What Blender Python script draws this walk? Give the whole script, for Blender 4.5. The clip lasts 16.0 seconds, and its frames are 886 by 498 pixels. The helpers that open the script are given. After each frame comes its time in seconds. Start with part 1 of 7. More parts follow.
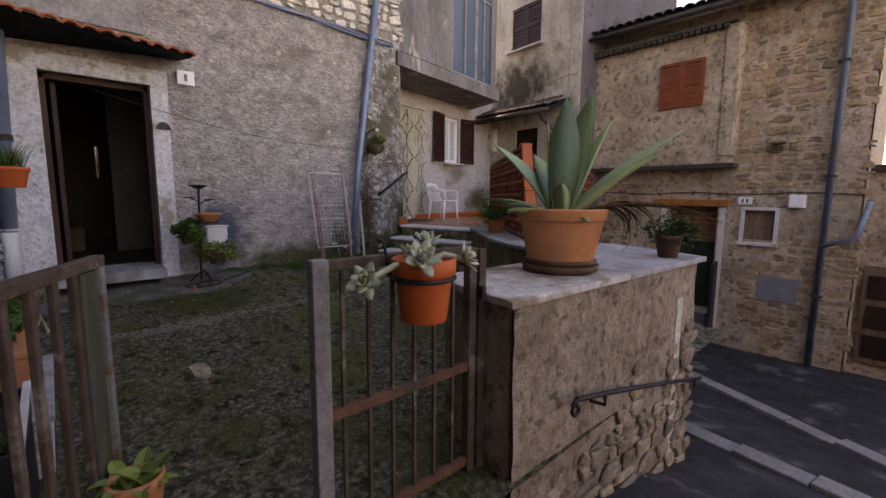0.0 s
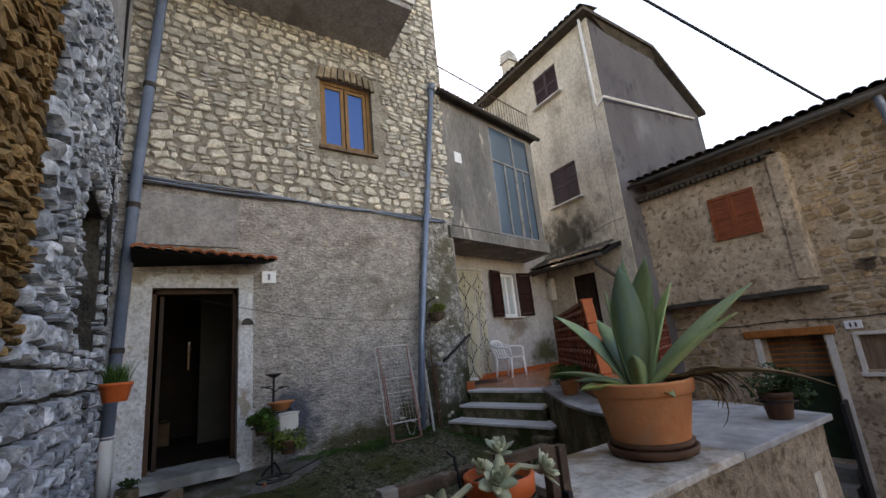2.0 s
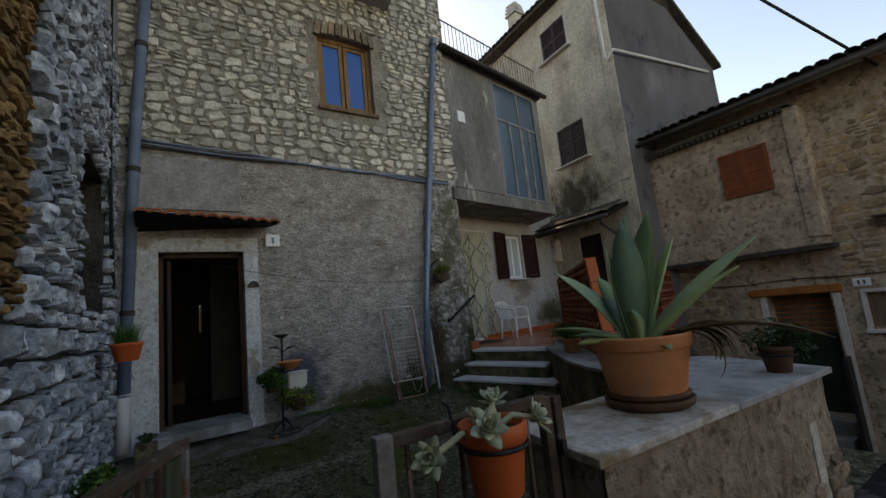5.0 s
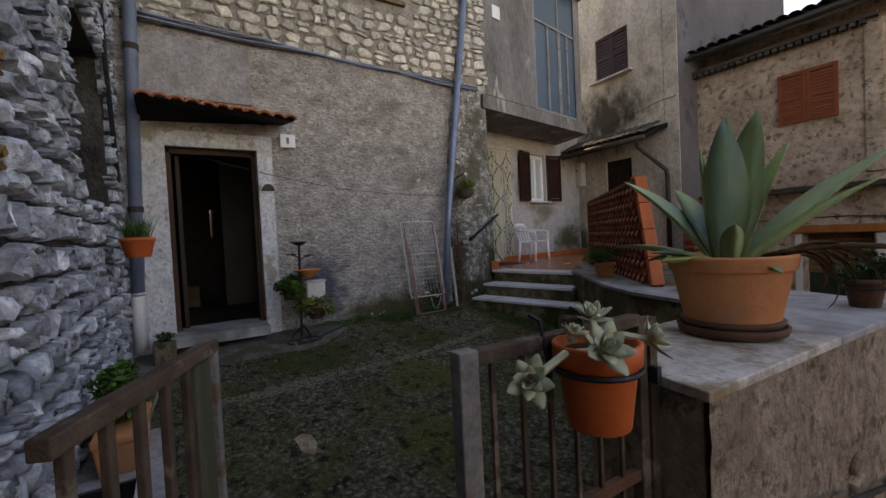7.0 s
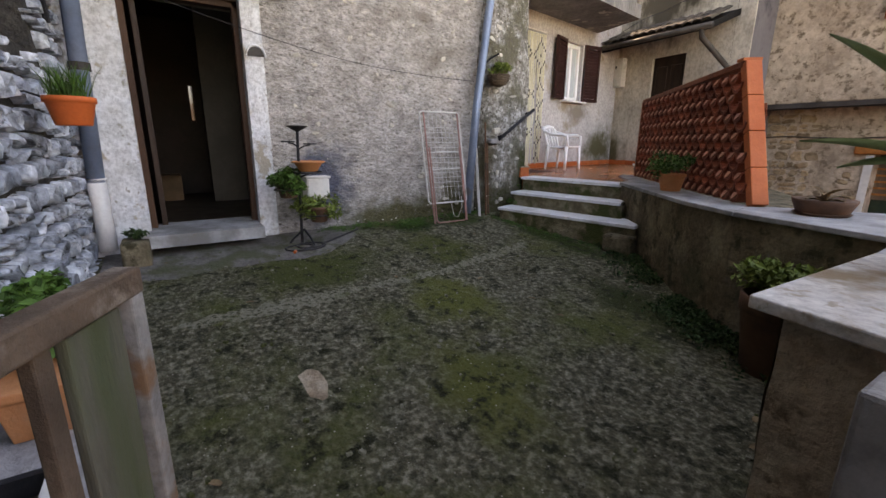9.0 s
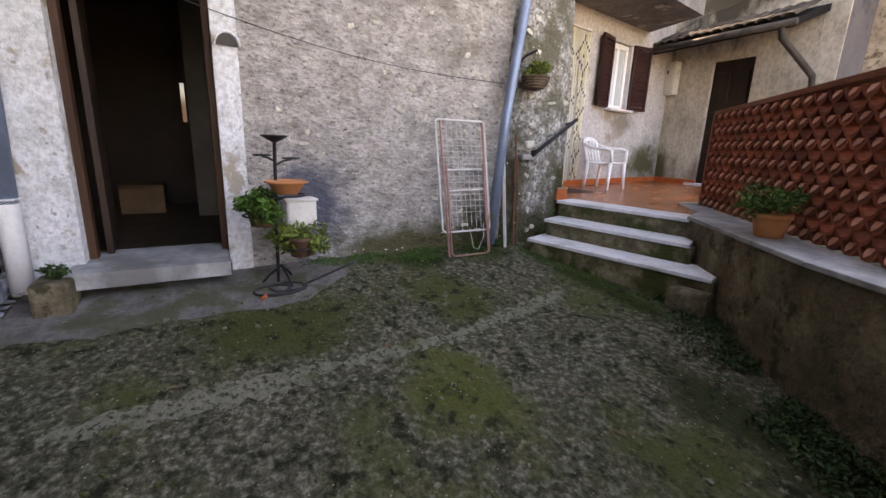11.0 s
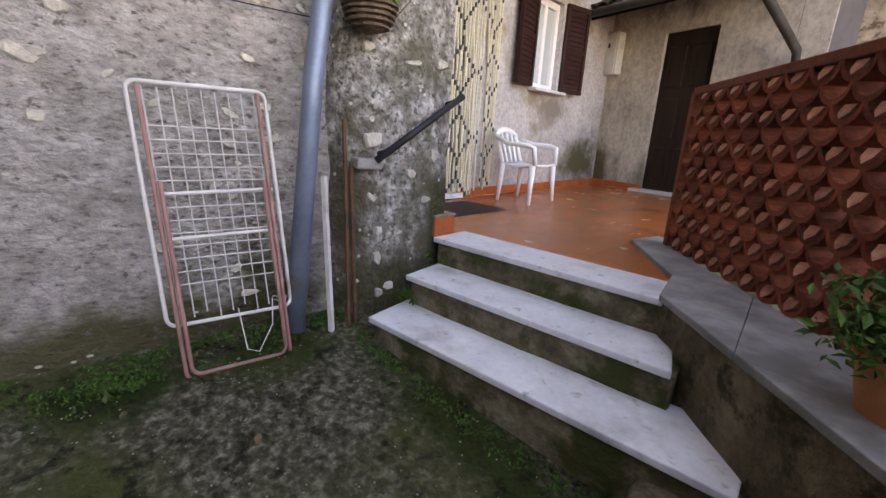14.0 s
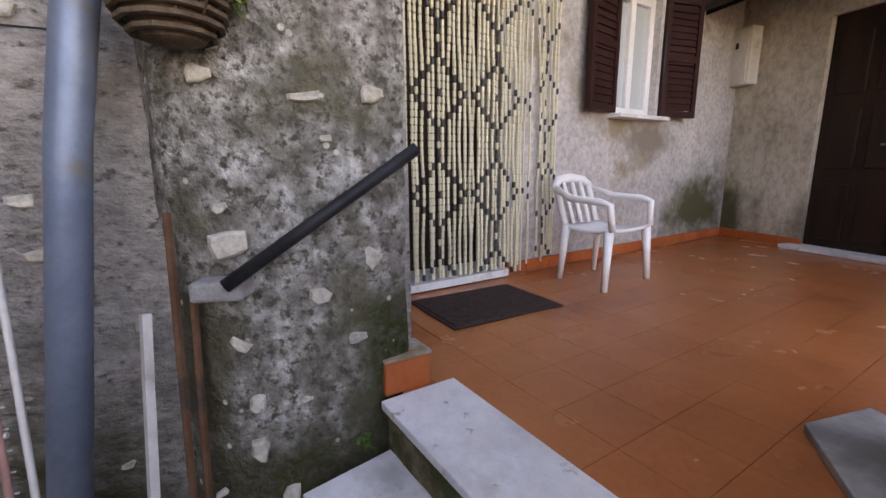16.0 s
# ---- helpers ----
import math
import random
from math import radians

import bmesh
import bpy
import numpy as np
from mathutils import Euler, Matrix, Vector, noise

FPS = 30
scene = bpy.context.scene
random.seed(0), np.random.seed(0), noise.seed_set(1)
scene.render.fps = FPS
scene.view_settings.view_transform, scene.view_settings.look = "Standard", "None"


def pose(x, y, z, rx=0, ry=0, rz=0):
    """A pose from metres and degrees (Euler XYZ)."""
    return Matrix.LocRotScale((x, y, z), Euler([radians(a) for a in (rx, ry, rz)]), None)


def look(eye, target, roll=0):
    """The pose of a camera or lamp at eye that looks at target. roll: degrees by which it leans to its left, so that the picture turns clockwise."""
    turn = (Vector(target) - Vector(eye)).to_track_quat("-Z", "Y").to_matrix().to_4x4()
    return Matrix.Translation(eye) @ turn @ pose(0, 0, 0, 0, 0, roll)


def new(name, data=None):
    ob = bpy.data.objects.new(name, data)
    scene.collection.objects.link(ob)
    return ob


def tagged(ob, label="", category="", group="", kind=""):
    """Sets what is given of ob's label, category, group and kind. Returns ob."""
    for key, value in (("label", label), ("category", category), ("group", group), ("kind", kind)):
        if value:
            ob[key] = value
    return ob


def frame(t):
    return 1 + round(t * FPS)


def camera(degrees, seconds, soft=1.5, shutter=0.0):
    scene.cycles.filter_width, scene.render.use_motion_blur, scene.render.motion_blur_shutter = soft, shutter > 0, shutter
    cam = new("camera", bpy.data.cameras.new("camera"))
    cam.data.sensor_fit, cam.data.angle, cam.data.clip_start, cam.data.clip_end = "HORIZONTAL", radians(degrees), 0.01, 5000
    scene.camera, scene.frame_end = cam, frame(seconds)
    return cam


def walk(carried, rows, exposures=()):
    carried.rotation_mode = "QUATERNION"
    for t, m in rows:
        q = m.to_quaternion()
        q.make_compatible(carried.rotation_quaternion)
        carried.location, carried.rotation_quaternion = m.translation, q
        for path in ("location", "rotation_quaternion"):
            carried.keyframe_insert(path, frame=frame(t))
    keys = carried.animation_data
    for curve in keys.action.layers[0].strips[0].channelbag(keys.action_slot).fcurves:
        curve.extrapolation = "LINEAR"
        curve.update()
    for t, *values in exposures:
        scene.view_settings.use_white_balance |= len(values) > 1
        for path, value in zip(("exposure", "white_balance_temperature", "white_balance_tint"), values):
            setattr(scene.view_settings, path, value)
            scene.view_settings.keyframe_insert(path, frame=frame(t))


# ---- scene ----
cam = camera(92.4, 16.0)
PATH = [
    (0, (-0.339, 0.0, 1.247), (-1.798, 1.346, 0.996), 0.4),
    (0.5, (-0.375, -0.024, 1.305), (-1.984, 1.163, 1.249), 0.3),
    (1, (-0.381, -0.007, 1.343), (-2.016, 1.139, 1.456), -0.4),
    (1.5, (-0.346, -0.002, 1.407), (-1.953, 1.147, 1.721), -3.0),
    (2, (-0.298, -0.008, 1.452), (-1.887, 1.118, 1.903), -5.6),
    (2.5, (-0.276, -0.029, 1.495), (-1.838, 1.051, 2.12), -7.4),
    (3, (-0.25, -0.043, 1.512), (-1.731, 1.054, 2.289), -8.3),
    (3.5, (-0.227, -0.037, 1.504), (-1.763, 1.033, 2.208), -8.2),
    (4, (-0.258, -0.005, 1.472), (-1.845, 1.098, 1.986), -7.1),
    (6.3, (-0.451, 0.079, 1.368), (-2.136, 1.15, 1.483), -3.7),
    (6.5, (-0.537, 0.062, 1.363), (-2.212, 1.153, 1.42), -2.6),
    (7, (-0.768, 0.026, 1.331), (-2.456, 1.097, 1.269), -2.8),
    (7.5, (-0.951, 0.042, 1.304), (-2.713, 0.973, 1.125), -1.6),
    (8, (-1.237, 0.125, 1.231), (-3.044, 0.899, 0.865), -0.9),
    (8.5, (-1.444, 0.16, 1.213), (-3.187, 1.057, 0.82), 1.0),
    (9, (-1.642, 0.204, 1.207), (-3.276, 1.249, 0.718), 0.4),
    (9.2, (-1.75, 0.236, 1.211), (-3.427, 1.224, 0.752), -0.8),
    (11.3, (-2.621, 0.94, 1.325), (-4.312, 1.895, 0.849), 2.1),
    (11.5, (-2.739, 1.038, 1.33), (-4.413, 2.039, 0.891), 0.9),
    (12, (-2.958, 1.266, 1.372), (-4.48, 2.512, 1.014), 0.9),
    (12.5, (-3.191, 1.566, 1.372), (-4.744, 2.788, 1.065), -1.4),
    (13, (-3.375, 1.933, 1.36), (-4.894, 3.195, 1.044), -0.1),
    (13.5, (-3.639, 2.311, 1.386), (-5.103, 3.608, 0.968), 1.2),
    (14, (-3.842, 2.7, 1.404), (-5.385, 3.86, 0.881), 3.2),
    (14.5, (-4.007, 3.022, 1.439), (-5.567, 4.224, 1.09), 4.9),
    (15, (-4.241, 3.338, 1.465), (-5.694, 4.633, 1.005), 4.4),
    (15.5, (-4.444, 3.677, 1.481), (-6.094, 4.701, 1.0), 2.6),
    (16, (-4.666, 3.963, 1.574), (-6.487, 4.695, 1.191), -0.5),
]
EXPOSE = [(0.0, 2.23, 10200, 36), (1.5, 2.2, 9900, 28), (2.5, 1.6, 9150, 14), (3.5, 0.97, 9050, 3), (4.2, 0.87, 9050, 7), (6.5, 1.65, 9950, 24), (7.0, 1.75, 10050, 26), (7.5, 2.0, 10150, 26), (8.5, 2.8, 10600, 24), (9.0, 3.1, 10700, 26), (11.5, 3.4, 10450, 30), (13.0, 3.45, 10450, 31), (14.5, 3.2, 10450, 31), (16.0, 2.95, 10250, 32)]
walk(cam, [(t, look(eye, target, roll)) for t, eye, target, roll in PATH], EXPOSE)

# ---- sky and sun ----
SUN_AZ, SUN_EL = (-0.97, 0.24), 33.0
world = bpy.data.worlds.new("World")
scene.world = world
world.use_nodes = True
wn = world.node_tree
sky = wn.nodes.new("ShaderNodeTexSky")
sky.sky_type, sky.sun_disc = "NISHITA", False
sky.sun_elevation, sky.sun_rotation = radians(SUN_EL), math.atan2(SUN_AZ[0], SUN_AZ[1])
sky.air_density, sky.dust_density, sky.ozone_density = 1.0, 0.3, 1.0
wn.links.new(sky.outputs[0], wn.nodes["Background"].inputs[0])
wn.nodes["Background"].inputs[1].default_value = 0.15
sun = new("sun", bpy.data.lights.new("sun", "SUN"))
sun.data.energy, sun.data.angle, sun.data.color = 2.5, radians(0.5), (1.0, 0.93, 0.82)
sun.matrix_world = look((SUN_AZ[0] * 40, SUN_AZ[1] * 40, 40 * math.tan(radians(SUN_EL))), (0, 0, 0))


# ---- materials ----
def mat(name, cols, scale=3.0, rough=0.85, bump=0.3, bscale=60.0, metal=0.0, stain=None, speck=None, vary=0.0, pits=0.0, pscale=14.0, streak=1.0, spec=0.2, coat=0.0, spots=(), grime_shade=None):
    """cols: 2-3 colours over a noise; stain: (colour, scale, low, high); speck: (colour, scale, size); vary: piece by piece."""
    m = bpy.data.materials.new(name)
    m.use_nodes = True
    nt = m.node_tree
    N, L = nt.nodes.new, nt.links.new
    b = nt.nodes["Principled BSDF"]
    geo = N("ShaderNodeNewGeometry")
    mp = N("ShaderNodeMapping")
    mp.inputs["Scale"].default_value = (1, 1, 1 / streak)
    L(geo.outputs["Position"], mp.inputs[0])

    def noise_tex(s, d=6.0, r=0.62):
        n = N("ShaderNodeTexNoise")
        n.inputs["Scale"].default_value, n.inputs["Detail"].default_value, n.inputs["Roughness"].default_value = s, d, r
        L(mp.outputs[0], n.inputs["Vector"])
        return n.outputs["Fac"]

    def mixed(fac, a, c, kind="MIX"):
        x = N("ShaderNodeMix")
        x.data_type, x.blend_type = "RGBA", kind
        for sock, v in ((x.inputs[0], fac), (x.inputs[6], a), (x.inputs[7], c)):
            if isinstance(v, (int, float)):
                sock.default_value = v
            elif isinstance(v, tuple):
                sock.default_value = (*v, 1)
            else:
                L(v, sock)
        return x.outputs[2]

    def step_ramp(src, lo, hi):
        r = N("ShaderNodeMapRange")
        r.interpolation_type = "SMOOTHSTEP"
        r.inputs[1].default_value, r.inputs[2].default_value = lo, hi
        L(src, r.inputs[0])
        return r.outputs[0]

    ramp = N("ShaderNodeValToRGB")
    el = ramp.color_ramp.elements
    marks = [0.33, 0.67] if len(cols) == 2 else [0.32, 0.5, 0.68]
    while len(el) < len(cols):
        el.new(0.5)
    for e, p, c in zip(el, marks, cols):
        e.position, e.color = p, (*c, 1)
    L(noise_tex(scale), ramp.inputs[0])
    col = ramp.outputs[0]
    fine = noise_tex(bscale * 0.6, 4.0, 0.7)
    col = mixed(step_ramp(fine, 0.35, 0.7), col, mixed(1.0, col, (0.66, 0.66, 0.66) if bump >= 0.3 else (0.9, 0.9, 0.9), "MULTIPLY"))
    if stain:
        c, s, lo, hi = stain
        col = mixed(step_ramp(noise_tex(s, 5.0, 0.6), lo, hi), col, c)
    for at, rad, c in spots:
        off = N("ShaderNodeVectorMath")
        off.operation = "SUBTRACT"
        off.inputs[1].default_value = at
        L(geo.outputs["Position"], off.inputs[0])
        sc_ = N("ShaderNodeVectorMath")
        sc_.operation = "DIVIDE"
        sc_.inputs[1].default_value = rad
        L(off.outputs[0], sc_.inputs[0])
        ln = N("ShaderNodeVectorMath")
        ln.operation = "LENGTH"
        L(sc_.outputs[0], ln.inputs[0])
        wob = N("ShaderNodeMath")
        wob.operation = "MULTIPLY_ADD"
        wob.inputs[1].default_value, wob.inputs[2].default_value = 1.6, -0.8
        L(noise_tex(3.5, 5.0, 0.65), wob.inputs[0])
        sm = N("ShaderNodeMath")
        sm.operation = "ADD"
        L(ln.outputs["Value"], sm.inputs[0])
        L(wob.outputs[0], sm.inputs[1])
        col = mixed(step_ramp(sm.outputs[0], 1.12, 0.3), col, c)
    # Dark noise flecks: dirt, and in plaster also painted shade of pits.
    if grime_shade:
        c, s, lo, hi = grime_shade
        col = mixed(step_ramp(noise_tex(s, 7.0, 0.68), hi, lo), col, c)
    if speck:
        c, s, size = speck
        v = N("ShaderNodeTexVoronoi")
        v.inputs["Scale"].default_value = s
        L(mp.outputs[0], v.inputs["Vector"])
        f = step_ramp(v.outputs["Distance"], size, size * 0.6)
        pick = step_ramp(noise_tex(s * 0.35, 2.0), 0.5, 0.56)
        mm = N("ShaderNodeMath")
        mm.operation = "MULTIPLY"
        L(f, mm.inputs[0])
        L(pick, mm.inputs[1])
        col = mixed(mm.outputs[0], col, c)
    if vary:
        oi = N("ShaderNodeObjectInfo")
        isl = N("ShaderNodeNewGeometry")
        add = N("ShaderNodeMath")
        add.operation = "ADD"
        L(oi.outputs["Random"], add.inputs[0])
        L(isl.outputs["Random Per Island"], add.inputs[1])
        fr = N("ShaderNodeMath")
        fr.operation = "FRACT"
        L(add.outputs[0], fr.inputs[0])
        lo = mixed(1.0, col, (1 - vary,) * 3, "MULTIPLY")
        hi = mixed(1.0, col, (1 + vary * 0.6, 1 + vary * 0.5, 1 + vary * 0.35), "MULTIPLY")
        col = mixed(fr.outputs[0], lo, hi)
    L(col, b.inputs["Base Color"])
    rr = N("ShaderNodeMapRange")
    rr.inputs[3].default_value, rr.inputs[4].default_value = max(rough - 0.12, 0.03), min(rough + 0.12, 1.0)
    L(noise_tex(scale * 2.3, 3.0), rr.inputs[0])
    L(rr.outputs[0], b.inputs["Roughness"])
    b.inputs["Metallic"].default_value = metal
    b.inputs["Specular IOR Level"].default_value = spec
    b.inputs["Coat Weight"].default_value = coat
    if bump:
        h = noise_tex(bscale, 5.0, 0.65)
        bn = N("ShaderNodeBump")
        bn.inputs["Strength"].default_value, bn.inputs["Distance"].default_value = bump, 0.02
        L(h, bn.inputs["Height"])
        last = bn.outputs[0]
        if pits:
            b2 = N("ShaderNodeBump")
            b2.inputs["Strength"].default_value, b2.inputs["Distance"].default_value = pits, 0.05
            L(noise_tex(pscale, 6.0, 0.6), b2.inputs["Height"])
            L(last, b2.inputs["Normal"])
            last = b2.outputs[0]
        L(last, b.inputs["Normal"])
    return m


def glass(name, tint, rough=0.06, alpha=0.0, coat=0.6):
    m = bpy.data.materials.new(name)
    m.use_nodes = True
    b = m.node_tree.nodes["Principled BSDF"]
    b.inputs["Base Color"].default_value = (*tint, 1)
    b.inputs["Roughness"].default_value = rough
    b.inputs["IOR"].default_value = 1.52
    b.inputs["Transmission Weight"].default_value = alpha
    b.inputs["Coat Weight"].default_value = coat
    return m


PLASTER = mat("grey_plaster", [(0.34, 0.307, 0.275), (0.5, 0.458, 0.42), (0.66, 0.615, 0.58)], 5.0, 0.95, 0.9, 34, pits=1.0, pscale=16, streak=0.55, grime_shade=((0.17, 0.15, 0.13), 20.0, 0.33, 0.45), stain=((0.24, 0.21, 0.175), 0.9, 0.58, 0.78), speck=((0.62, 0.57, 0.48), 9.0, 0.16), spots=(((-6.22, 1.6, 0.75), (1, 0.42, 0.55), (0.1, 0.11, 0.145)), ((-6.22, 2.6, 0.3), (1, 1.0, 0.36), (0.11, 0.1, 0.05)), ((-6.22, 3.3, 0.4), (1, 0.4, 0.5), (0.09, 0.085, 0.04))))
PLASTER_DARK = mat("weathered_plaster", [(0.14, 0.13, 0.11), (0.36, 0.335, 0.3), (0.7, 0.68, 0.65)], 11.0, 0.95, 1.0, 30, pits=1.0, pscale=13, grime_shade=((0.1, 0.09, 0.07), 30.0, 0.37, 0.52), stain=((0.13, 0.12, 0.08), 2.2, 0.5, 0.66), speck=((0.6, 0.55, 0.47), 16.0, 0.2), spots=(((-6.06, 3.95, 0.35), (1, 0.6, 0.5), (0.065, 0.065, 0.03)), ((-6.1, 3.72, 0.9), (1, 0.14, 0.5), (0.09, 0.078, 0.045)), ((-6.06, 4.35, 0.85), (1, 0.2, 0.4), (0.05, 0.06, 0.02))))
CEMENT = mat("cement_render", [(0.3, 0.285, 0.28), (0.43, 0.415, 0.415)], 5.0, 0.92, 0.6, 35, stain=((0.2, 0.19, 0.18), 1.5, 0.5, 0.7))
WHITEWASH = mat("flaking_whitewash", [(0.58, 0.58, 0.58), (0.75, 0.76, 0.78)], 5.0, 0.9, 0.35, 40, pits=0.4, pscale=9, stain=((0.36, 0.31, 0.25), 3.2, 0.53, 0.6), grime_shade=((0.3, 0.28, 0.25), 16.0, 0.32, 0.42))
MORTAR = mat("lime_mortar", [(0.27, 0.235, 0.19), (0.48, 0.435, 0.37)], 4.0, 0.95, 0.8, 40, pits=0.8, pscale=18)
MORTAR_DARK = mat("dark_mortar", [(0.025, 0.023, 0.022), (0.1, 0.092, 0.082)], 4.0, 0.95, 0.8, 40, pits=0.8, pscale=18)
STONE = mat("pale_limestone", [(0.5, 0.455, 0.38), (0.74, 0.7, 0.63), (0.87, 0.85, 0.8)], 9.0, 0.9, 0.5, 45, vary=0.36, pits=0.35, pscale=22)
STONE_GREY = mat("grey_limestone", [(0.13, 0.145, 0.17), (0.44, 0.49, 0.57), (0.74, 0.8, 0.9)], 9.0, 0.9, 0.5, 40, vary=0.45, grime_shade=((0.06, 0.06, 0.062), 11.0, 0.33, 0.44), pits=0.4, pscale=16)
STONE_BROWN = mat("brown_tufa", [(0.14, 0.085, 0.04), (0.3, 0.185, 0.085), (0.46, 0.3, 0.15)], 5.0, 0.95, 0.6, 40, vary=0.45, pits=0.6, pscale=18)
STONE_TAN = mat("tan_rubble", [(0.25, 0.185, 0.13), (0.38, 0.3, 0.22), (0.5, 0.42, 0.33)], 7.0, 0.95, 0.5, 40, vary=0.4, pits=0.4, pscale=20)
STONE_WHITE = mat("white_stone", [(0.55, 0.51, 0.44), (0.7, 0.66, 0.58)], 8.0, 0.9, 0.4, 50, vary=0.25)
LILAC = mat("worn_lilac_plaster", [(0.44, 0.415, 0.41), (0.6, 0.575, 0.57)], 1.8, 0.92, 0.3, 35, stain=((0.27, 0.22, 0.16), 1.5, 0.54, 0.7), spots=(((-7.95, 8.3, 1.1), (0.6, 0.75, 0.5), (0.09, 0.085, 0.045)), ((-7.75, 7.3, 1.8), (0.6, 0.5, 0.22), (0.22, 0.19, 0.16))))
OCHRE = mat("ochre_grey_plaster", [(0.4, 0.35, 0.285), (0.56, 0.5, 0.415), (0.66, 0.605, 0.51)], 1.8, 0.92, 0.45, 30, stain=((0.14, 0.122, 0.095), 0.8, 0.58, 0.76), streak=1.5, spots=(((-7.15, 8.78, 3.85), (1.25, 1, 0.85), (0.06, 0.052, 0.038)), ((-8.1, 8.9, 1.0), (0.5, 0.6, 0.55), (0.1, 0.09, 0.05))))
TOWER_GREY = mat("dark_violet_cement", [(0.1, 0.09, 0.095), (0.15, 0.138, 0.145)], 0.8, 0.92, 0.2, 30, stain=((0.2, 0.19, 0.2), 0.7, 0.58, 0.75), streak=1.8, grime_shade=((0.06, 0.055, 0.062), 2.0, 0.32, 0.46))
LOGGIA_GREY = mat("stained_grey_render", [(0.13, 0.125, 0.12), (0.22, 0.21, 0.2), (0.32, 0.3, 0.28)], 1.4, 0.92, 0.3, 35, stain=((0.4, 0.37, 0.32), 2.2, 0.6, 0.64), streak=3.0)
FACADE = mat("tan_render", [(0.36, 0.265, 0.19), (0.5, 0.385, 0.285), (0.6, 0.475, 0.36)], 2.0, 0.95, 0.6, 24, pits=0.6, pscale=10, grime_shade=((0.17, 0.125, 0.085), 9.0, 0.36, 0.48), stain=((0.2, 0.15, 0.11), 1.2, 0.55, 0.75))
FACADE_STONE = mat("ochre_rubble", [(0.28, 0.19, 0.115), (0.43, 0.305, 0.19), (0.54, 0.405, 0.27)], 4.0, 0.95, 0.7, 26, vary=0.4, pits=0.7, pscale=9)
YARD_SPOTS = (((-6.15, 1.75, 0.1), (0.16, 0.3, 2), (0.03, 0.06, 0.008)), ((-5.95, 2.55, 0.1), (0.3, 0.35, 2), (0.02, 0.045, 0.006)), ((-4.15, 1.9, 0.1), (0.6, 0.36, 2), (0.108, 0.12, 0.03)), ((-3.2, 1.45, 0.1), (0.6, 0.3, 2), (0.105, 0.114, 0.03)), ((-5.2, 2.4, 0.1), (0.6, 0.4, 2), (0.08, 0.092, 0.026)), ((-5.95, 3.2, 0.1), (0.3, 0.4, 2), (0.035, 0.06, 0.01)), ((-4.9, 3.75, 0.1), (1.0, 0.22, 2), (0.035, 0.055, 0.01)), ((-3.2, 3.1, 0.1), (1.0, 0.3, 2), (0.04, 0.05, 0.016)), ((-5.2, 1.2, 0.1), (0.5, 0.8, 2), (0.068, 0.08, 0.022)))
CONCRETE = mat("mossy_concrete", [(0.042, 0.04, 0.023), (0.13, 0.123, 0.078), (0.36, 0.335, 0.25)], 27.0, 0.95, 1.2, 55, pits=0.9, pscale=34, grime_shade=((0.018, 0.02, 0.008), 9.0, 0.34, 0.5), stain=((0.085, 0.098, 0.028), 1.3, 0.46, 0.7), speck=((0.36, 0.335, 0.27), 30.0, 0.17), spots=YARD_SPOTS)
CONCRETE_PALE = mat("worn_concrete_patch", [(0.15, 0.145, 0.1), (0.36, 0.34, 0.26)], 24.0, 0.95, 1.0, 40, pits=0.9, pscale=26, grime_shade=((0.05, 0.052, 0.025), 30.0, 0.38, 0.5), stain=((0.085, 0.095, 0.03), 2.5, 0.48, 0.6))
APRON = mat("grey_cement_apron", [(0.12, 0.11, 0.1), (0.21, 0.19, 0.18)], 6.0, 0.9, 0.6, 45, pits=0.4, pscale=20, stain=((0.075, 0.08, 0.045), 2.6, 0.46, 0.62))
RISER = mat("mossy_riser", [(0.07, 0.055, 0.03), (0.17, 0.14, 0.085), (0.3, 0.26, 0.18)], 5.0, 0.95, 0.7, 40, pits=0.6, pscale=16, stain=((0.05, 0.06, 0.018), 3.2, 0.47, 0.6))
PARAPET = mat("brown_parapet_render", [(0.09, 0.07, 0.042), (0.16, 0.125, 0.08), (0.25, 0.205, 0.135)], 3.0, 0.95, 0.6, 35, pits=0.6, pscale=12, grime_shade=((0.05, 0.042, 0.022), 7.0, 0.36, 0.5), stain=((0.07, 0.07, 0.04), 1.3, 0.52, 0.68))
PIER = mat("tan_pier_render", [(0.25, 0.19, 0.135), (0.36, 0.285, 0.21), (0.46, 0.375, 0.285)], 2.6, 0.95, 0.7, 28, pits=0.8, pscale=12, grime_shade=((0.14, 0.1, 0.065), 11.0, 0.36, 0.5), stain=((0.19, 0.14, 0.095), 1.5, 0.52, 0.68))
MARBLE = mat("worn_white_marble", [(0.6, 0.61, 0.625), (0.76, 0.77, 0.785)], 4.0, 0.5, 0.2, 50, stain=((0.42, 0.42, 0.41), 3.2, 0.52, 0.75), grime_shade=((0.34, 0.33, 0.3), 14.0, 0.3, 0.42))
SLAB = mat("stained_marble_slab", [(0.44, 0.41, 0.37), (0.66, 0.63, 0.58)], 5.0, 0.55, 0.3, 45, stain=((0.24, 0.17, 0.1), 2.6, 0.48, 0.62), grime_shade=((0.3, 0.25, 0.19), 12.0, 0.34, 0.46))
SLAB_GREY = mat("grey_marble_slab", [(0.2, 0.2, 0.2), (0.42, 0.415, 0.41)], 5.0, 0.55, 0.25, 45, stain=((0.17, 0.165, 0.155), 1.8, 0.5, 0.66))
TILE = mat("orange_floor_tile", [(0.4, 0.112, 0.038), (0.5, 0.155, 0.056)], 1.6, 0.24, 0.12, 60, vary=0.05, stain=((0.32, 0.095, 0.04), 1.1, 0.52, 0.7), spec=0.5)
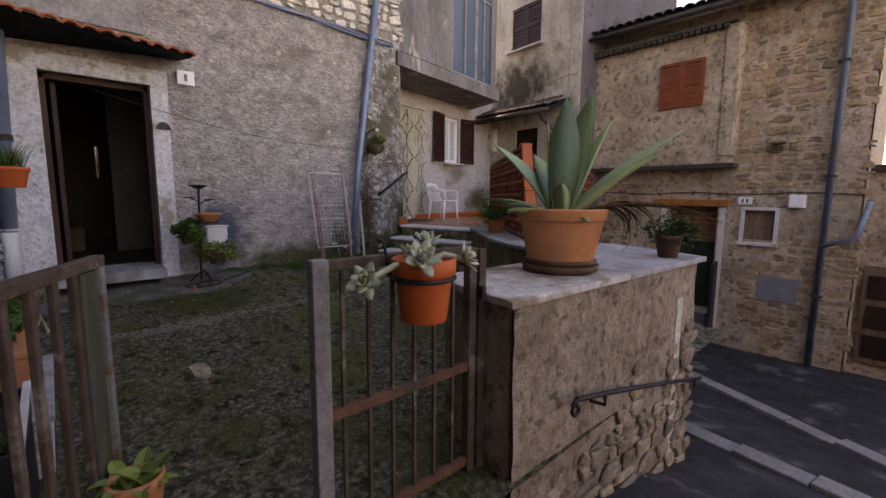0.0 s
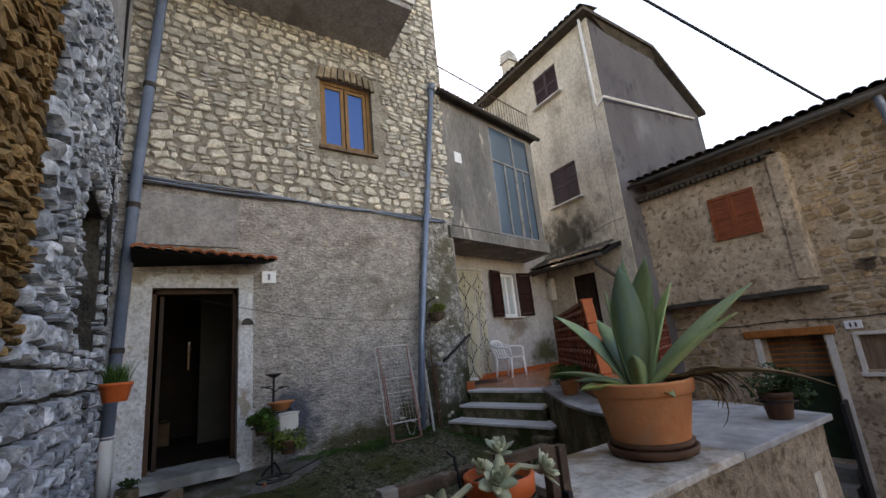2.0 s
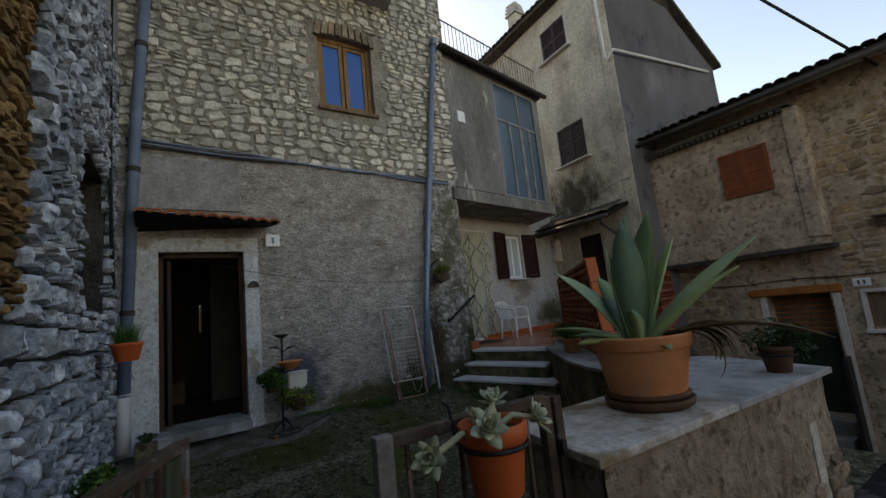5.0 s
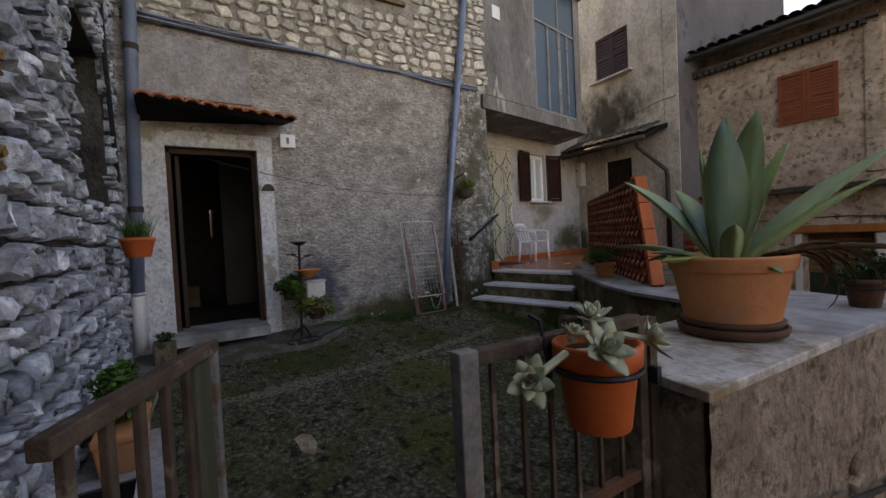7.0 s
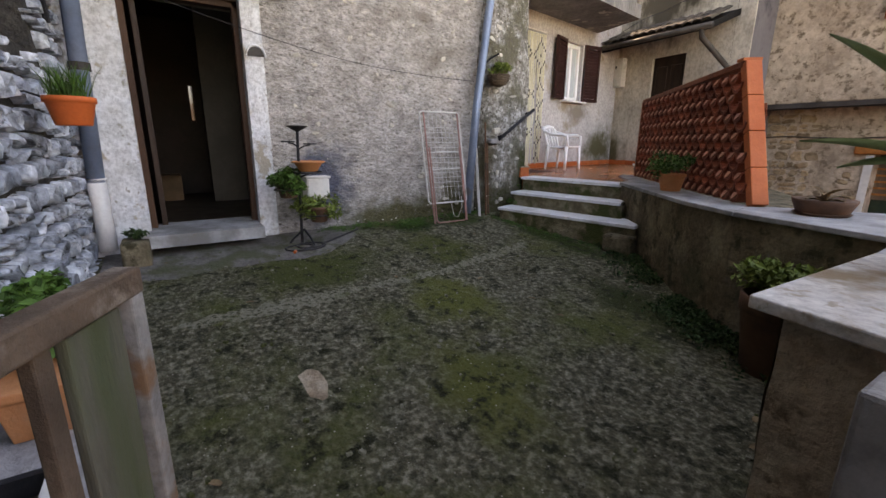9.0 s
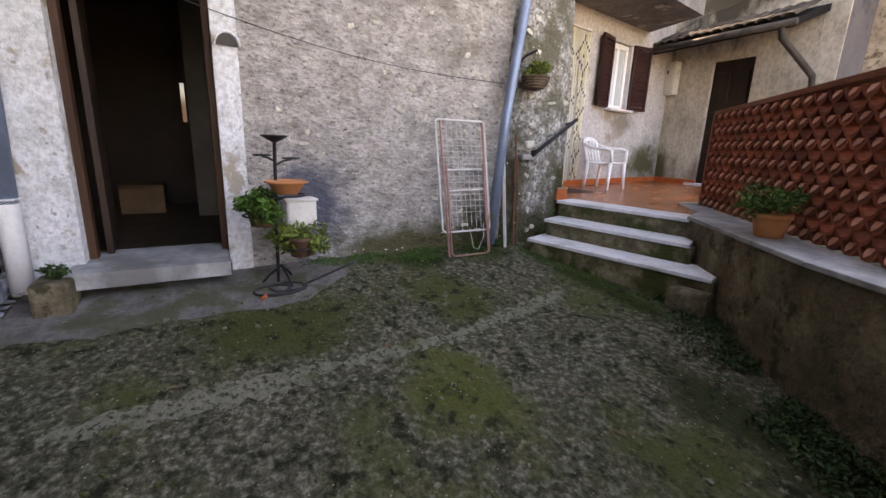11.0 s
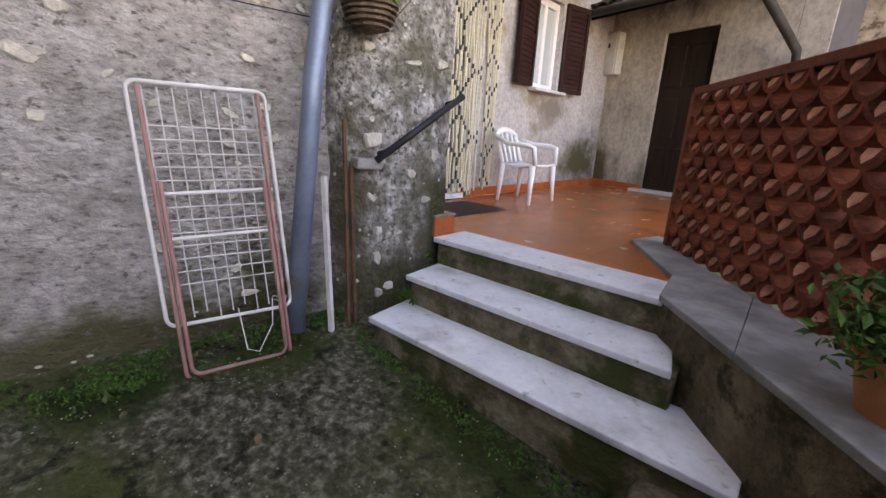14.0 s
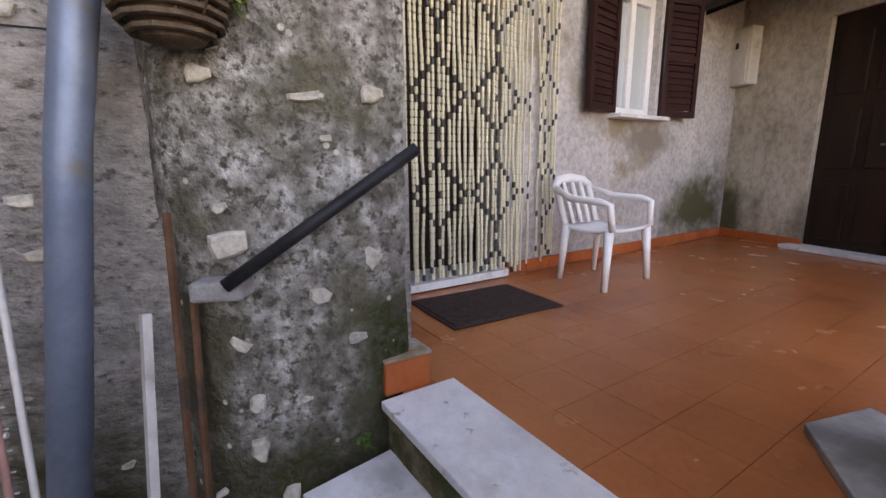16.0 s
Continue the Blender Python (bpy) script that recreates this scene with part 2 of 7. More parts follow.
GROUT = mat("tile_grout", [(0.38, 0.12, 0.045), (0.44, 0.16, 0.07)], 6.0, 0.8, 0.2, 60)
# One terracotta in two tones: shaded rings, and lips painted as if skylit.
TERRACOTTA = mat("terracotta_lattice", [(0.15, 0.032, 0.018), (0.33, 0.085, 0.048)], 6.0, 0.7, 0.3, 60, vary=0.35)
TERRA_LIT_LIP = mat("lit_terracotta_lip", [(0.46, 0.16, 0.1), (0.68, 0.33, 0.25)], 8.0, 0.6, 0.3, 60, vary=0.3)
TERRA_RAIL = mat("dull_red_rail", [(0.17, 0.045, 0.024), (0.25, 0.075, 0.038)], 6.0, 0.6, 0.3, 60)
ORANGE_POST = mat("orange_clinker", [(0.46, 0.105, 0.035), (0.58, 0.155, 0.055)], 4.0, 0.55, 0.2, 60, vary=0.1)
POT = mat("terracotta_pot", [(0.5, 0.18, 0.07), (0.62, 0.26, 0.12)], 4.0, 0.75, 0.2, 60, stain=((0.42, 0.21, 0.12), 3.0, 0.55, 0.72))
POT_RED = mat("orange_plastic_pot", [(0.5, 0.09, 0.025), (0.6, 0.13, 0.04)], 4.0, 0.5, 0.1, 60)
POT_DARK = mat("dark_brown_pot", [(0.07, 0.035, 0.022), (0.13, 0.065, 0.04)], 5.0, 0.6, 0.2, 60)
SOIL = mat("dry_soil", [(0.04, 0.03, 0.02), (0.1, 0.075, 0.05)], 20.0, 0.95, 0.8, 60)
ROOF_TILE = mat("old_roof_tile", [(0.3, 0.13, 0.075), (0.42, 0.2, 0.11)], 5.0, 0.85, 0.4, 45, vary=0.4, stain=((0.14, 0.12, 0.09), 3.0, 0.5, 0.65))
CANOPY_TILE = mat("red_canopy_tile", [(0.42, 0.12, 0.06), (0.58, 0.2, 0.1)], 6.0, 0.85, 0.4, 45, vary=0.2)
ROOF_DARK = mat("lichen_roof_tile", [(0.06, 0.052, 0.046), (0.12, 0.1, 0.08)], 5.0, 0.9, 0.4, 45, vary=0.4)
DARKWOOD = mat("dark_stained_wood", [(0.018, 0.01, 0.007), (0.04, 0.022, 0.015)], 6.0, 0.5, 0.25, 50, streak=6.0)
SHUTTER_BROWN = mat("brown_painted_shutter", [(0.03, 0.012, 0.011), (0.05, 0.021, 0.019)], 5.0, 0.45, 0.15, 60)
SHUTTER_ORANGE = mat("russet_painted_shutter", [(0.2, 0.052, 0.022), (0.28, 0.08, 0.035)], 5.0, 0.6, 0.2, 60, vary=0.15)
WOOD = mat("honey_wood", [(0.24, 0.13, 0.055), (0.36, 0.2, 0.09)], 7.0, 0.6, 0.3, 50, streak=6.0)
# Carton colour lowered to carry the indoor shade.
CARTON = mat("shade_painted_cardboard", [(0.09, 0.06, 0.035), (0.13, 0.09, 0.055)], 5.0, 0.85, 0.2, 50)
WOOD_RED = mat("red_brown_wood", [(0.045, 0.02, 0.012), (0.08, 0.038, 0.022)], 6.0, 0.55, 0.25, 50, streak=6.0)
WOOD_BEAM = mat("rust_orange_beam", [(0.34, 0.11, 0.03), (0.46, 0.17, 0.05)], 4.0, 0.7, 0.3, 40)
WOOD_GREY = mat("grey_brown_boards", [(0.15, 0.1, 0.07), (0.25, 0.17, 0.12)], 5.0, 0.8, 0.3, 50, streak=8.0, vary=0.2)
PIPE_BLUE = mat("blue_grey_pipe", [(0.12, 0.16, 0.235), (0.18, 0.23, 0.32)], 3.0, 0.45, 0.1, 50, stain=((0.12, 0.14, 0.18), 4.0, 0.55, 0.7))
PIPE_GREY = mat("galvanised_pipe", [(0.15, 0.2, 0.28), (0.24, 0.3, 0.4)], 3.0, 0.45, 0.1, 50, metal=0.35, stain=((0.2, 0.2, 0.2), 4.0, 0.55, 0.7))
PIPE_DARK = mat("old_dark_pipe", [(0.035, 0.03, 0.027), (0.075, 0.064, 0.058)], 5.0, 0.6, 0.2, 50)
PVC = mat("white_plastic", [(0.8, 0.8, 0.81), (0.86, 0.86, 0.87)], 4.0, 0.4, 0.05, 50, spec=0.5)
OFFWHITE = mat("off_white_paint", [(0.55, 0.53, 0.5), (0.68, 0.66, 0.63)], 6.0, 0.6, 0.2, 50, stain=((0.35, 0.3, 0.25), 4.0, 0.6, 0.75))
# Near black, so the shade under the canopies sits in the colour.
UNDER_SHADE = mat("shade_painted_boards", [(0.006, 0.006, 0.006), (0.016, 0.015, 0.014)], 5.0, 0.9, 0.4, 40)
IRON = mat("black_iron", [(0.015, 0.015, 0.017), (0.035, 0.035, 0.04)], 8.0, 0.5, 0.2, 60, metal=0.3)
GATE_GREY = mat("grey_painted_steel", [(0.17, 0.16, 0.15), (0.26, 0.245, 0.23)], 6.0, 0.6, 0.3, 50, stain=((0.15, 0.085, 0.05), 5.0, 0.55, 0.64))
RUST = mat("rusty_steel", [(0.06, 0.04, 0.028), (0.125, 0.085, 0.06)], 9.0, 0.8, 0.4, 60, stain=((0.19, 0.15, 0.12), 6.0, 0.55, 0.65))
RUST_BROWN = mat("brown_rust", [(0.11, 0.05, 0.028), (0.2, 0.1, 0.06)], 9.0, 0.8, 0.4, 60, stain=((0.07, 0.045, 0.035), 6.0, 0.55, 0.65))
OLD_FRAME = mat("dull_grey_frame", [(0.2, 0.2, 0.2), (0.32, 0.32, 0.32)], 5.0, 0.6, 0.2, 50, stain=((0.14, 0.12, 0.1), 4.0, 0.55, 0.7))
OLD_BOARD = mat("mossy_old_board", [(0.06, 0.055, 0.04), (0.13, 0.12, 0.095)], 6.0, 0.85, 0.4, 50, streak=7.0, stain=((0.05, 0.06, 0.03), 3.0, 0.5, 0.65))
RUST_PINK = mat("faded_red_tube", [(0.26, 0.12, 0.1), (0.38, 0.21, 0.18)], 9.0, 0.6, 0.2, 60)
LEAF = mat("green_leaf", [(0.03, 0.09, 0.018), (0.075, 0.17, 0.035)], 14.0, 0.55, 0.2, 60, vary=0.5)
LEAF_YELLOW = mat("yellow_green_leaf", [(0.1, 0.15, 0.03), (0.19, 0.26, 0.06)], 14.0, 0.55, 0.2, 60, vary=0.45)
LEAF_DARK = mat("dark_leaf", [(0.018, 0.045, 0.014), (0.04, 0.085, 0.025)], 14.0, 0.6, 0.2, 60, vary=0.5)
MOSS = mat("moss", [(0.035, 0.075, 0.012), (0.08, 0.14, 0.025)], 18.0, 0.95, 0.8, 80, vary=0.5)
AGAVE = mat("agave_blue_green", [(0.2, 0.31, 0.13), (0.36, 0.47, 0.24)], 5.0, 0.5, 0.15, 50, vary=0.35, stain=((0.19, 0.31, 0.25), 2.4, 0.5, 0.64), streak=4.0)
AGAVE_EDGE = mat("agave_yellow_green", [(0.27, 0.36, 0.1), (0.42, 0.5, 0.17)], 6.0, 0.5, 0.15, 50, streak=4.0)
DRYLEAF = mat("withered_leaf", [(0.12, 0.075, 0.04), (0.33, 0.24, 0.14)], 7.0, 0.8, 0.4, 50, vary=0.4)
SUCCULENT = mat("pale_succulent", [(0.34, 0.39, 0.25), (0.52, 0.54, 0.4)], 8.0, 0.5, 0.1, 60, vary=0.2)
SUCC_TIP = mat("succulent_stem", [(0.4, 0.42, 0.27), (0.5, 0.5, 0.34)], 8.0, 0.5, 0.1, 60)
WICKER = mat("brown_wicker", [(0.1, 0.065, 0.045), (0.18, 0.13, 0.09)], 14.0, 0.8, 0.4, 60)
MAT_BROWN = mat("brown_doormat", [(0.055, 0.035, 0.032), (0.1, 0.065, 0.06)], 30.0, 0.95, 0.8, 160)
BEAD = mat("cream_bead", [(0.62, 0.58, 0.42), (0.74, 0.7, 0.54)], 9.0, 0.5, 0.1, 60, vary=0.12)
BEAD_DARK = mat("black_bead", [(0.04, 0.038, 0.035), (0.08, 0.075, 0.07)], 9.0, 0.5, 0.1, 60)
# Room colours near black: the shade indoors is put into them.
ROOM_PALE = mat("shade_painted_pale_wall", [(0.07, 0.064, 0.054), (0.1, 0.092, 0.078)], 2.0, 0.9, 0.1, 40)
ROOM_WALL = mat("shade_painted_room_wall", [(0.02, 0.018, 0.016), (0.035, 0.03, 0.026)], 2.0, 0.9, 0.1, 40)
ROOM_FLOOR = mat("shade_painted_brown_tile", [(0.025, 0.018, 0.013), (0.045, 0.032, 0.023)], 3.0, 0.5, 0.1, 40)
TARP = mat("dark_blue_tarp", [(0.012, 0.016, 0.025), (0.03, 0.038, 0.055)], 3.0, 0.55, 0.3, 30)
SHEET = mat("corrugated_sheet", [(0.4, 0.4, 0.4), (0.55, 0.55, 0.55)], 3.0, 0.6, 0.2, 30)
HATCH_BLUE = mat("slate_blue_paint", [(0.16, 0.17, 0.2), (0.24, 0.25, 0.28)], 3.0, 0.7, 0.2, 30)
GREEN_DOOR = mat("dark_green_door", [(0.014, 0.026, 0.016), (0.028, 0.045, 0.027)], 4.0, 0.7, 0.2, 40)
HOSE = mat("black_rubber", [(0.02, 0.02, 0.02), (0.045, 0.04, 0.038)], 9.0, 0.6, 0.1, 50)
ROAD = mat("grey_cobbled_asphalt", [(0.025, 0.026, 0.028), (0.055, 0.057, 0.062)], 3.0, 0.85, 0.7, 40, pits=0.6, pscale=18, stain=((0.13, 0.13, 0.135), 1.5, 0.58, 0.7))
KERB = mat("pale_kerb", [(0.2, 0.195, 0.185), (0.32, 0.31, 0.295)], 3.0, 0.85, 0.3, 40)
# Sky reflection is painted in as a saturated blue base under a thin coat.
GLASS_SKY_PAINT = glass("sky_painted_window_glass", (0.008, 0.1, 0.38), coat=0.25)
GLASS_LOGGIA = glass("blue_grey_glass", (0.07, 0.12, 0.17), 0.2)
GLASS_PALE = glass("pale_window_glass", (0.45, 0.5, 0.52), 0.15)
MIRROR = bpy.data.materials.new("mirror")
MIRROR.use_nodes = True
MIRROR.node_tree.nodes["Principled BSDF"].inputs["Metallic"].default_value = 1.0
MIRROR.node_tree.nodes["Principled BSDF"].inputs["Roughness"].default_value = 0.08
MIRROR.node_tree.nodes["Principled BSDF"].inputs["Base Color"].default_value = (0.05, 0.05, 0.055, 1)


# ---- mesh helpers ----
def mesh_of(name, bm, material):
    bmesh.ops.recalc_face_normals(bm, faces=bm.faces)
    me = bpy.data.meshes.new(name)
    bm.to_mesh(me)
    bm.free()
    for m in material if isinstance(material, (list, tuple)) else [material]:
        me.materials.append(m)
    return me


def part(name, bm, material, parent=None, label="", bevel=0.0, smooth=False):
    ob = new(name, mesh_of(name, bm, material))
    if smooth:
        for p in ob.data.polygons:
            p.use_smooth = True
    if bevel:
        mod = ob.modifiers.new("bevel", "BEVEL")
        mod.width, mod.segments, mod.limit_method = bevel, 2, "ANGLE"
    if parent:
        ob.parent = parent
        ob.matrix_parent_inverse = parent.matrix_basis.inverted()
    return tagged(ob, label)


def thing(name, at, label, category, group=""):
    ob = new(name)
    ob.matrix_basis = Matrix.Translation(at)
    ob.empty_display_size = 0.1
    return tagged(ob, label, category, group)


def structure(name, bm, material, label="", smooth=False, bevel=0.0):
    return tagged(part(name, bm, material, None, label, bevel, smooth), kind="structure")


def box(bm, c, s, rot=0.0, m=None, idx=0):
    """A box with centre c and size s, turned rot degrees about z, or by the matrix m."""
    t = m if m is not None else pose(*c, 0, 0, rot)
    vs = [bm.verts.new(t @ Vector((x * s[0] / 2, y * s[1] / 2, z * s[2] / 2))) for x in (-1, 1) for y in (-1, 1) for z in (-1, 1)]
    for q in ((0, 1, 3, 2), (4, 6, 7, 5), (0, 4, 5, 1), (2, 3, 7, 6), (0, 2, 6, 4), (1, 5, 7, 3)):
        bm.faces.new([vs[i] for i in q]).material_index = idx
    return bm


def span(bm, x0, x1, y0, y1, z0, z1, idx=0):
    return box(bm, ((x0 + x1) / 2, (y0 + y1) / 2, (z0 + z1) / 2), (abs(x1 - x0), abs(y1 - y0), abs(z1 - z0)), idx=idx)


def prism(bm, pts, z0, z1):
    a = [bm.verts.new((x, y, z0)) for x, y in pts]
    b = [bm.verts.new((x, y, z1)) for x, y in pts]
    n = len(a)
    bm.faces.new(a[::-1])
    bm.faces.new(b)
    for i in range(n):
        bm.faces.new((a[i], a[(i + 1) % n], b[(i + 1) % n], b[i]))
    return bm


def tube(bm, pts, r, n=8, idx=0, closed=False):
    pts = [Vector(p) for p in pts]
    rings = []
    for i, p in enumerate(pts):
        if closed:
            d = pts[(i + 1) % len(pts)] - pts[i - 1]
        else:
            d = pts[min(i + 1, len(pts) - 1)] - pts[max(i - 1, 0)]
        q = d.to_track_quat("Z", "Y")
        rad = r[i] if isinstance(r, (list, tuple)) else r
        rings.append([bm.verts.new(p + q @ Vector((rad * math.cos(2 * math.pi * k / n), rad * math.sin(2 * math.pi * k / n), 0))) for k in range(n)])
    for i in range(len(rings) if closed else len(rings) - 1):
        a, b = rings[i], rings[(i + 1) % len(rings)]
        for k in range(n):
            bm.faces.new((a[k], a[(k + 1) % n], b[(k + 1) % n], b[k])).material_index = idx
    if not closed:
        bm.faces.new(rings[0][::-1]).material_index = idx
        bm.faces.new(rings[-1]).material_index = idx
    return bm


def lathe(bm, profile, at=(0, 0, 0), n=28):
    rings = [[bm.verts.new((at[0] + r * math.cos(2 * math.pi * k / n), at[1] + r * math.sin(2 * math.pi * k / n), at[2] + z)) for k in range(n)] for r, z in profile]
    for a, b in zip(rings, rings[1:]):
        for k in range(n):
            bm.faces.new((a[k], a[(k + 1) % n], b[(k + 1) % n], b[k]))
    bm.faces.new(rings[0][::-1])
    bm.faces.new(rings[-1])
    return bm


def blade(bm, base, az, lift, length, width, droop=0.4, thick=0.012, seg=7, cup=0.35, tip=1.0, idx=0):
    """A fleshy leaf: from base, heading az degrees, rising lift degrees, bending down by droop radians on its way."""
    a = radians(az)
    out, side, up = Vector((math.cos(a), math.sin(a), 0)), Vector((-math.sin(a), math.cos(a), 0)), Vector((0, 0, 1))
    p, e = Vector(base), radians(lift)
    rows = []
    for i in range(seg + 1):
        f = i / seg
        d = out * math.cos(e) + up * math.sin(e)
        nrm = up * math.cos(e) - out * math.sin(e)
        w = width * 0.5 * (0.62 + 1.3 * f - 1.2 * f * f) * (1 - f ** 5 * tip)
        w = max(w, 0.002)
        rows.append([bm.verts.new(p + side * w + nrm * cup * w), bm.verts.new(p), bm.verts.new(p - side * w + nrm * cup * w), bm.verts.new(p - nrm * thick * (1 - 0.8 * f))])
        p = p + d * length / seg
        e -= droop / seg
    for r0, r1 in zip(rows, rows[1:]):
        for k in range(4):
            bm.faces.new((r0[k], r0[(k + 1) % 4], r1[(k + 1) % 4], r1[k])).material_index = idx
    bm.faces.new(rows[0])
    bm.faces.new(rows[-1][::-1])
    return bm


def foliage(bm, c, size, n, leaf=0.03, rng=None, low=-0.3):
    """Many small bent leaves in an uneven clump."""
    rng = rng or random.Random(1)
    lobes = [(rng.uniform(-0.55, 0.55), rng.uniform(-0.55, 0.55), rng.uniform(low, 0.6), rng.uniform(0.35, 0.6)) for _ in range(7)]
    for _ in range(n):
        lx, ly, lz, lr = rng.choice(lobes)
        d = Vector((rng.gauss(0, 1), rng.gauss(0, 1), rng.gauss(0, 1))).normalized() * lr * rng.uniform(0.5, 1.0)
        p = Vector((c[0] + (lx + d.x) * size[0], c[1] + (ly + d.y) * size[1], c[2] + (lz + d.z) * size[2]))
        m = pose(*p, rng.uniform(-60, 60), rng.uniform(-60, 60), rng.uniform(0, 360))
        s = leaf * rng.uniform(0.6, 1.3)
        v = [bm.verts.new(m @ Vector(q)) for q in ((-s, 0, 0), (0, -s * 0.45, s * 0.15), (s, 0, -s * 0.1), (0, s * 0.45, s * 0.15))]
        bm.faces.new((v[0], v[1], v[2]))
        bm.faces.new((v[0], v[2], v[3]))
    return bm


def grass(bm, c, r, n, h, rng, spread=0.5):
    for _ in range(n):
        a, d = rng.uniform(0, 6.28), r * math.sqrt(rng.random())
        b = Vector((c[0] + d * math.cos(a), c[1] + d * math.sin(a), c[2]))
        k = h * rng.uniform(0.5, 1.1)
        t = b + Vector((rng.uniform(-spread, spread) * k, rng.uniform(-spread, spread) * k, k))
        w = Vector((rng.uniform(-1, 1), rng.uniform(-1, 1), 0)).normalized() * 0.0035
        mid = b.lerp(t, 0.55) + Vector((0, 0, k * 0.12))
        v = [bm.verts.new(q) for q in (b - w, b + w, mid + w * 0.8, mid - w * 0.8, t)]
        bm.faces.new(v[:4])
        bm.faces.new((v[3], v[2], v[4]))
    return bm


def skin(p0, p1, z0, z1, step, amp, holes=(), freq=3.0, bm=None):
    """An uneven sheet over the line p0-p1 from z0 to z1, bulging to its left by up to amp; holes: (s0, s1, za, zb)."""
    bm = bm or bmesh.new()
    a, b = Vector((*p0, 0)), Vector((*p1, 0))
    ln = (b - a).length
    d = (b - a) / ln
    nrm = Vector((-d.y, d.x, 0))
    ss, zz = {0.0, ln}, {z0, z1}
    ss.update(ln * i / max(1, round(ln / step)) for i in range(1, max(1, round(ln / step))))
    zz.update(z0 + (z1 - z0) * i / max(1, round((z1 - z0) / step)) for i in range(1, max(1, round((z1 - z0) / step))))
    for s0, s1, za, zb in holes:
        ss.update(v for v in (s0, s1) if 0 < v < ln)
        zz.update(v for v in (za, zb) if z0 < v < z1)
    ss, zz = sorted(ss), sorted(zz)
    grid = {}
    for i, s in enumerate(ss):
        for j, z in enumerate(zz):
            q = a + d * s
            q.z = z
            o = amp * (0.5 + 0.5 * noise.noise(q * freq) + 0.35 * noise.noise(q * freq * 3.1)) if amp else 0
            grid[i, j] = bm.verts.new(q + nrm * o)
    for i in range(len(ss) - 1):
        for j in range(len(zz) - 1):
            sm, zm = (ss[i] + ss[i + 1]) / 2, (zz[j] + zz[j + 1]) / 2
            if not any(h[0] < sm < h[1] and h[2] < zm < h[3] for h in holes):
                bm.faces.new((grid[i, j], grid[i + 1, j], grid[i + 1, j + 1], grid[i, j + 1]))
    return bm


def solid(p0, p1, z0, z1, depth, holes=(), bm=None):
    """A thick wall behind the line p0-p1 (to its right), with openings through it."""
    bm = bm or bmesh.new()
    a, b = Vector((*p0, 0)), Vector((*p1, 0))
    ln = (b - a).length
    d = (b - a) / ln
    nrm = Vector((d.y, -d.x, 0))
    ang = math.degrees(math.atan2(d.y, d.x))
    cuts = sorted({0.0, ln, *(v for h in holes for v in h[:2] if 0 < v < ln)})
    for s0, s1 in zip(cuts, cuts[1:]):
        sm = (s0 + s1) / 2
        spans, z = [], z0
        for h in sorted((h for h in holes if h[0] < sm < h[1]), key=lambda h: h[2]):
            if h[2] > z:
                spans.append((z, h[2]))
            z = h[3]
        if z < z1:
            spans.append((z, z1))
        for za, zb in spans:
            c = a + d * sm + nrm * depth / 2
            box(bm, (c.x, c.y, (za + zb) / 2), (s1 - s0, depth, zb - za), ang)
    return bm


def stone_shapes(count, seed, material, flat=0.4, soft=False):
    """Rough faceted stones about one unit wide, in the x-z plane, standing out towards +y."""
    rng, out = random.Random(seed), []
    for _ in range(count):
        bm = bmesh.new()
        n = rng.choice((6, 7, 8))
        angs = [2 * math.pi * (k + rng.uniform(-0.28, 0.28)) / n for k in range(n)]
        rad = []
        for t in angs:
            q = max(abs(math.cos(t)), abs(math.sin(t)))
            rad.append((0.5 / q) * rng.uniform(0.7, 1.02))
        back = [bm.verts.new((r * math.cos(t), -0.25, r * math.sin(t))) for r, t in zip(rad, angs)]
        rim = [bm.verts.new((r * 0.97 * math.cos(t), 0.1 + rng.uniform(-0.05, 0.05), r * 0.97 * math.sin(t))) for r, t in zip(rad, angs)]
        face = [bm.verts.new((r * 0.76 * math.cos(t), flat * rng.uniform(0.6, 1.1), r * 0.76 * math.sin(t))) for r, t in zip(rad, angs)]
        top = bm.verts.new((rng.uniform(-0.1, 0.1), flat * rng.uniform(0.7, 1.1), rng.uniform(-0.1, 0.1)))
        for k in range(n):
            j = (k + 1) % n
            bm.faces.new((back[k], back[j], rim[j], rim[k]))
            bm.faces.new((rim[k], rim[j], face[j], face[k]))
            bm.faces.new((face[k], face[j], top))
        for f in bm.faces:
            f.smooth = soft
        out.append(mesh_of("stone", bm, material))
    return out


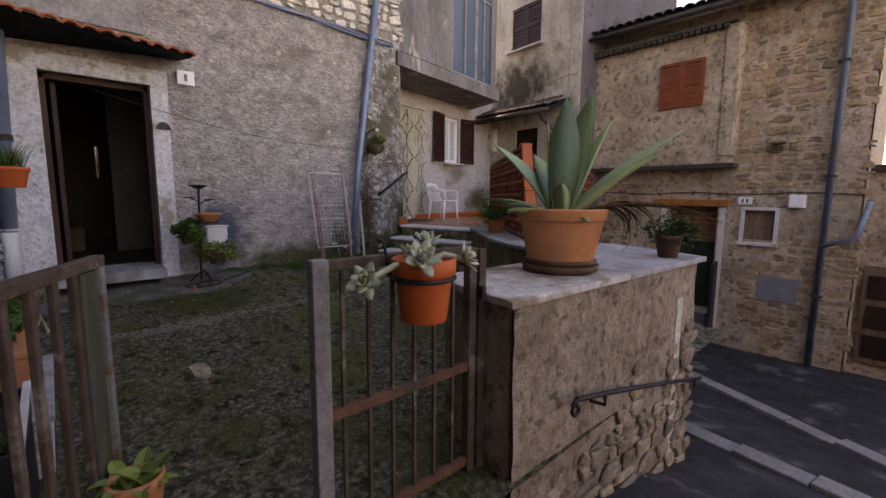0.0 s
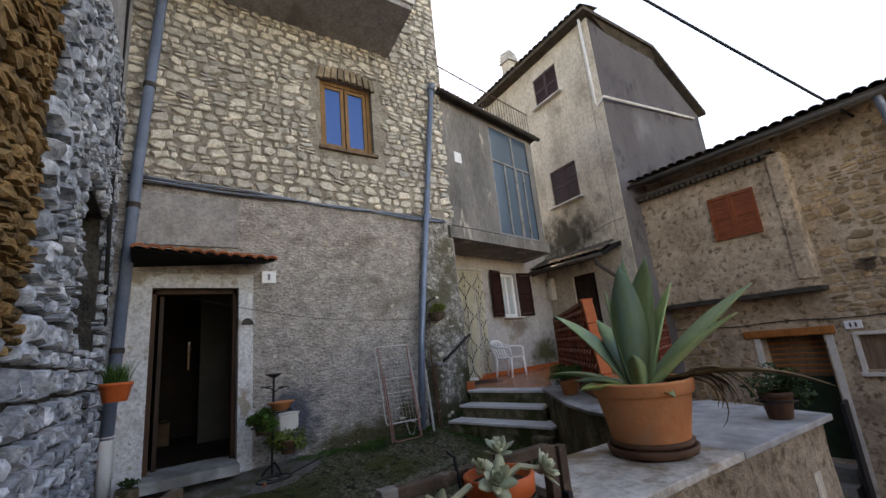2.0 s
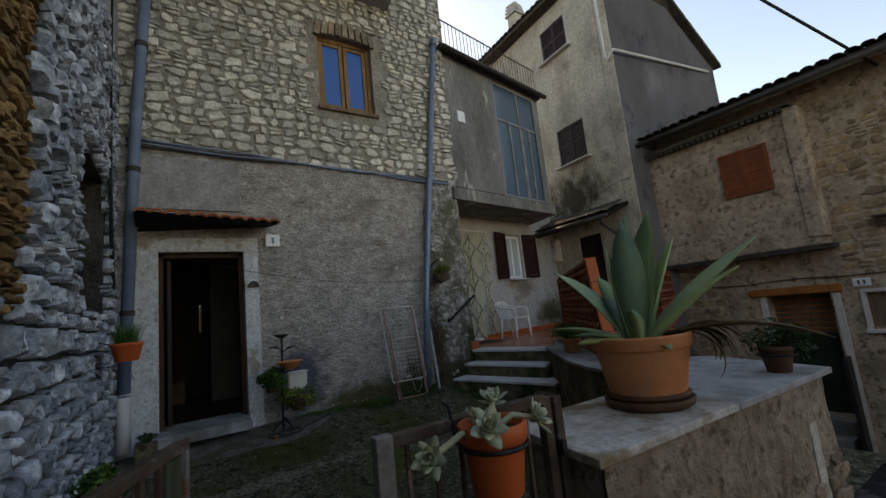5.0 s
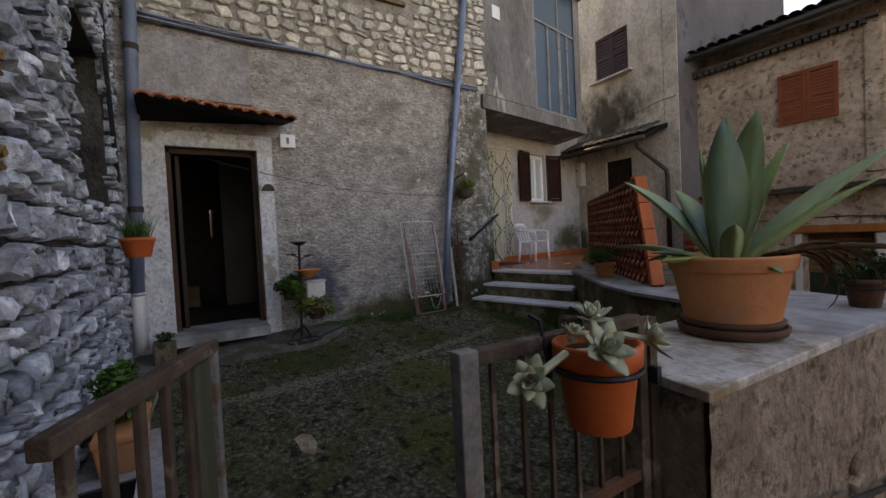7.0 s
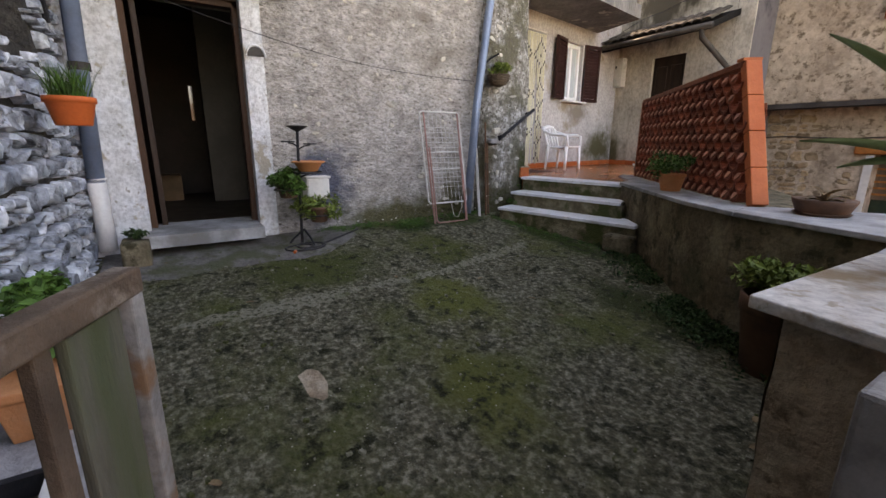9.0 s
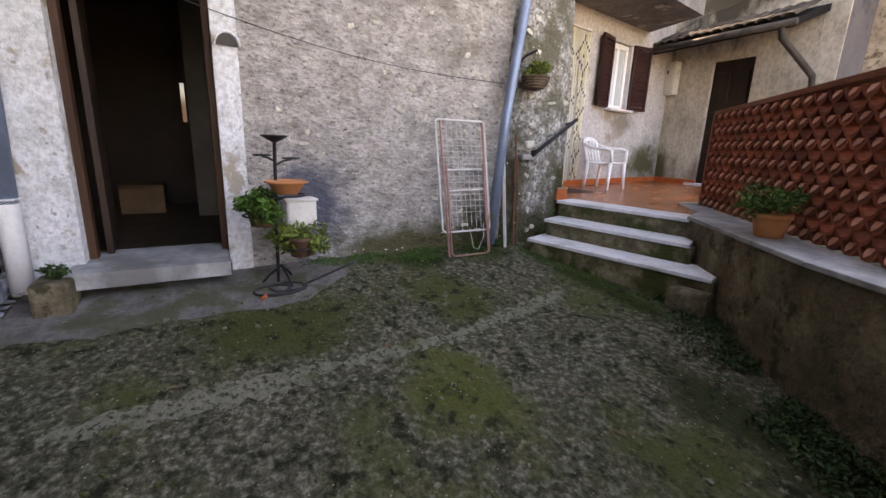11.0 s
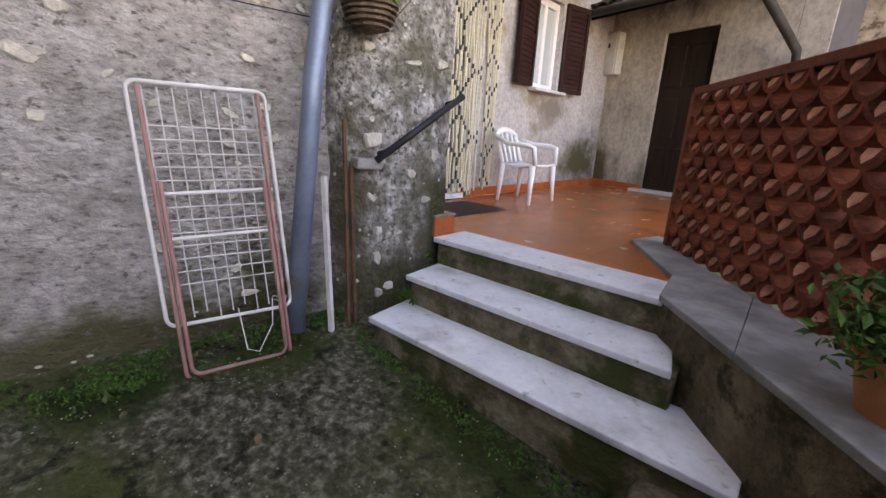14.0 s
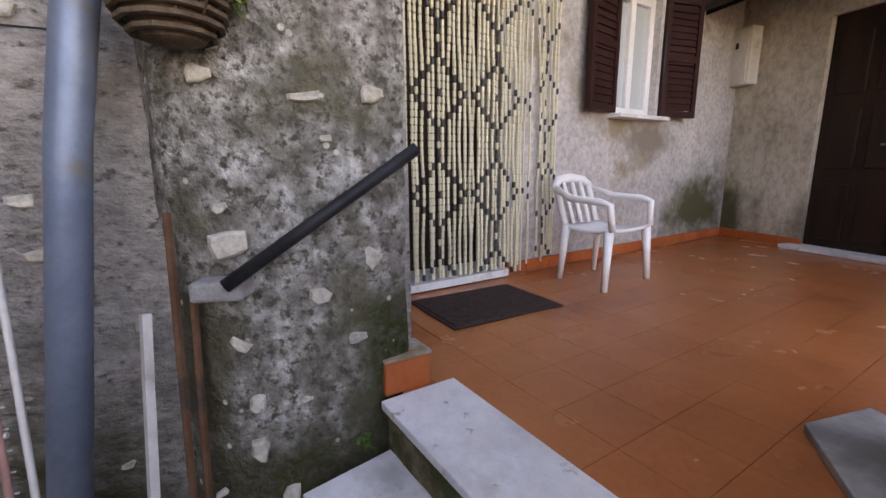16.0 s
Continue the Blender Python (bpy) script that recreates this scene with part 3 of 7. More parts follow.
def lay_stones(p0, p1, z0, z1, course, seed, keep, gap=0.012, wide=(0.8, 2.1), depth=0.05, tilt=0.16):
    """Places of rubble stones in wavy courses: (matrix, s, z). keep(s, z) tells whether a stone lies there."""
    rng = random.Random(seed)
    a, b = Vector((*p0, 0)), Vector((*p1, 0))
    ln = (b - a).length
    d = (b - a) / ln
    ang = math.atan2(d.y, d.x)
    nrm = Vector((-d.y, d.x, 0))
    out, z = [], z0
    while z < z1:
        h = course * rng.uniform(0.7, 1.35)
        s = rng.uniform(-0.1, 0)
        while s < ln:
            w = h * rng.uniform(*wide)
            sub = [(z, h)] if rng.random() > 0.22 else [(z, h * 0.5), (z + h * 0.5, h * 0.5)]
            for zz, hh in sub:
                c = Vector((s + w / 2, 0, zz + hh / 2 + 0.03 * noise.noise(Vector((s * 1.3, zz, 7)))))
                if keep(c.x, c.z):
                    p = a + d * c.x + nrm * rng.uniform(-0.004, 0.012)
                    m = Matrix.Translation((p.x, p.y, c.z)) @ Matrix.Rotation(ang, 4, "Z") @ Matrix.Rotation(rng.uniform(-tilt, tilt), 4, "Y")
                    out.append((m @ Matrix.Diagonal((w - gap, depth / 0.4 * rng.uniform(0.7, 1.2), hh - gap, 1)), c.x, c.z))
            s += w
        z += h
    return out


def build_stones(parent, places, shapes, name, near, label=""):
    """The near ones as pieces of their own, the rest joined."""
    rng = random.Random(len(places))
    first = [p for p in places if near(p[1], p[2])][:290]
    picked = {id(p) for p in first}
    rest = [p for p in places if id(p) not in picked]
    for m, *_ in first:
        ob = new(name, rng.choice(shapes))
        ob.parent = parent
        ob.matrix_basis = parent.matrix_basis.inverted() @ m
    if rest:
        vs, fs = [], []
        for m, *_ in rest:
            me = rng.choice(shapes)
            k = len(vs)
            vs += [tuple(m @ v.co) for v in me.vertices]
            fs += [[i + k for i in p.vertices] for p in me.polygons]
        me = bpy.data.meshes.new(name + "_infill")
        me.from_pydata(vs, [], fs)
        me.materials.append(shapes[0].materials[0])
        ob = new(name + "_infill", me)
        ob.parent = parent
        ob.matrix_basis = parent.matrix_basis.inverted()
        tagged(ob, label or "rubble stones set in mortar", kind="stuff")


def pot_profile(r, h, rim=0.02):
    return [(r * 0.68, 0), (r * 0.7, 0.004), (r * 0.92, h * 0.78), (r * 0.93, h * 0.79), (r, h * 0.8), (r * 1.0, h), (r - rim, h), (r - rim, h * 0.82), (0.01, h * 0.8)]


def along(p0, p1, s):
    a, b = Vector(p0), Vector(p1)
    return a + (b - a).normalized() * s


# ---- ground ----
def yard_z(x, y):
    """Height of the courtyard, which rises towards the house."""
    z = 0.1 * (-3.78 - x) + 0.02 * (y - 0.6)
    return max(z, -0.07 + 0.25 * min(0, z + 0.07)) + 0.012 * noise.noise(Vector((x * 1.7, y * 1.7, 0)))


def road_z(x, y):
    f = min(max((y - 0.4) / 6.2, 0), 1)
    return -0.09 - 1.55 * f + 0.015 * noise.noise(Vector((x, y, 3)))


def sheet(bm, x0, x1, y0, y1, step, fz):
    nx, ny = round((x1 - x0) / step), round((y1 - y0) / step)
    g = [[bm.verts.new((x0 + (x1 - x0) * i / nx, y0 + (y1 - y0) * j / ny, fz(x0 + (x1 - x0) * i / nx, y0 + (y1 - y0) * j / ny))) for j in range(ny + 1)] for i in range(nx + 1)]
    for i in range(nx):
        for j in range(ny):
            bm.faces.new((g[i][j], g[i + 1][j], g[i + 1][j + 1], g[i][j + 1]))
    return bm


bm = bmesh.new()
v = [bm.verts.new(p) for p in ((-400, -400, -1.9), (400, -400, -1.9), (400, 400, -1.9), (-400, 400, -1.9))]
bm.faces.new(v)
structure("ground", bm, ROAD, "dark bare ground running to the horizon")
structure("road", sheet(bmesh.new(), -6.0, 9.0, -8.0, 9.6, 0.2, road_z), ROAD, "grey worn lane sloping down past the wall", True)
structure("courtyard_floor", sheet(bmesh.new(), -6.6, -1.45, -0.75, 4.9, 0.12, yard_z), CONCRETE, "mossy grey concrete courtyard floor", True)
# cement apron along the house and the pale worn streak across the yard
bm = bmesh.new()
def apron_w(y):
    """Width of the cement strip before the house at y."""
    return (0.84 if y < 1.4 else max(0.02, 0.84 - 1.05 * (y - 1.4))) + 0.06 * noise.noise(Vector((y * 3.1, 0, 0))) + 0.03 * noise.noise(Vector((y * 11, 2, 0)))


for i in range(49):
    y0, y1 = -0.35 + i * 0.05, -0.3 + i * 0.05
    rows = [[(-6.3 + apron_w(y) * k / 4, y) for k in range(5)] for y in (y0, y1)]
    for k in range(4):
        q = [rows[0][k], rows[0][k + 1], rows[1][k + 1], rows[1][k]]
        bm.faces.new([bm.verts.new((x, y, yard_z(x, y) + 0.01 - 0.008 * (x > -6.3 + apron_w(y) * 0.9))) for x, y in q])
structure("doorstep_apron", bm, APRON, "strip of smooth grey cement before the door")


def patch(name, pts, width, material, label, lift=0.006, n=18):
    """A ragged strip lying on the yard along a line of two points."""
    bm = bmesh.new()
    a, b = Vector((*pts[0], 0)), Vector((*pts[1], 0))
    d = (b - a).normalized()
    s = Vector((-d.y, d.x, 0))
    rows = []
    for i in range(n + 1):
        p = a.lerp(b, i / n)
        w = width * (0.55 + 0.5 * noise.noise(Vector((i * 0.9, width, 1)))) * math.sin(math.pi * (i + 0.4) / (n + 0.8)) ** 0.4
        o = 0.07 * noise.noise(Vector((i * 0.45, 3, width)))
        rows.append([bm.verts.new((q.x, q.y, yard_z(q.x, q.y) + lift)) for q in (p + s * (w + o), p + s * o, p - s * (w - o))])
    for r0, r1 in zip(rows, rows[1:]):
        for k in range(2):
            bm.faces.new((r0[k], r0[k + 1], r1[k + 1], r1[k]))
    return structure(name, bm, material, label)


for ends, wide_ in (([(-4.56, 0.1), (-4.6, 1.35)], 0.16), ([(-4.6, 1.3), (-4.64, 2.3)], 0.1), ([(-4.63, 2.2), (-4.88, 3.35)], 0.13)):
    patch("worn_streak", ends, wide_, CONCRETE_PALE, "pale worn joint across the mossy concrete", 0.006, 30)
bm = bmesh.new()
for k in range(14):
    t = 2 * math.pi * k / 14
    r = 0.11 + 0.06 * noise.noise(Vector((math.cos(t) * 2, math.sin(t) * 2, 5)))
    x, y = -3.64 + r * 1.3 * math.cos(t), 0.7 + r * 0.55 * math.sin(t)
    bm.verts.new((x, y, yard_z(x, y) + 0.006))
bm.faces.new(bm.verts)
structure("cement_patch", bm, STONE_TAN, "pale cement patch in the yard floor")
# pale kerb stones across the lane
for a, b in (((-1.75, 4.62), (1.6, 4.0)), ((-2.6, 7.5), (-0.1, 6.3)), ((-0.1, 6.3), (1.5, 4.9))):
    p, q = Vector((*a, 0)), Vector((*b, 0))
    bm = bmesh.new()
    n = max(2, round((q - p).length / 0.55))
    for i in range(n):
        c = p.lerp(q, (i + 0.5) / n)
        box(bm, (c.x, c.y, road_z(c.x, c.y) - 0.01), ((q - p).length / n - 0.015, 0.2, 0.14), math.degrees(math.atan2(q.y - p.y, q.x - p.x)))
    tagged(part("kerb", bm, KERB, None, "pale stone kerb across the lane", 0.01), kind="structure")
bm = bmesh.new()
rng = random.Random(5)
for _ in range(900):
    x, y = rng.uniform(-5.4, -0.2), rng.uniform(7.7, 9.35)
    if noise.noise(Vector((x * 1.4, y * 1.4, 2))) > -0.1:
        grass(bm, (x, y, road_z(x, y) - 0.005), 0.04, 3, 0.05, rng)
tagged(part("weeds", bm, LEAF_DARK, None, "low weeds along the foot of the facade"), kind="stuff")

# ---- main house: door at y 0-0.94, window above ----
MX, ME = -6.25, 4.45
DOOR, WIN = (0.0, 0.94, 0.36, 2.45), (2.09, 3.0, 4.7, 5.96)
holes = [(ME - DOOR[1], ME - DOOR[0], DOOR[2], DOOR[3]), (ME - WIN[1], ME - WIN[0], WIN[2], WIN[3])]
wm = structure("wall_main", solid((MX - 0.012, ME), (MX - 0.012, -0.9), -0.3, 10.2, 0.5, holes), MORTAR, "tall rubble stone house wall")
bm = skin((MX, ME), (MX, -0.45), 0.0, 3.72, 0.09, 0.03, [(ME - 0.94, ME, 0.36, 2.45)])
structure("wall_main_plaster", bm, PLASTER, "rough grey plaster over the lower house wall", True)
structure("wall_main_patch", box(bmesh.new(), (MX + 0.02, 0.36, 3.3), (0.06, 1.1, 0.66)), CEMENT, "smooth grey cement patch over the door", bevel=0.01)
# bulging corner by the steps
bm = bmesh.new()
pts = [(-6.3, 3.6), (-6.16, 3.68), (-6.08, 3.8), (-6.06, 4.2), (-6.12, 4.4), (-7.3, 4.6), (-7.3, 4.4), (-6.3, 4.4)]
prism(bm, pts, -0.1, 3.6)
bmesh.ops.subdivide_edges(bm, edges=[e for e in bm.edges if abs(e.verts[0].co.z - e.verts[1].co.z) > 1], cuts=28)
for vv in bm.verts:
    taper = max(0, (vv.co.z - 2.2) / 1.4) * 0.14
    vv.co.x += 0.03 * noise.noise(vv.co * 3.0) - (taper if vv.co.x > -6.2 else 0)
    vv.co.y += 0.025 * noise.noise(vv.co * 3.0 + Vector((5, 0, 0)))
structure("wall_corner", bm, PLASTER_DARK, "stained bulging plaster at the house corner", True)
structure("wall_main_return", solid((-6.75, ME), (-7.6, ME + 0.16), 3.5, 9.6, 0.4), MORTAR)
structure("wall_main_side", box(bmesh.new(), (-7.6, 4.35, 7.9), (2.7, 0.2, 3.0)), MORTAR)
structure("roof_main", box(bmesh.new(), (-7.4, 1.6, 10.25), (2.6, 6.4, 0.15)), ROOF_TILE, "tiled roof of the tall house")

# ---- left house wall ----
LW0, LW1 = (0.9, -0.56), (-6.3, -0.42)
wl = structure("wall_left", solid((LW1[0], LW1[1] - 0.012), (LW0[0], LW0[1] - 0.012), -0.4, 9.0, 0.6, [(0.7, 2.1, 1.75, 3.05)]), MORTAR_DARK, "old rubble wall of grey and white stones")
structure("wall_left_end", box(bmesh.new(), (1.3, -3.5, 3.5), (0.6, 5.6, 9.0)), FACADE)
structure("niche_back", box(bmesh.new(), (-4.9, -0.78, 2.4), (1.6, 0.08, 1.5)), CEMENT, "grey plastered back of a wall niche")
structure("wall_left_upper", skin((-6.3, -0.39), (0.9, -0.53), 4.6, 9.0, 0.25, 0.02), CEMENT, "grey rendered upper wall", True)

# ---- terrace walls ----
WWA, WWB = (-7.22, 4.3), (-8.08, 8.88)
wwd = (Vector(WWB) - Vector(WWA)).normalized()


def ww(y):
    """A point of the window wall's line by its y."""
    return Vector((WWA[0] + (y - WWA[1]) * (WWB[0] - WWA[0]) / (WWB[1] - WWA[1]), y))


def wws(y):
    return (ww(y) - Vector(WWA)).length


WLEN = (Vector(WWB) - Vector(WWA)).length
wholes = [(wws(4.75), wws(5.55), 0.8, 3.0), (wws(6.76), wws(7.38), 2.0, 3.05)]
rev = [(WLEN - h[1], WLEN - h[0], h[2], h[3]) for h in wholes]
structure("wall_window", solid(WWB, WWA, 0.3, 3.7, 0.4, rev), LILAC, "pale lilac plaster wall with stains")
BWA, BWB = (-8.3, 8.9), (-5.38, 8.645)
bwd = (Vector(BWB) - Vector(BWA)).normalized()


def bw(x, out=0.0):
    """A point of the back wall's line by its x, moved out towards the terrace."""
    f = (x - BWA[0]) / (BWB[0] - BWA[0])
    return Vector((x - 0.087 * out, BWA[1] + f * (BWB[1] - BWA[1]) - out * 0.996))


BANG = math.degrees(math.atan2(bwd.y, bwd.x))
bs = lambda x: (bw(x) - Vector(BWA)).length
bholes = [(bs(-7.21), bs(-6.5), 0.75, 2.88), (bs(-7.41), bs(-6.5), 4.8, 5.79), (bs(-7.49), bs(-6.6), 7.8, 8.69)]
blen = (Vector(BWB) - Vector(BWA)).length
structure("wall_tower_front", solid(BWB, (-10.2, 9.066), -1.8, 9.2, 0.4, [(blen - h[1], blen - h[0], h[2], h[3]) for h in bholes]), OCHRE, "ochre grey tower wall with streaks")
TRB = (-4.78, 12.5)
bm = bmesh.new()
c0, c1 = Vector((-5.38, 8.645)), Vector(TRB)
pr = [(0.02, -1.8), (3.62, -1.8), (3.62, 6.98), (2.06, 8.6), (0.02, 9.15)]
for off in (0.0, 0.3):
    vs = [bm.verts.new((*((c0 + (c1 - c0).normalized() * s) + Vector((-off, 0))), z)) for s, z in pr]
    bm.faces.new(vs)
structure("wall_tower_side", bm, TOWER_GREY, "dark violet grey cement gable")


def tiles_row(parent, p0, p1, out, slope, rows, pitch, material, name="roof_tile", r=None, length=0.42):
    """Curved tiles laid from the eave line p0-p1 up along the direction out (pointing uphill)."""
    a, b, o = Vector(p0), Vector(p1), Vector(out).normalized()
    d = (b - a).normalized()
    n = max(1, round((b - a).length / pitch))
    r = r or pitch * 0.5
    bm = bmesh.new()
    for i in range(6):
        t0, t1 = math.pi * i / 6, math.pi * (i + 1) / 6
        for s in (0,):
            q = [(r * math.cos(t0), 0, r * 0.6 * math.sin(t0)), (r * math.cos(t1), 0, r * 0.6 * math.sin(t1)), (r * 0.86 * math.cos(t1), length, r * 0.5 * math.sin(t1)), (r * 0.86 * math.cos(t0), length, r * 0.5 * math.sin(t0))]
            vo = [bm.verts.new(p) for p in q]
            vi = [bm.verts.new((p[0] * 0.86, p[1], p[2] * 0.86 - 0.002)) for p in q]
            bm.faces.new(vo)
            bm.faces.new(vi[::-1])
            bm.faces.new((vo[1], vo[0], vi[0], vi[1]))
    me = mesh_of(name, bm, material)
    up = (o * math.cos(slope) + Vector((0, 0, math.sin(slope)))).normalized()
    basis = Matrix((d, up, d.cross(up))).transposed().to_4x4()
    rng = random.Random(n)
    for j in range(rows):
        for i in range(n):
            p = a + d * ((b - a).length * (i + 0.5) / n) + up * (j * length * 0.8)
            ob = new(name, me)
            ob.parent = parent
            m = Matrix.Translation(p + Vector((0, 0, rng.uniform(0, 0.012)))) @ basis @ Matrix.Rotation(rng.uniform(-0.05, 0.05), 4, "Z")
            ob.matrix_basis = parent.matrix_basis.inverted() @ m


def shutters(parent, c, w, h, ang, material, leaves=2, depth=0.035, slats=11, gap=0.006):
    """Louvred leaves in one plane, centre c, facing along the wall's outward normal; ang: degrees of the wall line."""
    t = pose(*c, 0, 0, ang)
    lw = w / leaves
    for k in range(leaves):
        x0 = -w / 2 + lw * (k + 0.5)
        bm = bmesh.new()
        for dx in (-1, 1):
            box(bm, None, (0.05, depth, h), m=t @ pose(x0 + dx * (lw / 2 - 0.025 - gap / 2), 0, 0))
        for dz in (-1, 0, 1):
            box(bm, None, (lw - 0.1 - gap, depth, 0.06), m=t @ pose(x0, 0, dz * (h / 2 - 0.03)))
        leaf = part("shutter_leaf", bm, material, parent)
        bm = bmesh.new()
        n = slats
        for i in range(n):
            z = -h / 2 + 0.07 + (h - 0.14) * (i + 0.5) / n
            box(bm, None, (lw - 0.1, 0.012, (h - 0.14) / n * 1.02), m=t @ pose(x0, 0, z, -16))
        part("slats", bm, material, leaf)


# ---- roofs of the tower ----
tw = thing("tower_roof", (-7.6, 9.0, 9.25), "old curved tiles on the tower roof", "roof")
tagged(tw, kind="structure")
bm = bmesh.new()
vs = [bm.verts.new(p) for p in ((-10.3, 8.75, 9.2), (-5.25, 8.4, 9.2), (-4.92, 10.7, 8.68), (-10.3, 11.5, 10.6), (-10.3, 8.75, 9.3), (-5.25, 8.4, 9.3), (-4.92, 10.7, 8.78), (-10.3, 11.5, 10.7))]
for q in ((0, 1, 2, 3), (4, 7, 6, 5), (0, 4, 5, 1), (1, 5, 6, 2), (2, 6, 7, 3), (3, 7, 4, 0)):
    bm.faces.new([vs[i] for i in q])
part("roof_slab", bm, ROOF_DARK, tw)
tiles_row(tw, (-10.2, 8.7, 9.3), (-5.25, 8.35, 9.3), (0.05, 1, 0), 0.25, 2, 0.2, ROOF_DARK)
bm = bmesh.new()
vs = [bm.verts.new(p) for p in ((-5.25, 8.4, 9.2), (-4.88, 10.72, 8.66), (-4.66, 12.35, 6.98), (-5.4, 12.4, 7.05), (-5.5, 10.72, 8.75))]
vt = [bm.verts.new(vv.co + Vector((0, 0, 0.1))) for vv in vs]
bm.faces.new(vs)
bm.faces.new(vt[::-1])
for i in range(5):
    bm.faces.new((vs[i], vs[(i + 1) % 5], vt[(i + 1) % 5], vt[i]))
part("verge", bm, ROOF_DARK, tw, "tiled verge along the gable")
tp = thing("tower_pipe", (-5.35, 8.6, 6.9), "pale pipe bent round the tower corner", "pipe")
part("pipe", tube(bmesh.new(), [(-5.5, 8.5, 9.1), (-5.48, 8.5, 6.75), (-5.42, 8.5, 6.62), (-5.3, 8.58, 6.85), (-4.83, 11.95, 6.85)], 0.032), OFFWHITE, tp, smooth=True)
ch = thing("chimney", (-8.75, 9.35, 9.3), "plastered chimney with a slatted terracotta cap", "chimney")
part("shaft", box(bmesh.new(), (-8.75, 9.35, 9.75), (0.34, 0.34, 1.1)), OCHRE, ch, bevel=0.01)
for k in range(4):
    part("cap_slab", box(bmesh.new(), (-8.75, 9.35, 10.34 + 0.1 * k), (0.46 - 0.03 * k, 0.46 - 0.03 * k, 0.05), 4 * k), OFFWHITE, ch, bevel=0.01)
for x0, x1, z0, z1 in ((-7.41, -6.5, 4.8, 5.79), (-7.49, -6.6, 7.8, 8.69)):
    c = bw((x0 + x1) / 2, -0.04)
    w = thing("window_shutters", (c.x, c.y, z0), "closed dark brown louvred shutters over a thin sill", "shutters", "tower windows")
    shutters(w, (c.x, c.y, (z0 + z1) / 2), x1 - x0 - 0.02, z1 - z0 - 0.01, BANG, SHUTTER_BROWN)
    part("backing", box(bmesh.new(), (*bw((x0 + x1) / 2, -0.15), (z0 + z1) / 2), (x1 - x0, 0.02, z1 - z0), BANG), DARKWOOD, w)
    part("sill", box(bmesh.new(), (*bw((x0 + x1) / 2, 0.04), z0 - 0.02), (x1 - x0 + 0.24, 0.16, 0.035), BANG), OFFWHITE, w, "thin pale stone sill", 0.005)

# ---- loggia over the terrace ----
LGA, LGB = Vector((-6.25, 4.4)), Vector((-6.86, 7.6))
lgd = (LGB - LGA).normalized()
lgn = Vector((lgd.y, -lgd.x))
LANG = math.degrees(math.atan2(lgd.y, lgd.x))
LLEN = (LGB - LGA).length


def lg(s, out=0.0):
    p = LGA + lgd * s + lgn * out
    return (p.x, p.y)


structure("loggia_slab", prism(bmesh.new(), [lg(-0.05, 0.06), lg(LLEN + 0.05, 0.06), (-8.2, 7.95), (-7.4, 4.4)], 3.36, 3.58), LOGGIA_GREY, "dark stained concrete slab of the loggia")
GS = 1.54
bm = bmesh.new()
prism(bm, [lg(0), lg(GS), lg(GS, -0.2), lg(0, -0.2)], 3.62, 6.24)
prism(bm, [lg(GS), lg(LLEN), lg(LLEN, -0.2), lg(GS, -0.2)], 6.14, 6.24)
prism(bm, [lg(LLEN - 0.02), (-8.3, 7.8), (-8.3, 7.65), lg(LLEN - 0.25)], 3.62, 6.24)
structure("loggia_wall", bm, LOGGIA_GREY, "stained grey render of the loggia front")
# Dark block behind the glazing paints the unlit inside.
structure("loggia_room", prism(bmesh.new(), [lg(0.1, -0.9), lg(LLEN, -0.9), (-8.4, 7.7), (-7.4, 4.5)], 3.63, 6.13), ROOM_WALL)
structure("loggia_roof", prism(bmesh.new(), [lg(-0.05, 0.14), lg(LLEN + 0.06, 0.14), (-8.4, 8.0), (-7.3, 4.4)], 6.24, 6.34), ROOF_DARK, "flat dark roof edge of the loggia")
lw = thing("loggia_window", (*lg(GS), 3.62), "blue grey glazed loggia front in thin pale frames", "window")
cols = 2
bm = bmesh.new()
for i in range(cols + 1):
    s = GS + (LLEN - GS - 0.06) * i / cols + 0.03
    box(bm, (*lg(s, -0.03), 4.88), (0.045, 0.05, 2.5), LANG)
for z in (3.64, 5.31, 6.12):
    box(bm, (*lg((GS + LLEN) / 2, -0.03), z), (LLEN - GS, 0.05, 0.045), LANG)
for s in (GS + 0.47, GS + 0.9, GS + 1.18):
    box(bm, (*lg(s, -0.02), 4.48), (0.05, 0.045, 1.6), LANG)
part("frame", bm, OLD_FRAME, lw, bevel=0.004)
for i in range(cols):
    for z0, z1 in ((3.66, 5.29), (5.33, 6.1)):
        s = GS + 0.03 + (LLEN - GS - 0.06) * (i + 0.5) / cols
        part("pane", box(bmesh.new(), (*lg(s, -0.035), (z0 + z1) / 2), ((LLEN - GS - 0.06) / cols - 0.045, 0.008, z1 - z0), LANG), GLASS_LOGGIA, lw)
part("white_vent", box(bmesh.new(), (*lg(0.42, 0.012), 5.03), (0.2, 0.03, 0.22), LANG), PVC, lw, "small white wall plate", 0.004)
rl = thing("terrace_railing", (*lg(0.3), 6.34), "thin rusty metal railing on the flat roof", "railing")
for z in (6.44, 6.94):
    part("rail", tube(bmesh.new(), [(*lg(0.1, 0.02), z), (*lg(LLEN, 0.02), z)], 0.014, 6), RUST, rl)
for i in range(30):
    p = lg(0.12 + (LLEN - 0.15) * i / 29, 0.02)
    part("baluster", tube(bmesh.new(), [(*p, 6.34), (*p, 6.94)], 0.007, 5), RUST, rl)
pg = thing("roof_gutter", (*lg(1.5, 0.17), 6.22), "grey gutter along the loggia roof", "gutter")
part("gutter", tube(bmesh.new(), [(*lg(-0.05, 0.18), 6.24), (*lg(LLEN + 0.1, 0.18), 6.22)], 0.05), PIPE_DARK, pg, smooth=True)

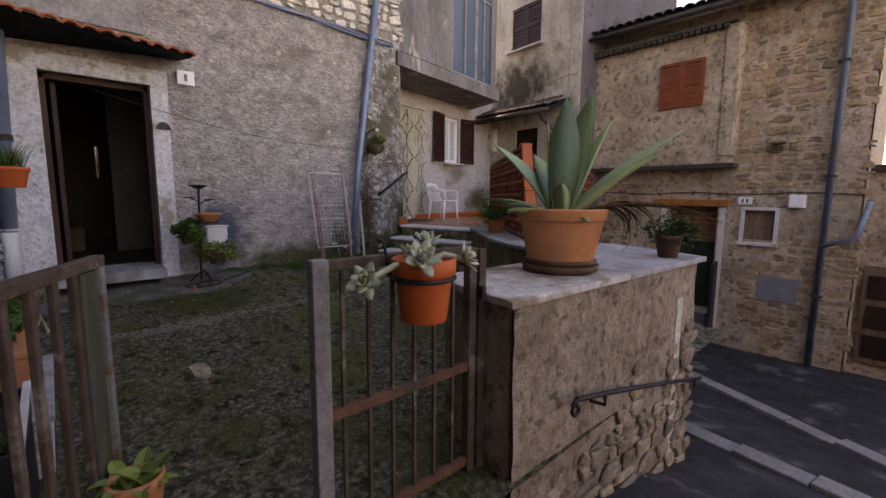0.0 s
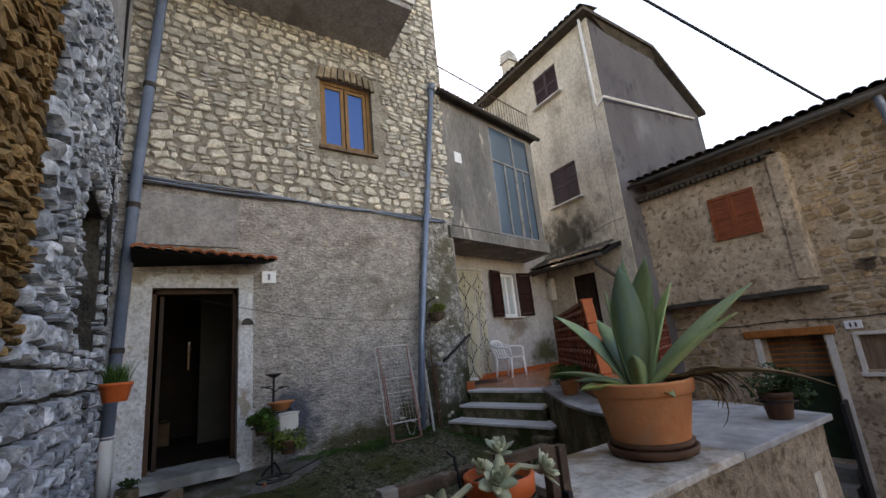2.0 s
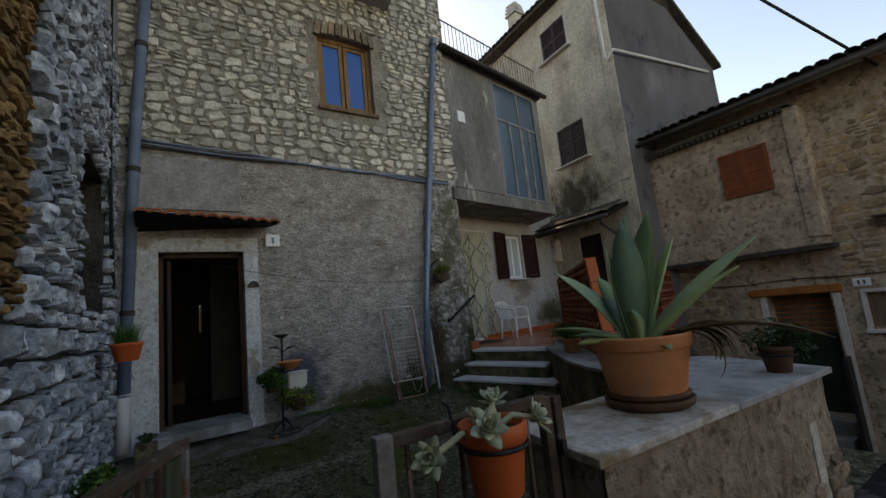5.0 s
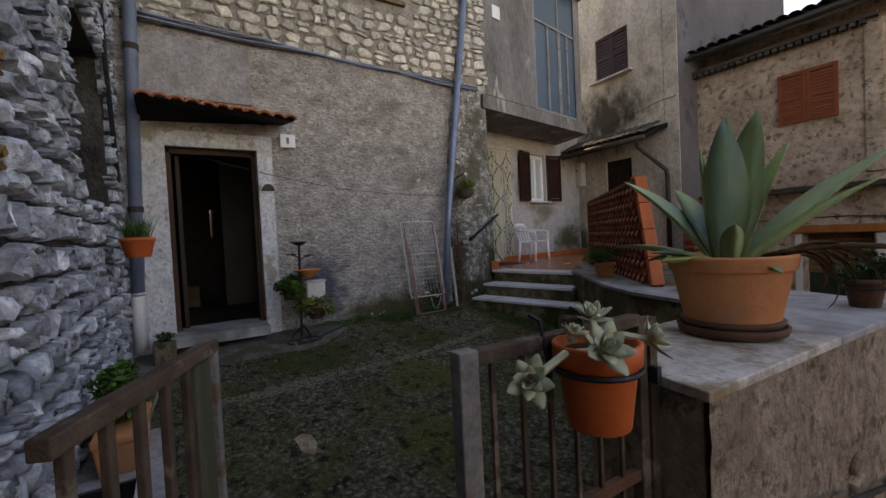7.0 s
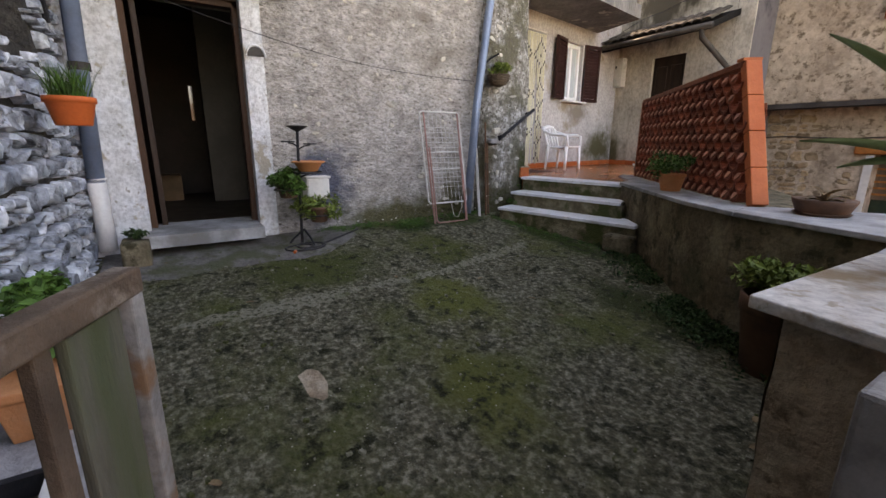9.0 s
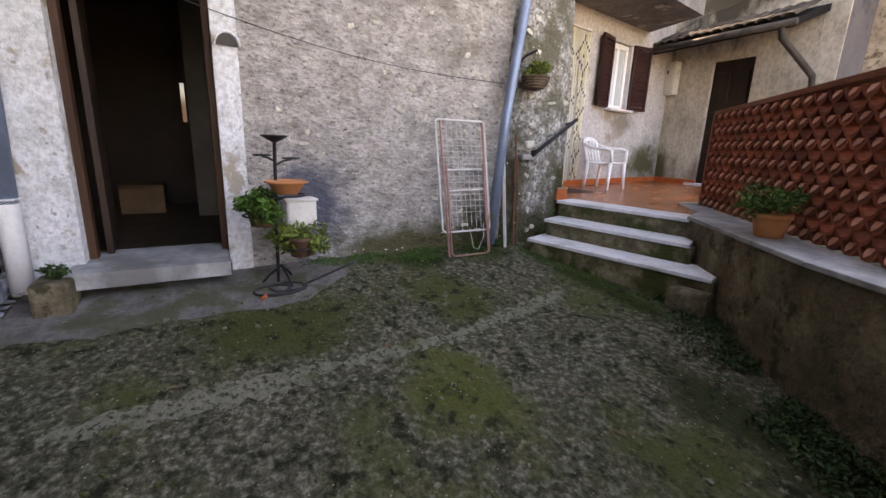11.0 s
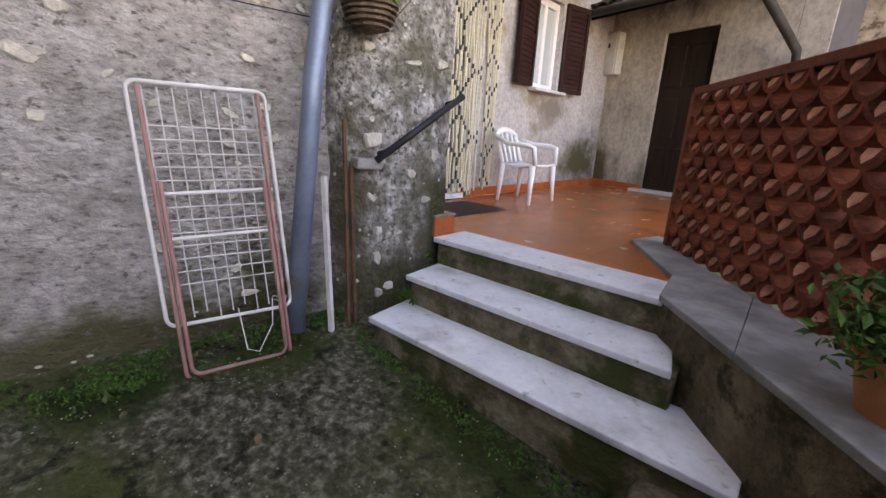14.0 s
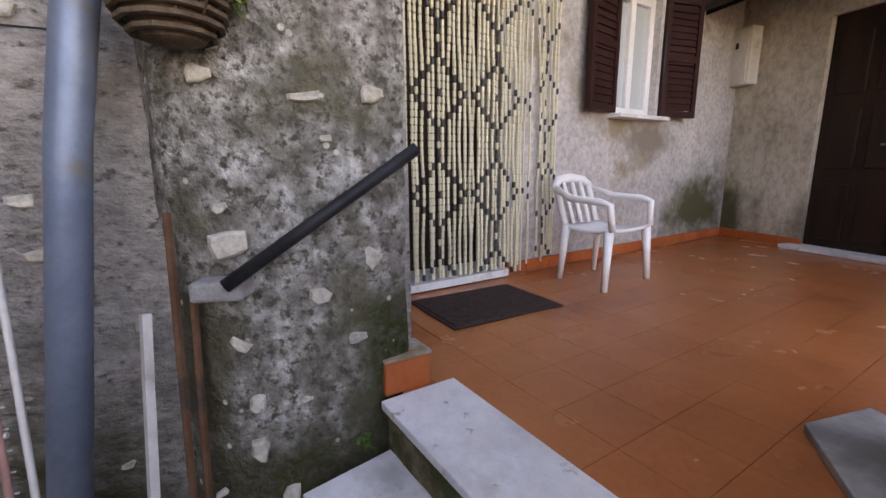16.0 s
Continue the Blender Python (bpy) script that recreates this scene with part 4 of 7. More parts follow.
# ---- terrace canopy, back door, meter ----
cn = thing("door_canopy", (*bw(-6.95), 3.0), "dark lichened lean-to canopy over the back door", "canopy")
bm = bmesh.new()
for x0, x1 in ((-8.25, -5.62),):
    q = [(*bw(x0), 3.42), (*bw(x1), 3.42), (*bw(x1, 0.75), 3.12), (*bw(x0, 0.75), 3.12)]
    vs = [bm.verts.new(p) for p in q]
    vt = [bm.verts.new((p[0], p[1], p[2] - 0.1)) for p in q]
    bm.faces.new(vs)
    bm.faces.new(vt[::-1])
    for i in range(4):
        bm.faces.new((vs[i], vs[(i + 1) % 4], vt[(i + 1) % 4], vt[i]))
part("canopy_slab", bm, UNDER_SHADE, cn, "boarded underside painted dark for shade")
tiles_row(cn, (*bw(-8.25, 0.8), 3.15), (*bw(-5.6, 0.8), 3.15), (-0.087, 1, 0), 0.4, 2, 0.17, ROOF_DARK)
part("gutter", tube(bmesh.new(), [(*bw(-8.25, 0.84), 3.08), (*bw(-5.55, 0.84), 3.06)], 0.05), PIPE_DARK, cn, smooth=True)
part("downpipe", tube(bmesh.new(), [(*bw(-5.72, 0.84), 3.06), (*bw(-5.72, 0.8), 2.9), (*bw(-5.6, 0.12), 2.45), (*bw(-5.6, 0.08), 2.3), (*bw(-5.6, 0.08), 0.8)], 0.045), PIPE_DARK, cn, "dark bent downpipe", smooth=True)
dr = thing("door_2", (*bw(-6.855), 0.75), "closed dark brown panelled wooden door", "door")
tagged(dr, kind="structure")
part("leaf", box(bmesh.new(), (*bw(-6.855, -0.08), 1.815), (0.71, 0.05, 2.13), BANG), DARKWOOD, dr, bevel=0.004)
for k in range(3):
    for dx in (-0.16, 0.16):
        part("panel", box(bmesh.new(), (*bw(-6.855 + dx, -0.05), 1.12 + 0.66 * k), (0.24, 0.03, 0.52), BANG), DARKWOOD, dr, bevel=0.012)
part("door_handle", tube(bmesh.new(), [(*bw(-6.59, -0.05), 1.72), (*bw(-6.59, 0.01), 1.72), (*bw(-6.69, 0.01), 1.72)], 0.01, 6), PIPE_GREY, dr)
part("threshold", box(bmesh.new(), (*bw(-6.855, 0.02), 0.765), (0.86, 0.3, 0.035), BANG), MARBLE, dr, "white marble threshold", 0.004)
mb = thing("meter_box", (*bw(-8.0), 2.4), "beige electricity meter box on the wall", "meter box")
part("case", box(bmesh.new(), (*bw(-8.0, 0.075), 2.69), (0.32, 0.15, 0.58), BANG), OFFWHITE, mb, bevel=0.012)
part("lid", box(bmesh.new(), (*bw(-8.0, 0.156), 2.69), (0.27, 0.014, 0.52), BANG), OFFWHITE, mb, bevel=0.006)
part("lock", box(bmesh.new(), (*bw(-7.98, 0.166), 2.8), (0.03, 0.012, 0.06), BANG), IRON, mb)
wr = thing("wall_cable", (*bw(-7), 3.6), "thin black cable sagging along the wall", "cable")
part("cable", tube(bmesh.new(), [(*bw(-8.2 + 0.28 * i, 0.03), 3.48 + 0.11 * i ** 0.6 - 0.03 * (i % 3 == 1)) for i in range(11)], 0.006, 5), IRON, wr)

# ---- window of the lilac wall, open shutters, bead curtain door ----
WANG = math.degrees(math.atan2(wwd.y, wwd.x))


def wp(y, out=0.0):
    p = ww(y) + Vector((wwd.y, -wwd.x)) * out
    return (p.x, p.y)


w2 = thing("window_2", (*wp(7.17), 1.98), "white framed window with lace and open shutters", "window")
tagged(w2, kind="structure")
bm = bmesh.new()
for y in (6.79, 7.07, 7.35):
    box(bm, (*wp(y, -0.1), 2.52), (0.07, 0.07, 1.04), WANG)
for z in (2.04, 3.01):
    box(bm, (*wp(7.07, -0.1), z), (0.62, 0.07, 0.08), WANG)
part("window_frame", bm, PVC, w2, bevel=0.006)
for y in (6.93, 7.21):
    part("pane", box(bmesh.new(), (*wp(y, -0.11), 2.52), (0.22, 0.008, 0.9), WANG), GLASS_PALE, w2)
part("window_sill", box(bmesh.new(), (*wp(7.07, 0.03), 1.985), (0.74, 0.2, 0.035), WANG), MARBLE, w2, "white marble sill", 0.005)
for y, a in ((6.53, 9), (7.63, -14)):
    sh = tagged(new("side_shutter"), "open dark brown louvred shutter", "shutter", "open shutters")
    sh.matrix_basis = Matrix.Translation((*wp(y), 2.0))
    shutters(sh, (*wp(y, 0.07), 2.54), 0.43, 1.06, WANG + a, SHUTTER_BROWN, 1, 0.04, 16)
    part("hinge", tube(bmesh.new(), [(*wp(y + (0.2 if y < 7 else -0.2), 0.03), 2.3), (*wp(y + (0.2 if y < 7 else -0.2), 0.03), 2.75)], 0.012, 6), IRON, sh)
# Dark sheet just behind the panes, in place of an unlit room.
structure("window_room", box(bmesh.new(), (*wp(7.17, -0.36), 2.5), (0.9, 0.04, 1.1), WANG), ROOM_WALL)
# Dark panel replaces the shaded depth of the doorway.
structure("curtain_door_back", box(bmesh.new(), (*wp(5.15, -0.33), 1.9), (0.9, 0.06, 2.3), WANG), DARKWOOD, "dark panel standing for the shade inside the curtained doorway")
structure("curtain_door_sill", box(bmesh.new(), (*wp(5.15, -0.1), 0.78), (0.86, 0.36, 0.05), WANG), MARBLE, "marble sill of the curtained doorway")
cu = thing("bead_curtain", (*wp(5.4, 0.04), 3.05), "cream bead curtain with dark diamond pattern", "curtain")
part("rod", tube(bmesh.new(), [(*wp(4.7, 0.05), 3.05), (*wp(6.08, 0.05), 3.05)], 0.014, 6), OFFWHITE, cu)
rng = random.Random(3)
NS = 34
for i in range(NS):
    y = 4.76 + 1.28 * i / (NS - 1)
    bm = bmesh.new()
    lean, kink = rng.uniform(-0.02, 0.02), rng.uniform(-0.012, 0.012)
    if i in (27, 28):
        lean = 0.16
    end = 0.8 + rng.uniform(0, 0.05) + (0.04 if i > 26 else 0)
    n = round((3.04 - end) / 0.046)
    path, dark_at = [], []
    for k in range(n):
        z = 3.02 - k * 0.046
        u, w_ = (i % 12) - 6, (k % 14) - 7
        f = abs(u) / 6 + abs(w_) / 7
        dark = abs(f - 0.78) < 0.1 or f < 0.14
        s = min(1, max(0, (3.0 - z) / 2.2))
        o = 0.05 + kink * math.sin(k * 0.4)
        c = wp(y + lean * s, o)
        path += [(*c, z), (*c, z - 0.043)]
        dark_at.append(dark)
    th_ = 0.0125 if i < 24 else 0.009
    tube(bm, [p for k in range(n) for p in (path[2 * k], (*path[2 * k][:2], path[2 * k][2] - 0.004), (*path[2 * k][:2], path[2 * k + 1][2] + 0.004), path[2 * k + 1])], [r for k in range(n) for r in (th_ * 0.5, th_, th_, th_ * 0.5)], 5)
    for f in bm.faces:
        k = min(n - 1, int((3.02 - f.calc_center_median().z) / 0.046))
        f.material_index = 1 if dark_at[k] else 0
    part("strand", bm, [BEAD, BEAD_DARK], cu)

# ---- facade across the lane ----
FDX = -0.2
built_before = set(bpy.data.objects)
FY, JY = 9.5, 9.2
FX0 = -5.5
solid_f = [(1.98, 2.9, -1.0, 1.06), (3.32, 3.8, 0.46, 1.02)]
wf = structure("wall_facade", solid((-0.6, FY), (FX0, FY), -2.0, 4.7, 0.5, [(4.9 - h[1], 4.9 - h[0], h[2], h[3]) for h in solid_f]), FACADE, "tan rubble facade across the lane")
structure("wall_facade_jut", span(bmesh.new(), -5.3, -2.42, JY, FY + 0.01, 1.87, 4.3), FACADE, "overhanging rendered upper storey", bevel=0.02)
structure("wall_facade_pilaster", span(bmesh.new(), -2.62, -2.38, JY - 0.03, FY, 2.0, 4.3), FACADE, bevel=0.02)
structure("jut_ledge", span(bmesh.new(), -5.3, -2.33, JY - 0.05, FY, 1.79, 1.868), PIPE_DARK, "dark ledge under the overhang")
structure("wall_facade_side", span(bmesh.new(), -0.62, -0.6, FY, 14, -2, 4.6), FACADE)
fr = thing("facade_roof", (-3.0, 9.2, 4.65), "lichen-dark curved roof tiles over a gutter", "roof")
tagged(fr, kind="structure")
bm = bmesh.new()
vs = [bm.verts.new(p) for p in ((-5.4, 9.0, 4.62), (-0.5, 9.0, 4.62), (-0.5, 13.5, 5.6), (-5.4, 13.5, 5.6), (-5.4, 9.0, 4.7), (-0.5, 9.0, 4.7), (-0.5, 13.5, 5.7), (-5.4, 13.5, 5.7))]
for q in ((0, 1, 2, 3), (4, 7, 6, 5), (0, 4, 5, 1), (1, 5, 6, 2), (2, 6, 7, 3), (3, 7, 4, 0)):
    bm.faces.new([vs[i] for i in q])
part("roof_slab", bm, ROOF_DARK, fr)
tiles_row(fr, (-5.35, 8.95, 4.72), (-0.5, 8.95, 4.72), (0, 1, 0), 0.22, 3, 0.19, ROOF_DARK)
part("gutter", tube(bmesh.new(), [(-5.2, 8.9, 4.6), (-0.45, 8.9, 4.57)], 0.045), PIPE_DARK, fr, smooth=True)
for i in range(24):
    x = -5.18 + i * 0.112
    part("cornice_brick", box(bmesh.new(), (x, 9.13, 4.28), (0.07, 0.14, 0.06)), ROOF_DARK, fr)
part("cornice_board", span(bmesh.new(), -5.3, -2.45, 9.06, 9.2, 4.32, 4.38), ROOF_DARK, fr)
ws = thing("window_shutters", (-3.32, JY, 2.98), "closed russet louvred shutters in a pale surround", "shutters", "facade window")
shutters(ws, (-3.32, JY - 0.03, 3.4), 0.8, 0.86, 0, SHUTTER_ORANGE, 2, 0.04, 14)
part("backing", span(bmesh.new(), -3.72, -2.92, JY - 0.008, JY + 0.0, 2.97, 3.83), SHUTTER_ORANGE, ws)
part("surround", span(bmesh.new(), -3.78, -2.86, JY - 0.005, JY + 0.01, 2.91, 3.89), FACADE, ws)
d3 = thing("door_3", (-3.05, FY, -0.95), "dark green door under a rust orange beam", "door")
tagged(d3, kind="structure")
part("leaf", span(bmesh.new(), -3.55, -2.55, FY + 0.28, FY + 0.33, -1.0, 0.35), GREEN_DOOR, d3)
part("fanlight", span(bmesh.new(), -3.55, -2.55, FY + 0.26, FY + 0.31, 0.35, 1.06), WOOD_GREY, d3, "brown mesh panel over the door")
for k in range(6):
    part("mesh_bar", span(bmesh.new(), -3.55, -2.55, FY + 0.24, FY + 0.258, 0.42 + 0.1 * k, 0.45 + 0.1 * k), WOOD_BEAM, d3)
part("lintel", span(bmesh.new(), -3.78, -2.42, FY - 0.06, FY + 0.2, 1.06, 1.2), WOOD_BEAM, d3, "rust orange timber lintel", 0.02)
for x in (-3.58, -2.52):
    part("jamb", span(bmesh.new(), x - 0.05, x + 0.05, FY - 0.02, FY + 0.2, -1.6, 1.06), OFFWHITE, d3, "flaking white jamb")
st = thing("facade_steps", (-3.0, FY - 0.4, -1.62), "grey stone steps up to the green door", "steps")
for k in range(3):
    part("step", span(bmesh.new(), -3.5, -2.6, FY - 0.75 + 0.25 * k, FY + 0.3, -1.66, -1.45 + 0.22 * k), KERB, st, bevel=0.01)
gt = thing("iron_gate_leaf", (-2.5, FY - 0.5, -1.5), "dark narrow iron gate leaf standing ajar", "gate")
part("frame", box(bmesh.new(), (-2.47, FY - 0.42, -0.72), (0.05, 0.5, 1.5), 8), IRON, gt)
hw = thing("hatch_window", (-1.95, FY, 0.45), "small boarded wooden window in pale frame", "window")
for k in range(3):
    part("board", span(bmesh.new(), -2.17 + 0.155 * k, -2.02 + 0.155 * k, FY + 0.08, FY + 0.11, 0.47, 1.01), WOOD_GREY, hw)
bm = bmesh.new()
for x in (-2.2, -1.68):
    span(bm, x - 0.03, x + 0.03, FY - 0.02, FY + 0.1, 0.42, 1.06)
span(bm, -2.25, -1.63, FY - 0.06, FY + 0.1, 0.37, 0.43)
span(bm, -2.2, -1.68, FY - 0.02, FY + 0.1, 1.02, 1.07)
part("frame", bm, OFFWHITE, hw, bevel=0.006)
sg = thing("house_number", (-2.17, FY - 0.02, 1.17), "small white house number plate", "sign")
part("plate", span(bmesh.new(), -2.28, -2.06, FY - 0.03, FY - 0.008, 1.12, 1.25), PVC, sg, bevel=0.004)
for dx in (-0.04, 0.03):
    part("digit", span(bmesh.new(), -2.18 + dx, -2.155 + dx, FY - 0.036, FY - 0.031, 1.15, 1.22), PIPE_DARK, sg)
fm = thing("meter_box", (-1.42, FY - 0.05, 1.1), "small white meter box on the facade", "meter box")
part("case", span(bmesh.new(), -1.53, -1.3, FY - 0.1, FY - 0.006, 1.07, 1.3), PVC, fm, bevel=0.01)
part("lid", span(bmesh.new(), -1.51, -1.32, FY - 0.112, FY - 0.101, 1.09, 1.28), PVC, fm, bevel=0.004)
hb = thing("wall_hatch", (-1.55, FY - 0.02, -0.4), "slate blue painted patch door in the wall", "hatch")
part("panel", span(bmesh.new(), -1.86, -1.28, FY - 0.02, FY - 0.004, -0.62, -0.18), HATCH_BLUE, hb, bevel=0.006)
part("lip", span(bmesh.new(), -1.88, -1.26, FY - 0.03, FY - 0.006, -0.2, -0.17), HATCH_BLUE, hb)
fp = thing("facade_downpipe", (-1.04, FY - 0.1, -1.6), "grey downpipe on the facade", "pipe")
part("pipe", tube(bmesh.new(), [(-1.0, 8.95, 4.55), (-1.0, FY - 0.1, 4.2), (-1.04, FY - 0.1, -1.6)], 0.055), PIPE_GREY, fp, smooth=True)
part("branch", tube(bmesh.new(), [(-1.04, FY - 0.12, 0.45), (-0.62, FY - 0.12, 0.62), (-0.52, FY - 0.12, 1.2)], 0.04), PIPE_GREY, fp, smooth=True)
for z in (3.4, 1.6, -0.4):
    part("clip", box(bmesh.new(), (-1.02, FY - 0.09, z), (0.15, 0.16, 0.03)), PIPE_DARK, fp)
fc = thing("facade_cable", (-2, FY - 0.02, 1.3), "thin cable running across the facade", "cable")
part("cable", tube(bmesh.new(), [(-5.2 + 0.46 * i, FY - 0.02, 1.32 + 0.02 * math.sin(i * 1.7)) for i in range(11)], 0.01, 5), PIPE_DARK, fc)
vent = thing("wall_vent", (-1.75, FY - 0.05, 2.2), "rusty round vent stub in the facade", "vent")
part("stub", tube(bmesh.new(), [(-1.75, FY + 0.05, 2.1), (-1.75, FY - 0.12, 2.1)], 0.07, 10), RUST, vent)
part("hood", box(bmesh.new(), (-1.75, FY - 0.1, 2.19), (0.2, 0.16, 0.03)), RUST, vent)
# house at the lane's end
structure("wall_far", span(bmesh.new(), -0.6, 5.0, 10.3, 10.8, -2.0, 1.7), FACADE, "low tan house wall at the lane")
structure("roof_far", span(bmesh.new(), -0.6, 5.2, 10.15, 13.0, 1.7, 1.8), ROOF_DARK, "low tiled roof")
d4 = thing("door_4", (-0.1, 10.3, -1.55), "brown wooden double door with panels", "door")
tagged(d4, kind="structure")
for k in range(2):
    lf = part("leaf", span(bmesh.new(), -0.52 + 0.55 * k, 0.02 + 0.55 * k, 10.22, 10.28, -1.6, 0.1), WOOD_GREY, d4)
    for j in range(3):
        part("panel", span(bmesh.new(), -0.45 + 0.55 * k, -0.06 + 0.55 * k, 10.19, 10.222, -1.5 + 0.52 * j, -1.1 + 0.52 * j), DARKWOOD, lf, bevel=0.01)
# walls added out of view to close the lane, heights set to govern light
structure("wall_lane_east", span(bmesh.new(), 7.6, 8.1, -8.0, 9.0, -2.0, 3.0), FACADE)
structure("wall_lane_south", span(bmesh.new(), 1.0, 8.0, -6.0, -5.6, -2.0, 7.0), FACADE)

for ob in [o for o in bpy.data.objects if o not in built_before and o.parent is None]:
    ob.matrix_basis = Matrix.Translation((FDX, 0, 0)) @ ob.matrix_basis

# ---- main house: doorway, window, canopy ----
d1 = thing("door_1", (MX, 0.47, 0.36), "open dark doorway with a brown wooden frame", "door")
tagged(d1, kind="structure")
bm = bmesh.new()
for y in (0.03, 0.91):
    span(bm, MX - 0.2, MX - 0.1, y - 0.03, y + 0.03, 0.4, 2.45)
span(bm, MX - 0.2, MX - 0.1, 0, 0.94, 2.39, 2.45)
part("door_frame", bm, WOOD_RED, d1, bevel=0.006)
part("door_leaf", box(bmesh.new(), (MX - 0.56, 0.09, 1.4), (0.66, 0.045, 1.98), 5), DARKWOOD, d1, "dark door leaf folded inwards", 0.004)
part("door_sill", span(bmesh.new(), -6.62, -5.93, -0.06, 0.92, 0.3, 0.41), SLAB_GREY, d1, "worn grey marble door sill", 0.006)
bm = skin((MX + 0.03, 1.1), (MX + 0.03, -0.4), 0.2, 2.62, 0.07, 0.012, [(0.16, 1.1, 0.2, 2.45)])
part("surround", bm, WHITEWASH, d1, "flaking whitewashed surround", smooth=True)
bm = bmesh.new()
for y in (-0.001, 0.941):
    span(bm, MX - 0.12, MX + 0.04, y - 0.012, y + 0.012, 0.36, 2.45)
part("reveal", bm, WHITEWASH, d1)
# the room behind the door, its shade painted into the dark colours
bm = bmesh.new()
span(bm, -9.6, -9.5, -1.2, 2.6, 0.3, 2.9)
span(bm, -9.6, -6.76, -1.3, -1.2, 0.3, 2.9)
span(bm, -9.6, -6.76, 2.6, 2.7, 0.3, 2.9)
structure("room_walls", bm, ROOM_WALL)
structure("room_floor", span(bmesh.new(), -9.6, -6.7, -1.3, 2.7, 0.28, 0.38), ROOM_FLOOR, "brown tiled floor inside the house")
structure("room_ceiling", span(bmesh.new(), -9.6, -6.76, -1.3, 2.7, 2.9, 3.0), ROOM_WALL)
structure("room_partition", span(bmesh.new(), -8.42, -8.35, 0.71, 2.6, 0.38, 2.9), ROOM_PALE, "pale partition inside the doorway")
cb = thing("cardboard_box", (-8.9, 0.2, 0.38), "brown cardboard box on the room floor", "box")
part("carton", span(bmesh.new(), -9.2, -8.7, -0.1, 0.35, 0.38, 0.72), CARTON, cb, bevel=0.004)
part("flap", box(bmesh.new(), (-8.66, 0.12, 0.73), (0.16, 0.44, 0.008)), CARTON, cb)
# Mirror strip added to stand in for a slit of daylight between curtains.
mr = thing("wall_mirror", (-9.49, 0.64, 1.5), "narrow mirror strip standing in for a slit of daylight", "mirror")
part("glass", box(bmesh.new(), (-9.48, 0.64, 1.75), (0.02, 0.05, 0.5)), MIRROR, mr)
part("frame", box(bmesh.new(), (-9.492, 0.64, 1.75), (0.014, 0.08, 0.54)), DARKWOOD, mr)

w1 = thing("window_1", (MX, 2.545, 4.68), "honey brown wooden casement, sky reflection painted blue on its panes", "window")
tagged(w1, kind="structure")
bm = bmesh.new()
for y in (2.12, 2.97):
    span(bm, MX - 0.2, MX - 0.1, y - 0.035, y + 0.035, 4.7, 5.96)
for z in (4.735, 5.925):
    span(bm, MX - 0.2, MX - 0.1, 2.155, 2.935, z - 0.035, z + 0.035)
part("window_frame", bm, WOOD, w1, bevel=0.006)
for y0, y1 in ((2.155, 2.535), (2.555, 2.935)):
    bm = bmesh.new()
    for y in (y0 + 0.03, y1 - 0.03):
        span(bm, MX - 0.17, MX - 0.12, y - 0.03, y + 0.03, 4.77, 5.89)
    for z in (4.8, 5.86):
        span(bm, MX - 0.17, MX - 0.12, y0 + 0.06, y1 - 0.06, z - 0.03, z + 0.03)
    sash = part("sash", bm, WOOD, w1, bevel=0.005)
    part("pane", span(bmesh.new(), MX - 0.15, MX - 0.142, y0 + 0.055, y1 - 0.055, 4.82, 5.84), GLASS_SKY_PAINT, sash)
part("window_sill", span(bmesh.new(), MX - 0.1, MX + 0.05, 2.05, 3.04, 4.65, 4.7), WOOD_GREY, w1)
for k in range(9):
    part("arch_brick", box(bmesh.new(), (MX + 0.015, 2.1 + 0.112 * k, 5.97), (0.06, 0.085, 0.22), 0, pose(MX + 0.015, 2.1 + 0.112 * k, 6.07 - 0.004 * (k - 4) ** 2, (4 - k) * -3)), STONE_TAN, w1)
# Another dark sheet standing for the shade behind the window.
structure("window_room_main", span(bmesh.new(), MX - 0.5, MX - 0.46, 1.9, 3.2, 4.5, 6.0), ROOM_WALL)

cp = thing("tile_canopy", (MX, 0.57, 2.9), "small canopy with a red tile edge over the door", "canopy")
bm = bmesh.new()
q = [(MX, -0.2, 2.95), (MX, 1.24, 2.88), (-5.64, 1.24, 2.71), (-5.64, -0.2, 2.8)]
vs = [bm.verts.new(p) for p in q]
# Underside hangs lower at the wall to take in the wall shadow.
vt = [bm.verts.new((p[0], p[1], p[2] - ((0.26 if p[1] < 0 else 0.1) if p[0] == MX else 0.03))) for p in q]
bm.faces.new(vs)
bm.faces.new(vt[::-1])
for i in range(4):
    bm.faces.new((vs[i], vs[(i + 1) % 4], vt[(i + 1) % 4], vt[i]))
part("slab", bm, UNDER_SHADE, cp, "underside painted near black for shade")
tiles_row(cp, (-5.59, -0.2, 2.77), (-5.59, 1.26, 2.68), (-1, 0, 0), 0.26, 1, 0.13, CANOPY_TILE, length=0.45)
for k in range(11):
    y = -0.134 + 0.1327 * k
    z = 2.775 - 0.09 * (y + 0.2) / 1.46
    part("tile_lip", tube(bmesh.new(), [(-5.58, y + 0.058 * math.cos(math.pi * i / 8), z + 0.036 * math.sin(math.pi * i / 8)) for i in range(9)], 0.015, 6), CANOPY_TILE, cp, "red tile end")
sn = thing("house_number", (MX + 0.04, 1.29, 2.55), "small white enamel house number", "sign")
part("plate", span(bmesh.new(), MX + 0.02, MX + 0.05, 1.2, 1.38, 2.51, 2.67), PVC, sn, bevel=0.006)
part("digit", span(bmesh.new(), MX + 0.05, MX + 0.055, 1.275, 1.305, 2.55, 2.63), HATCH_BLUE, sn)
bl = thing("bell_niche", (MX + 0.04, 1.03, 2.1), "small arched lamp niche in the surround", "niche")
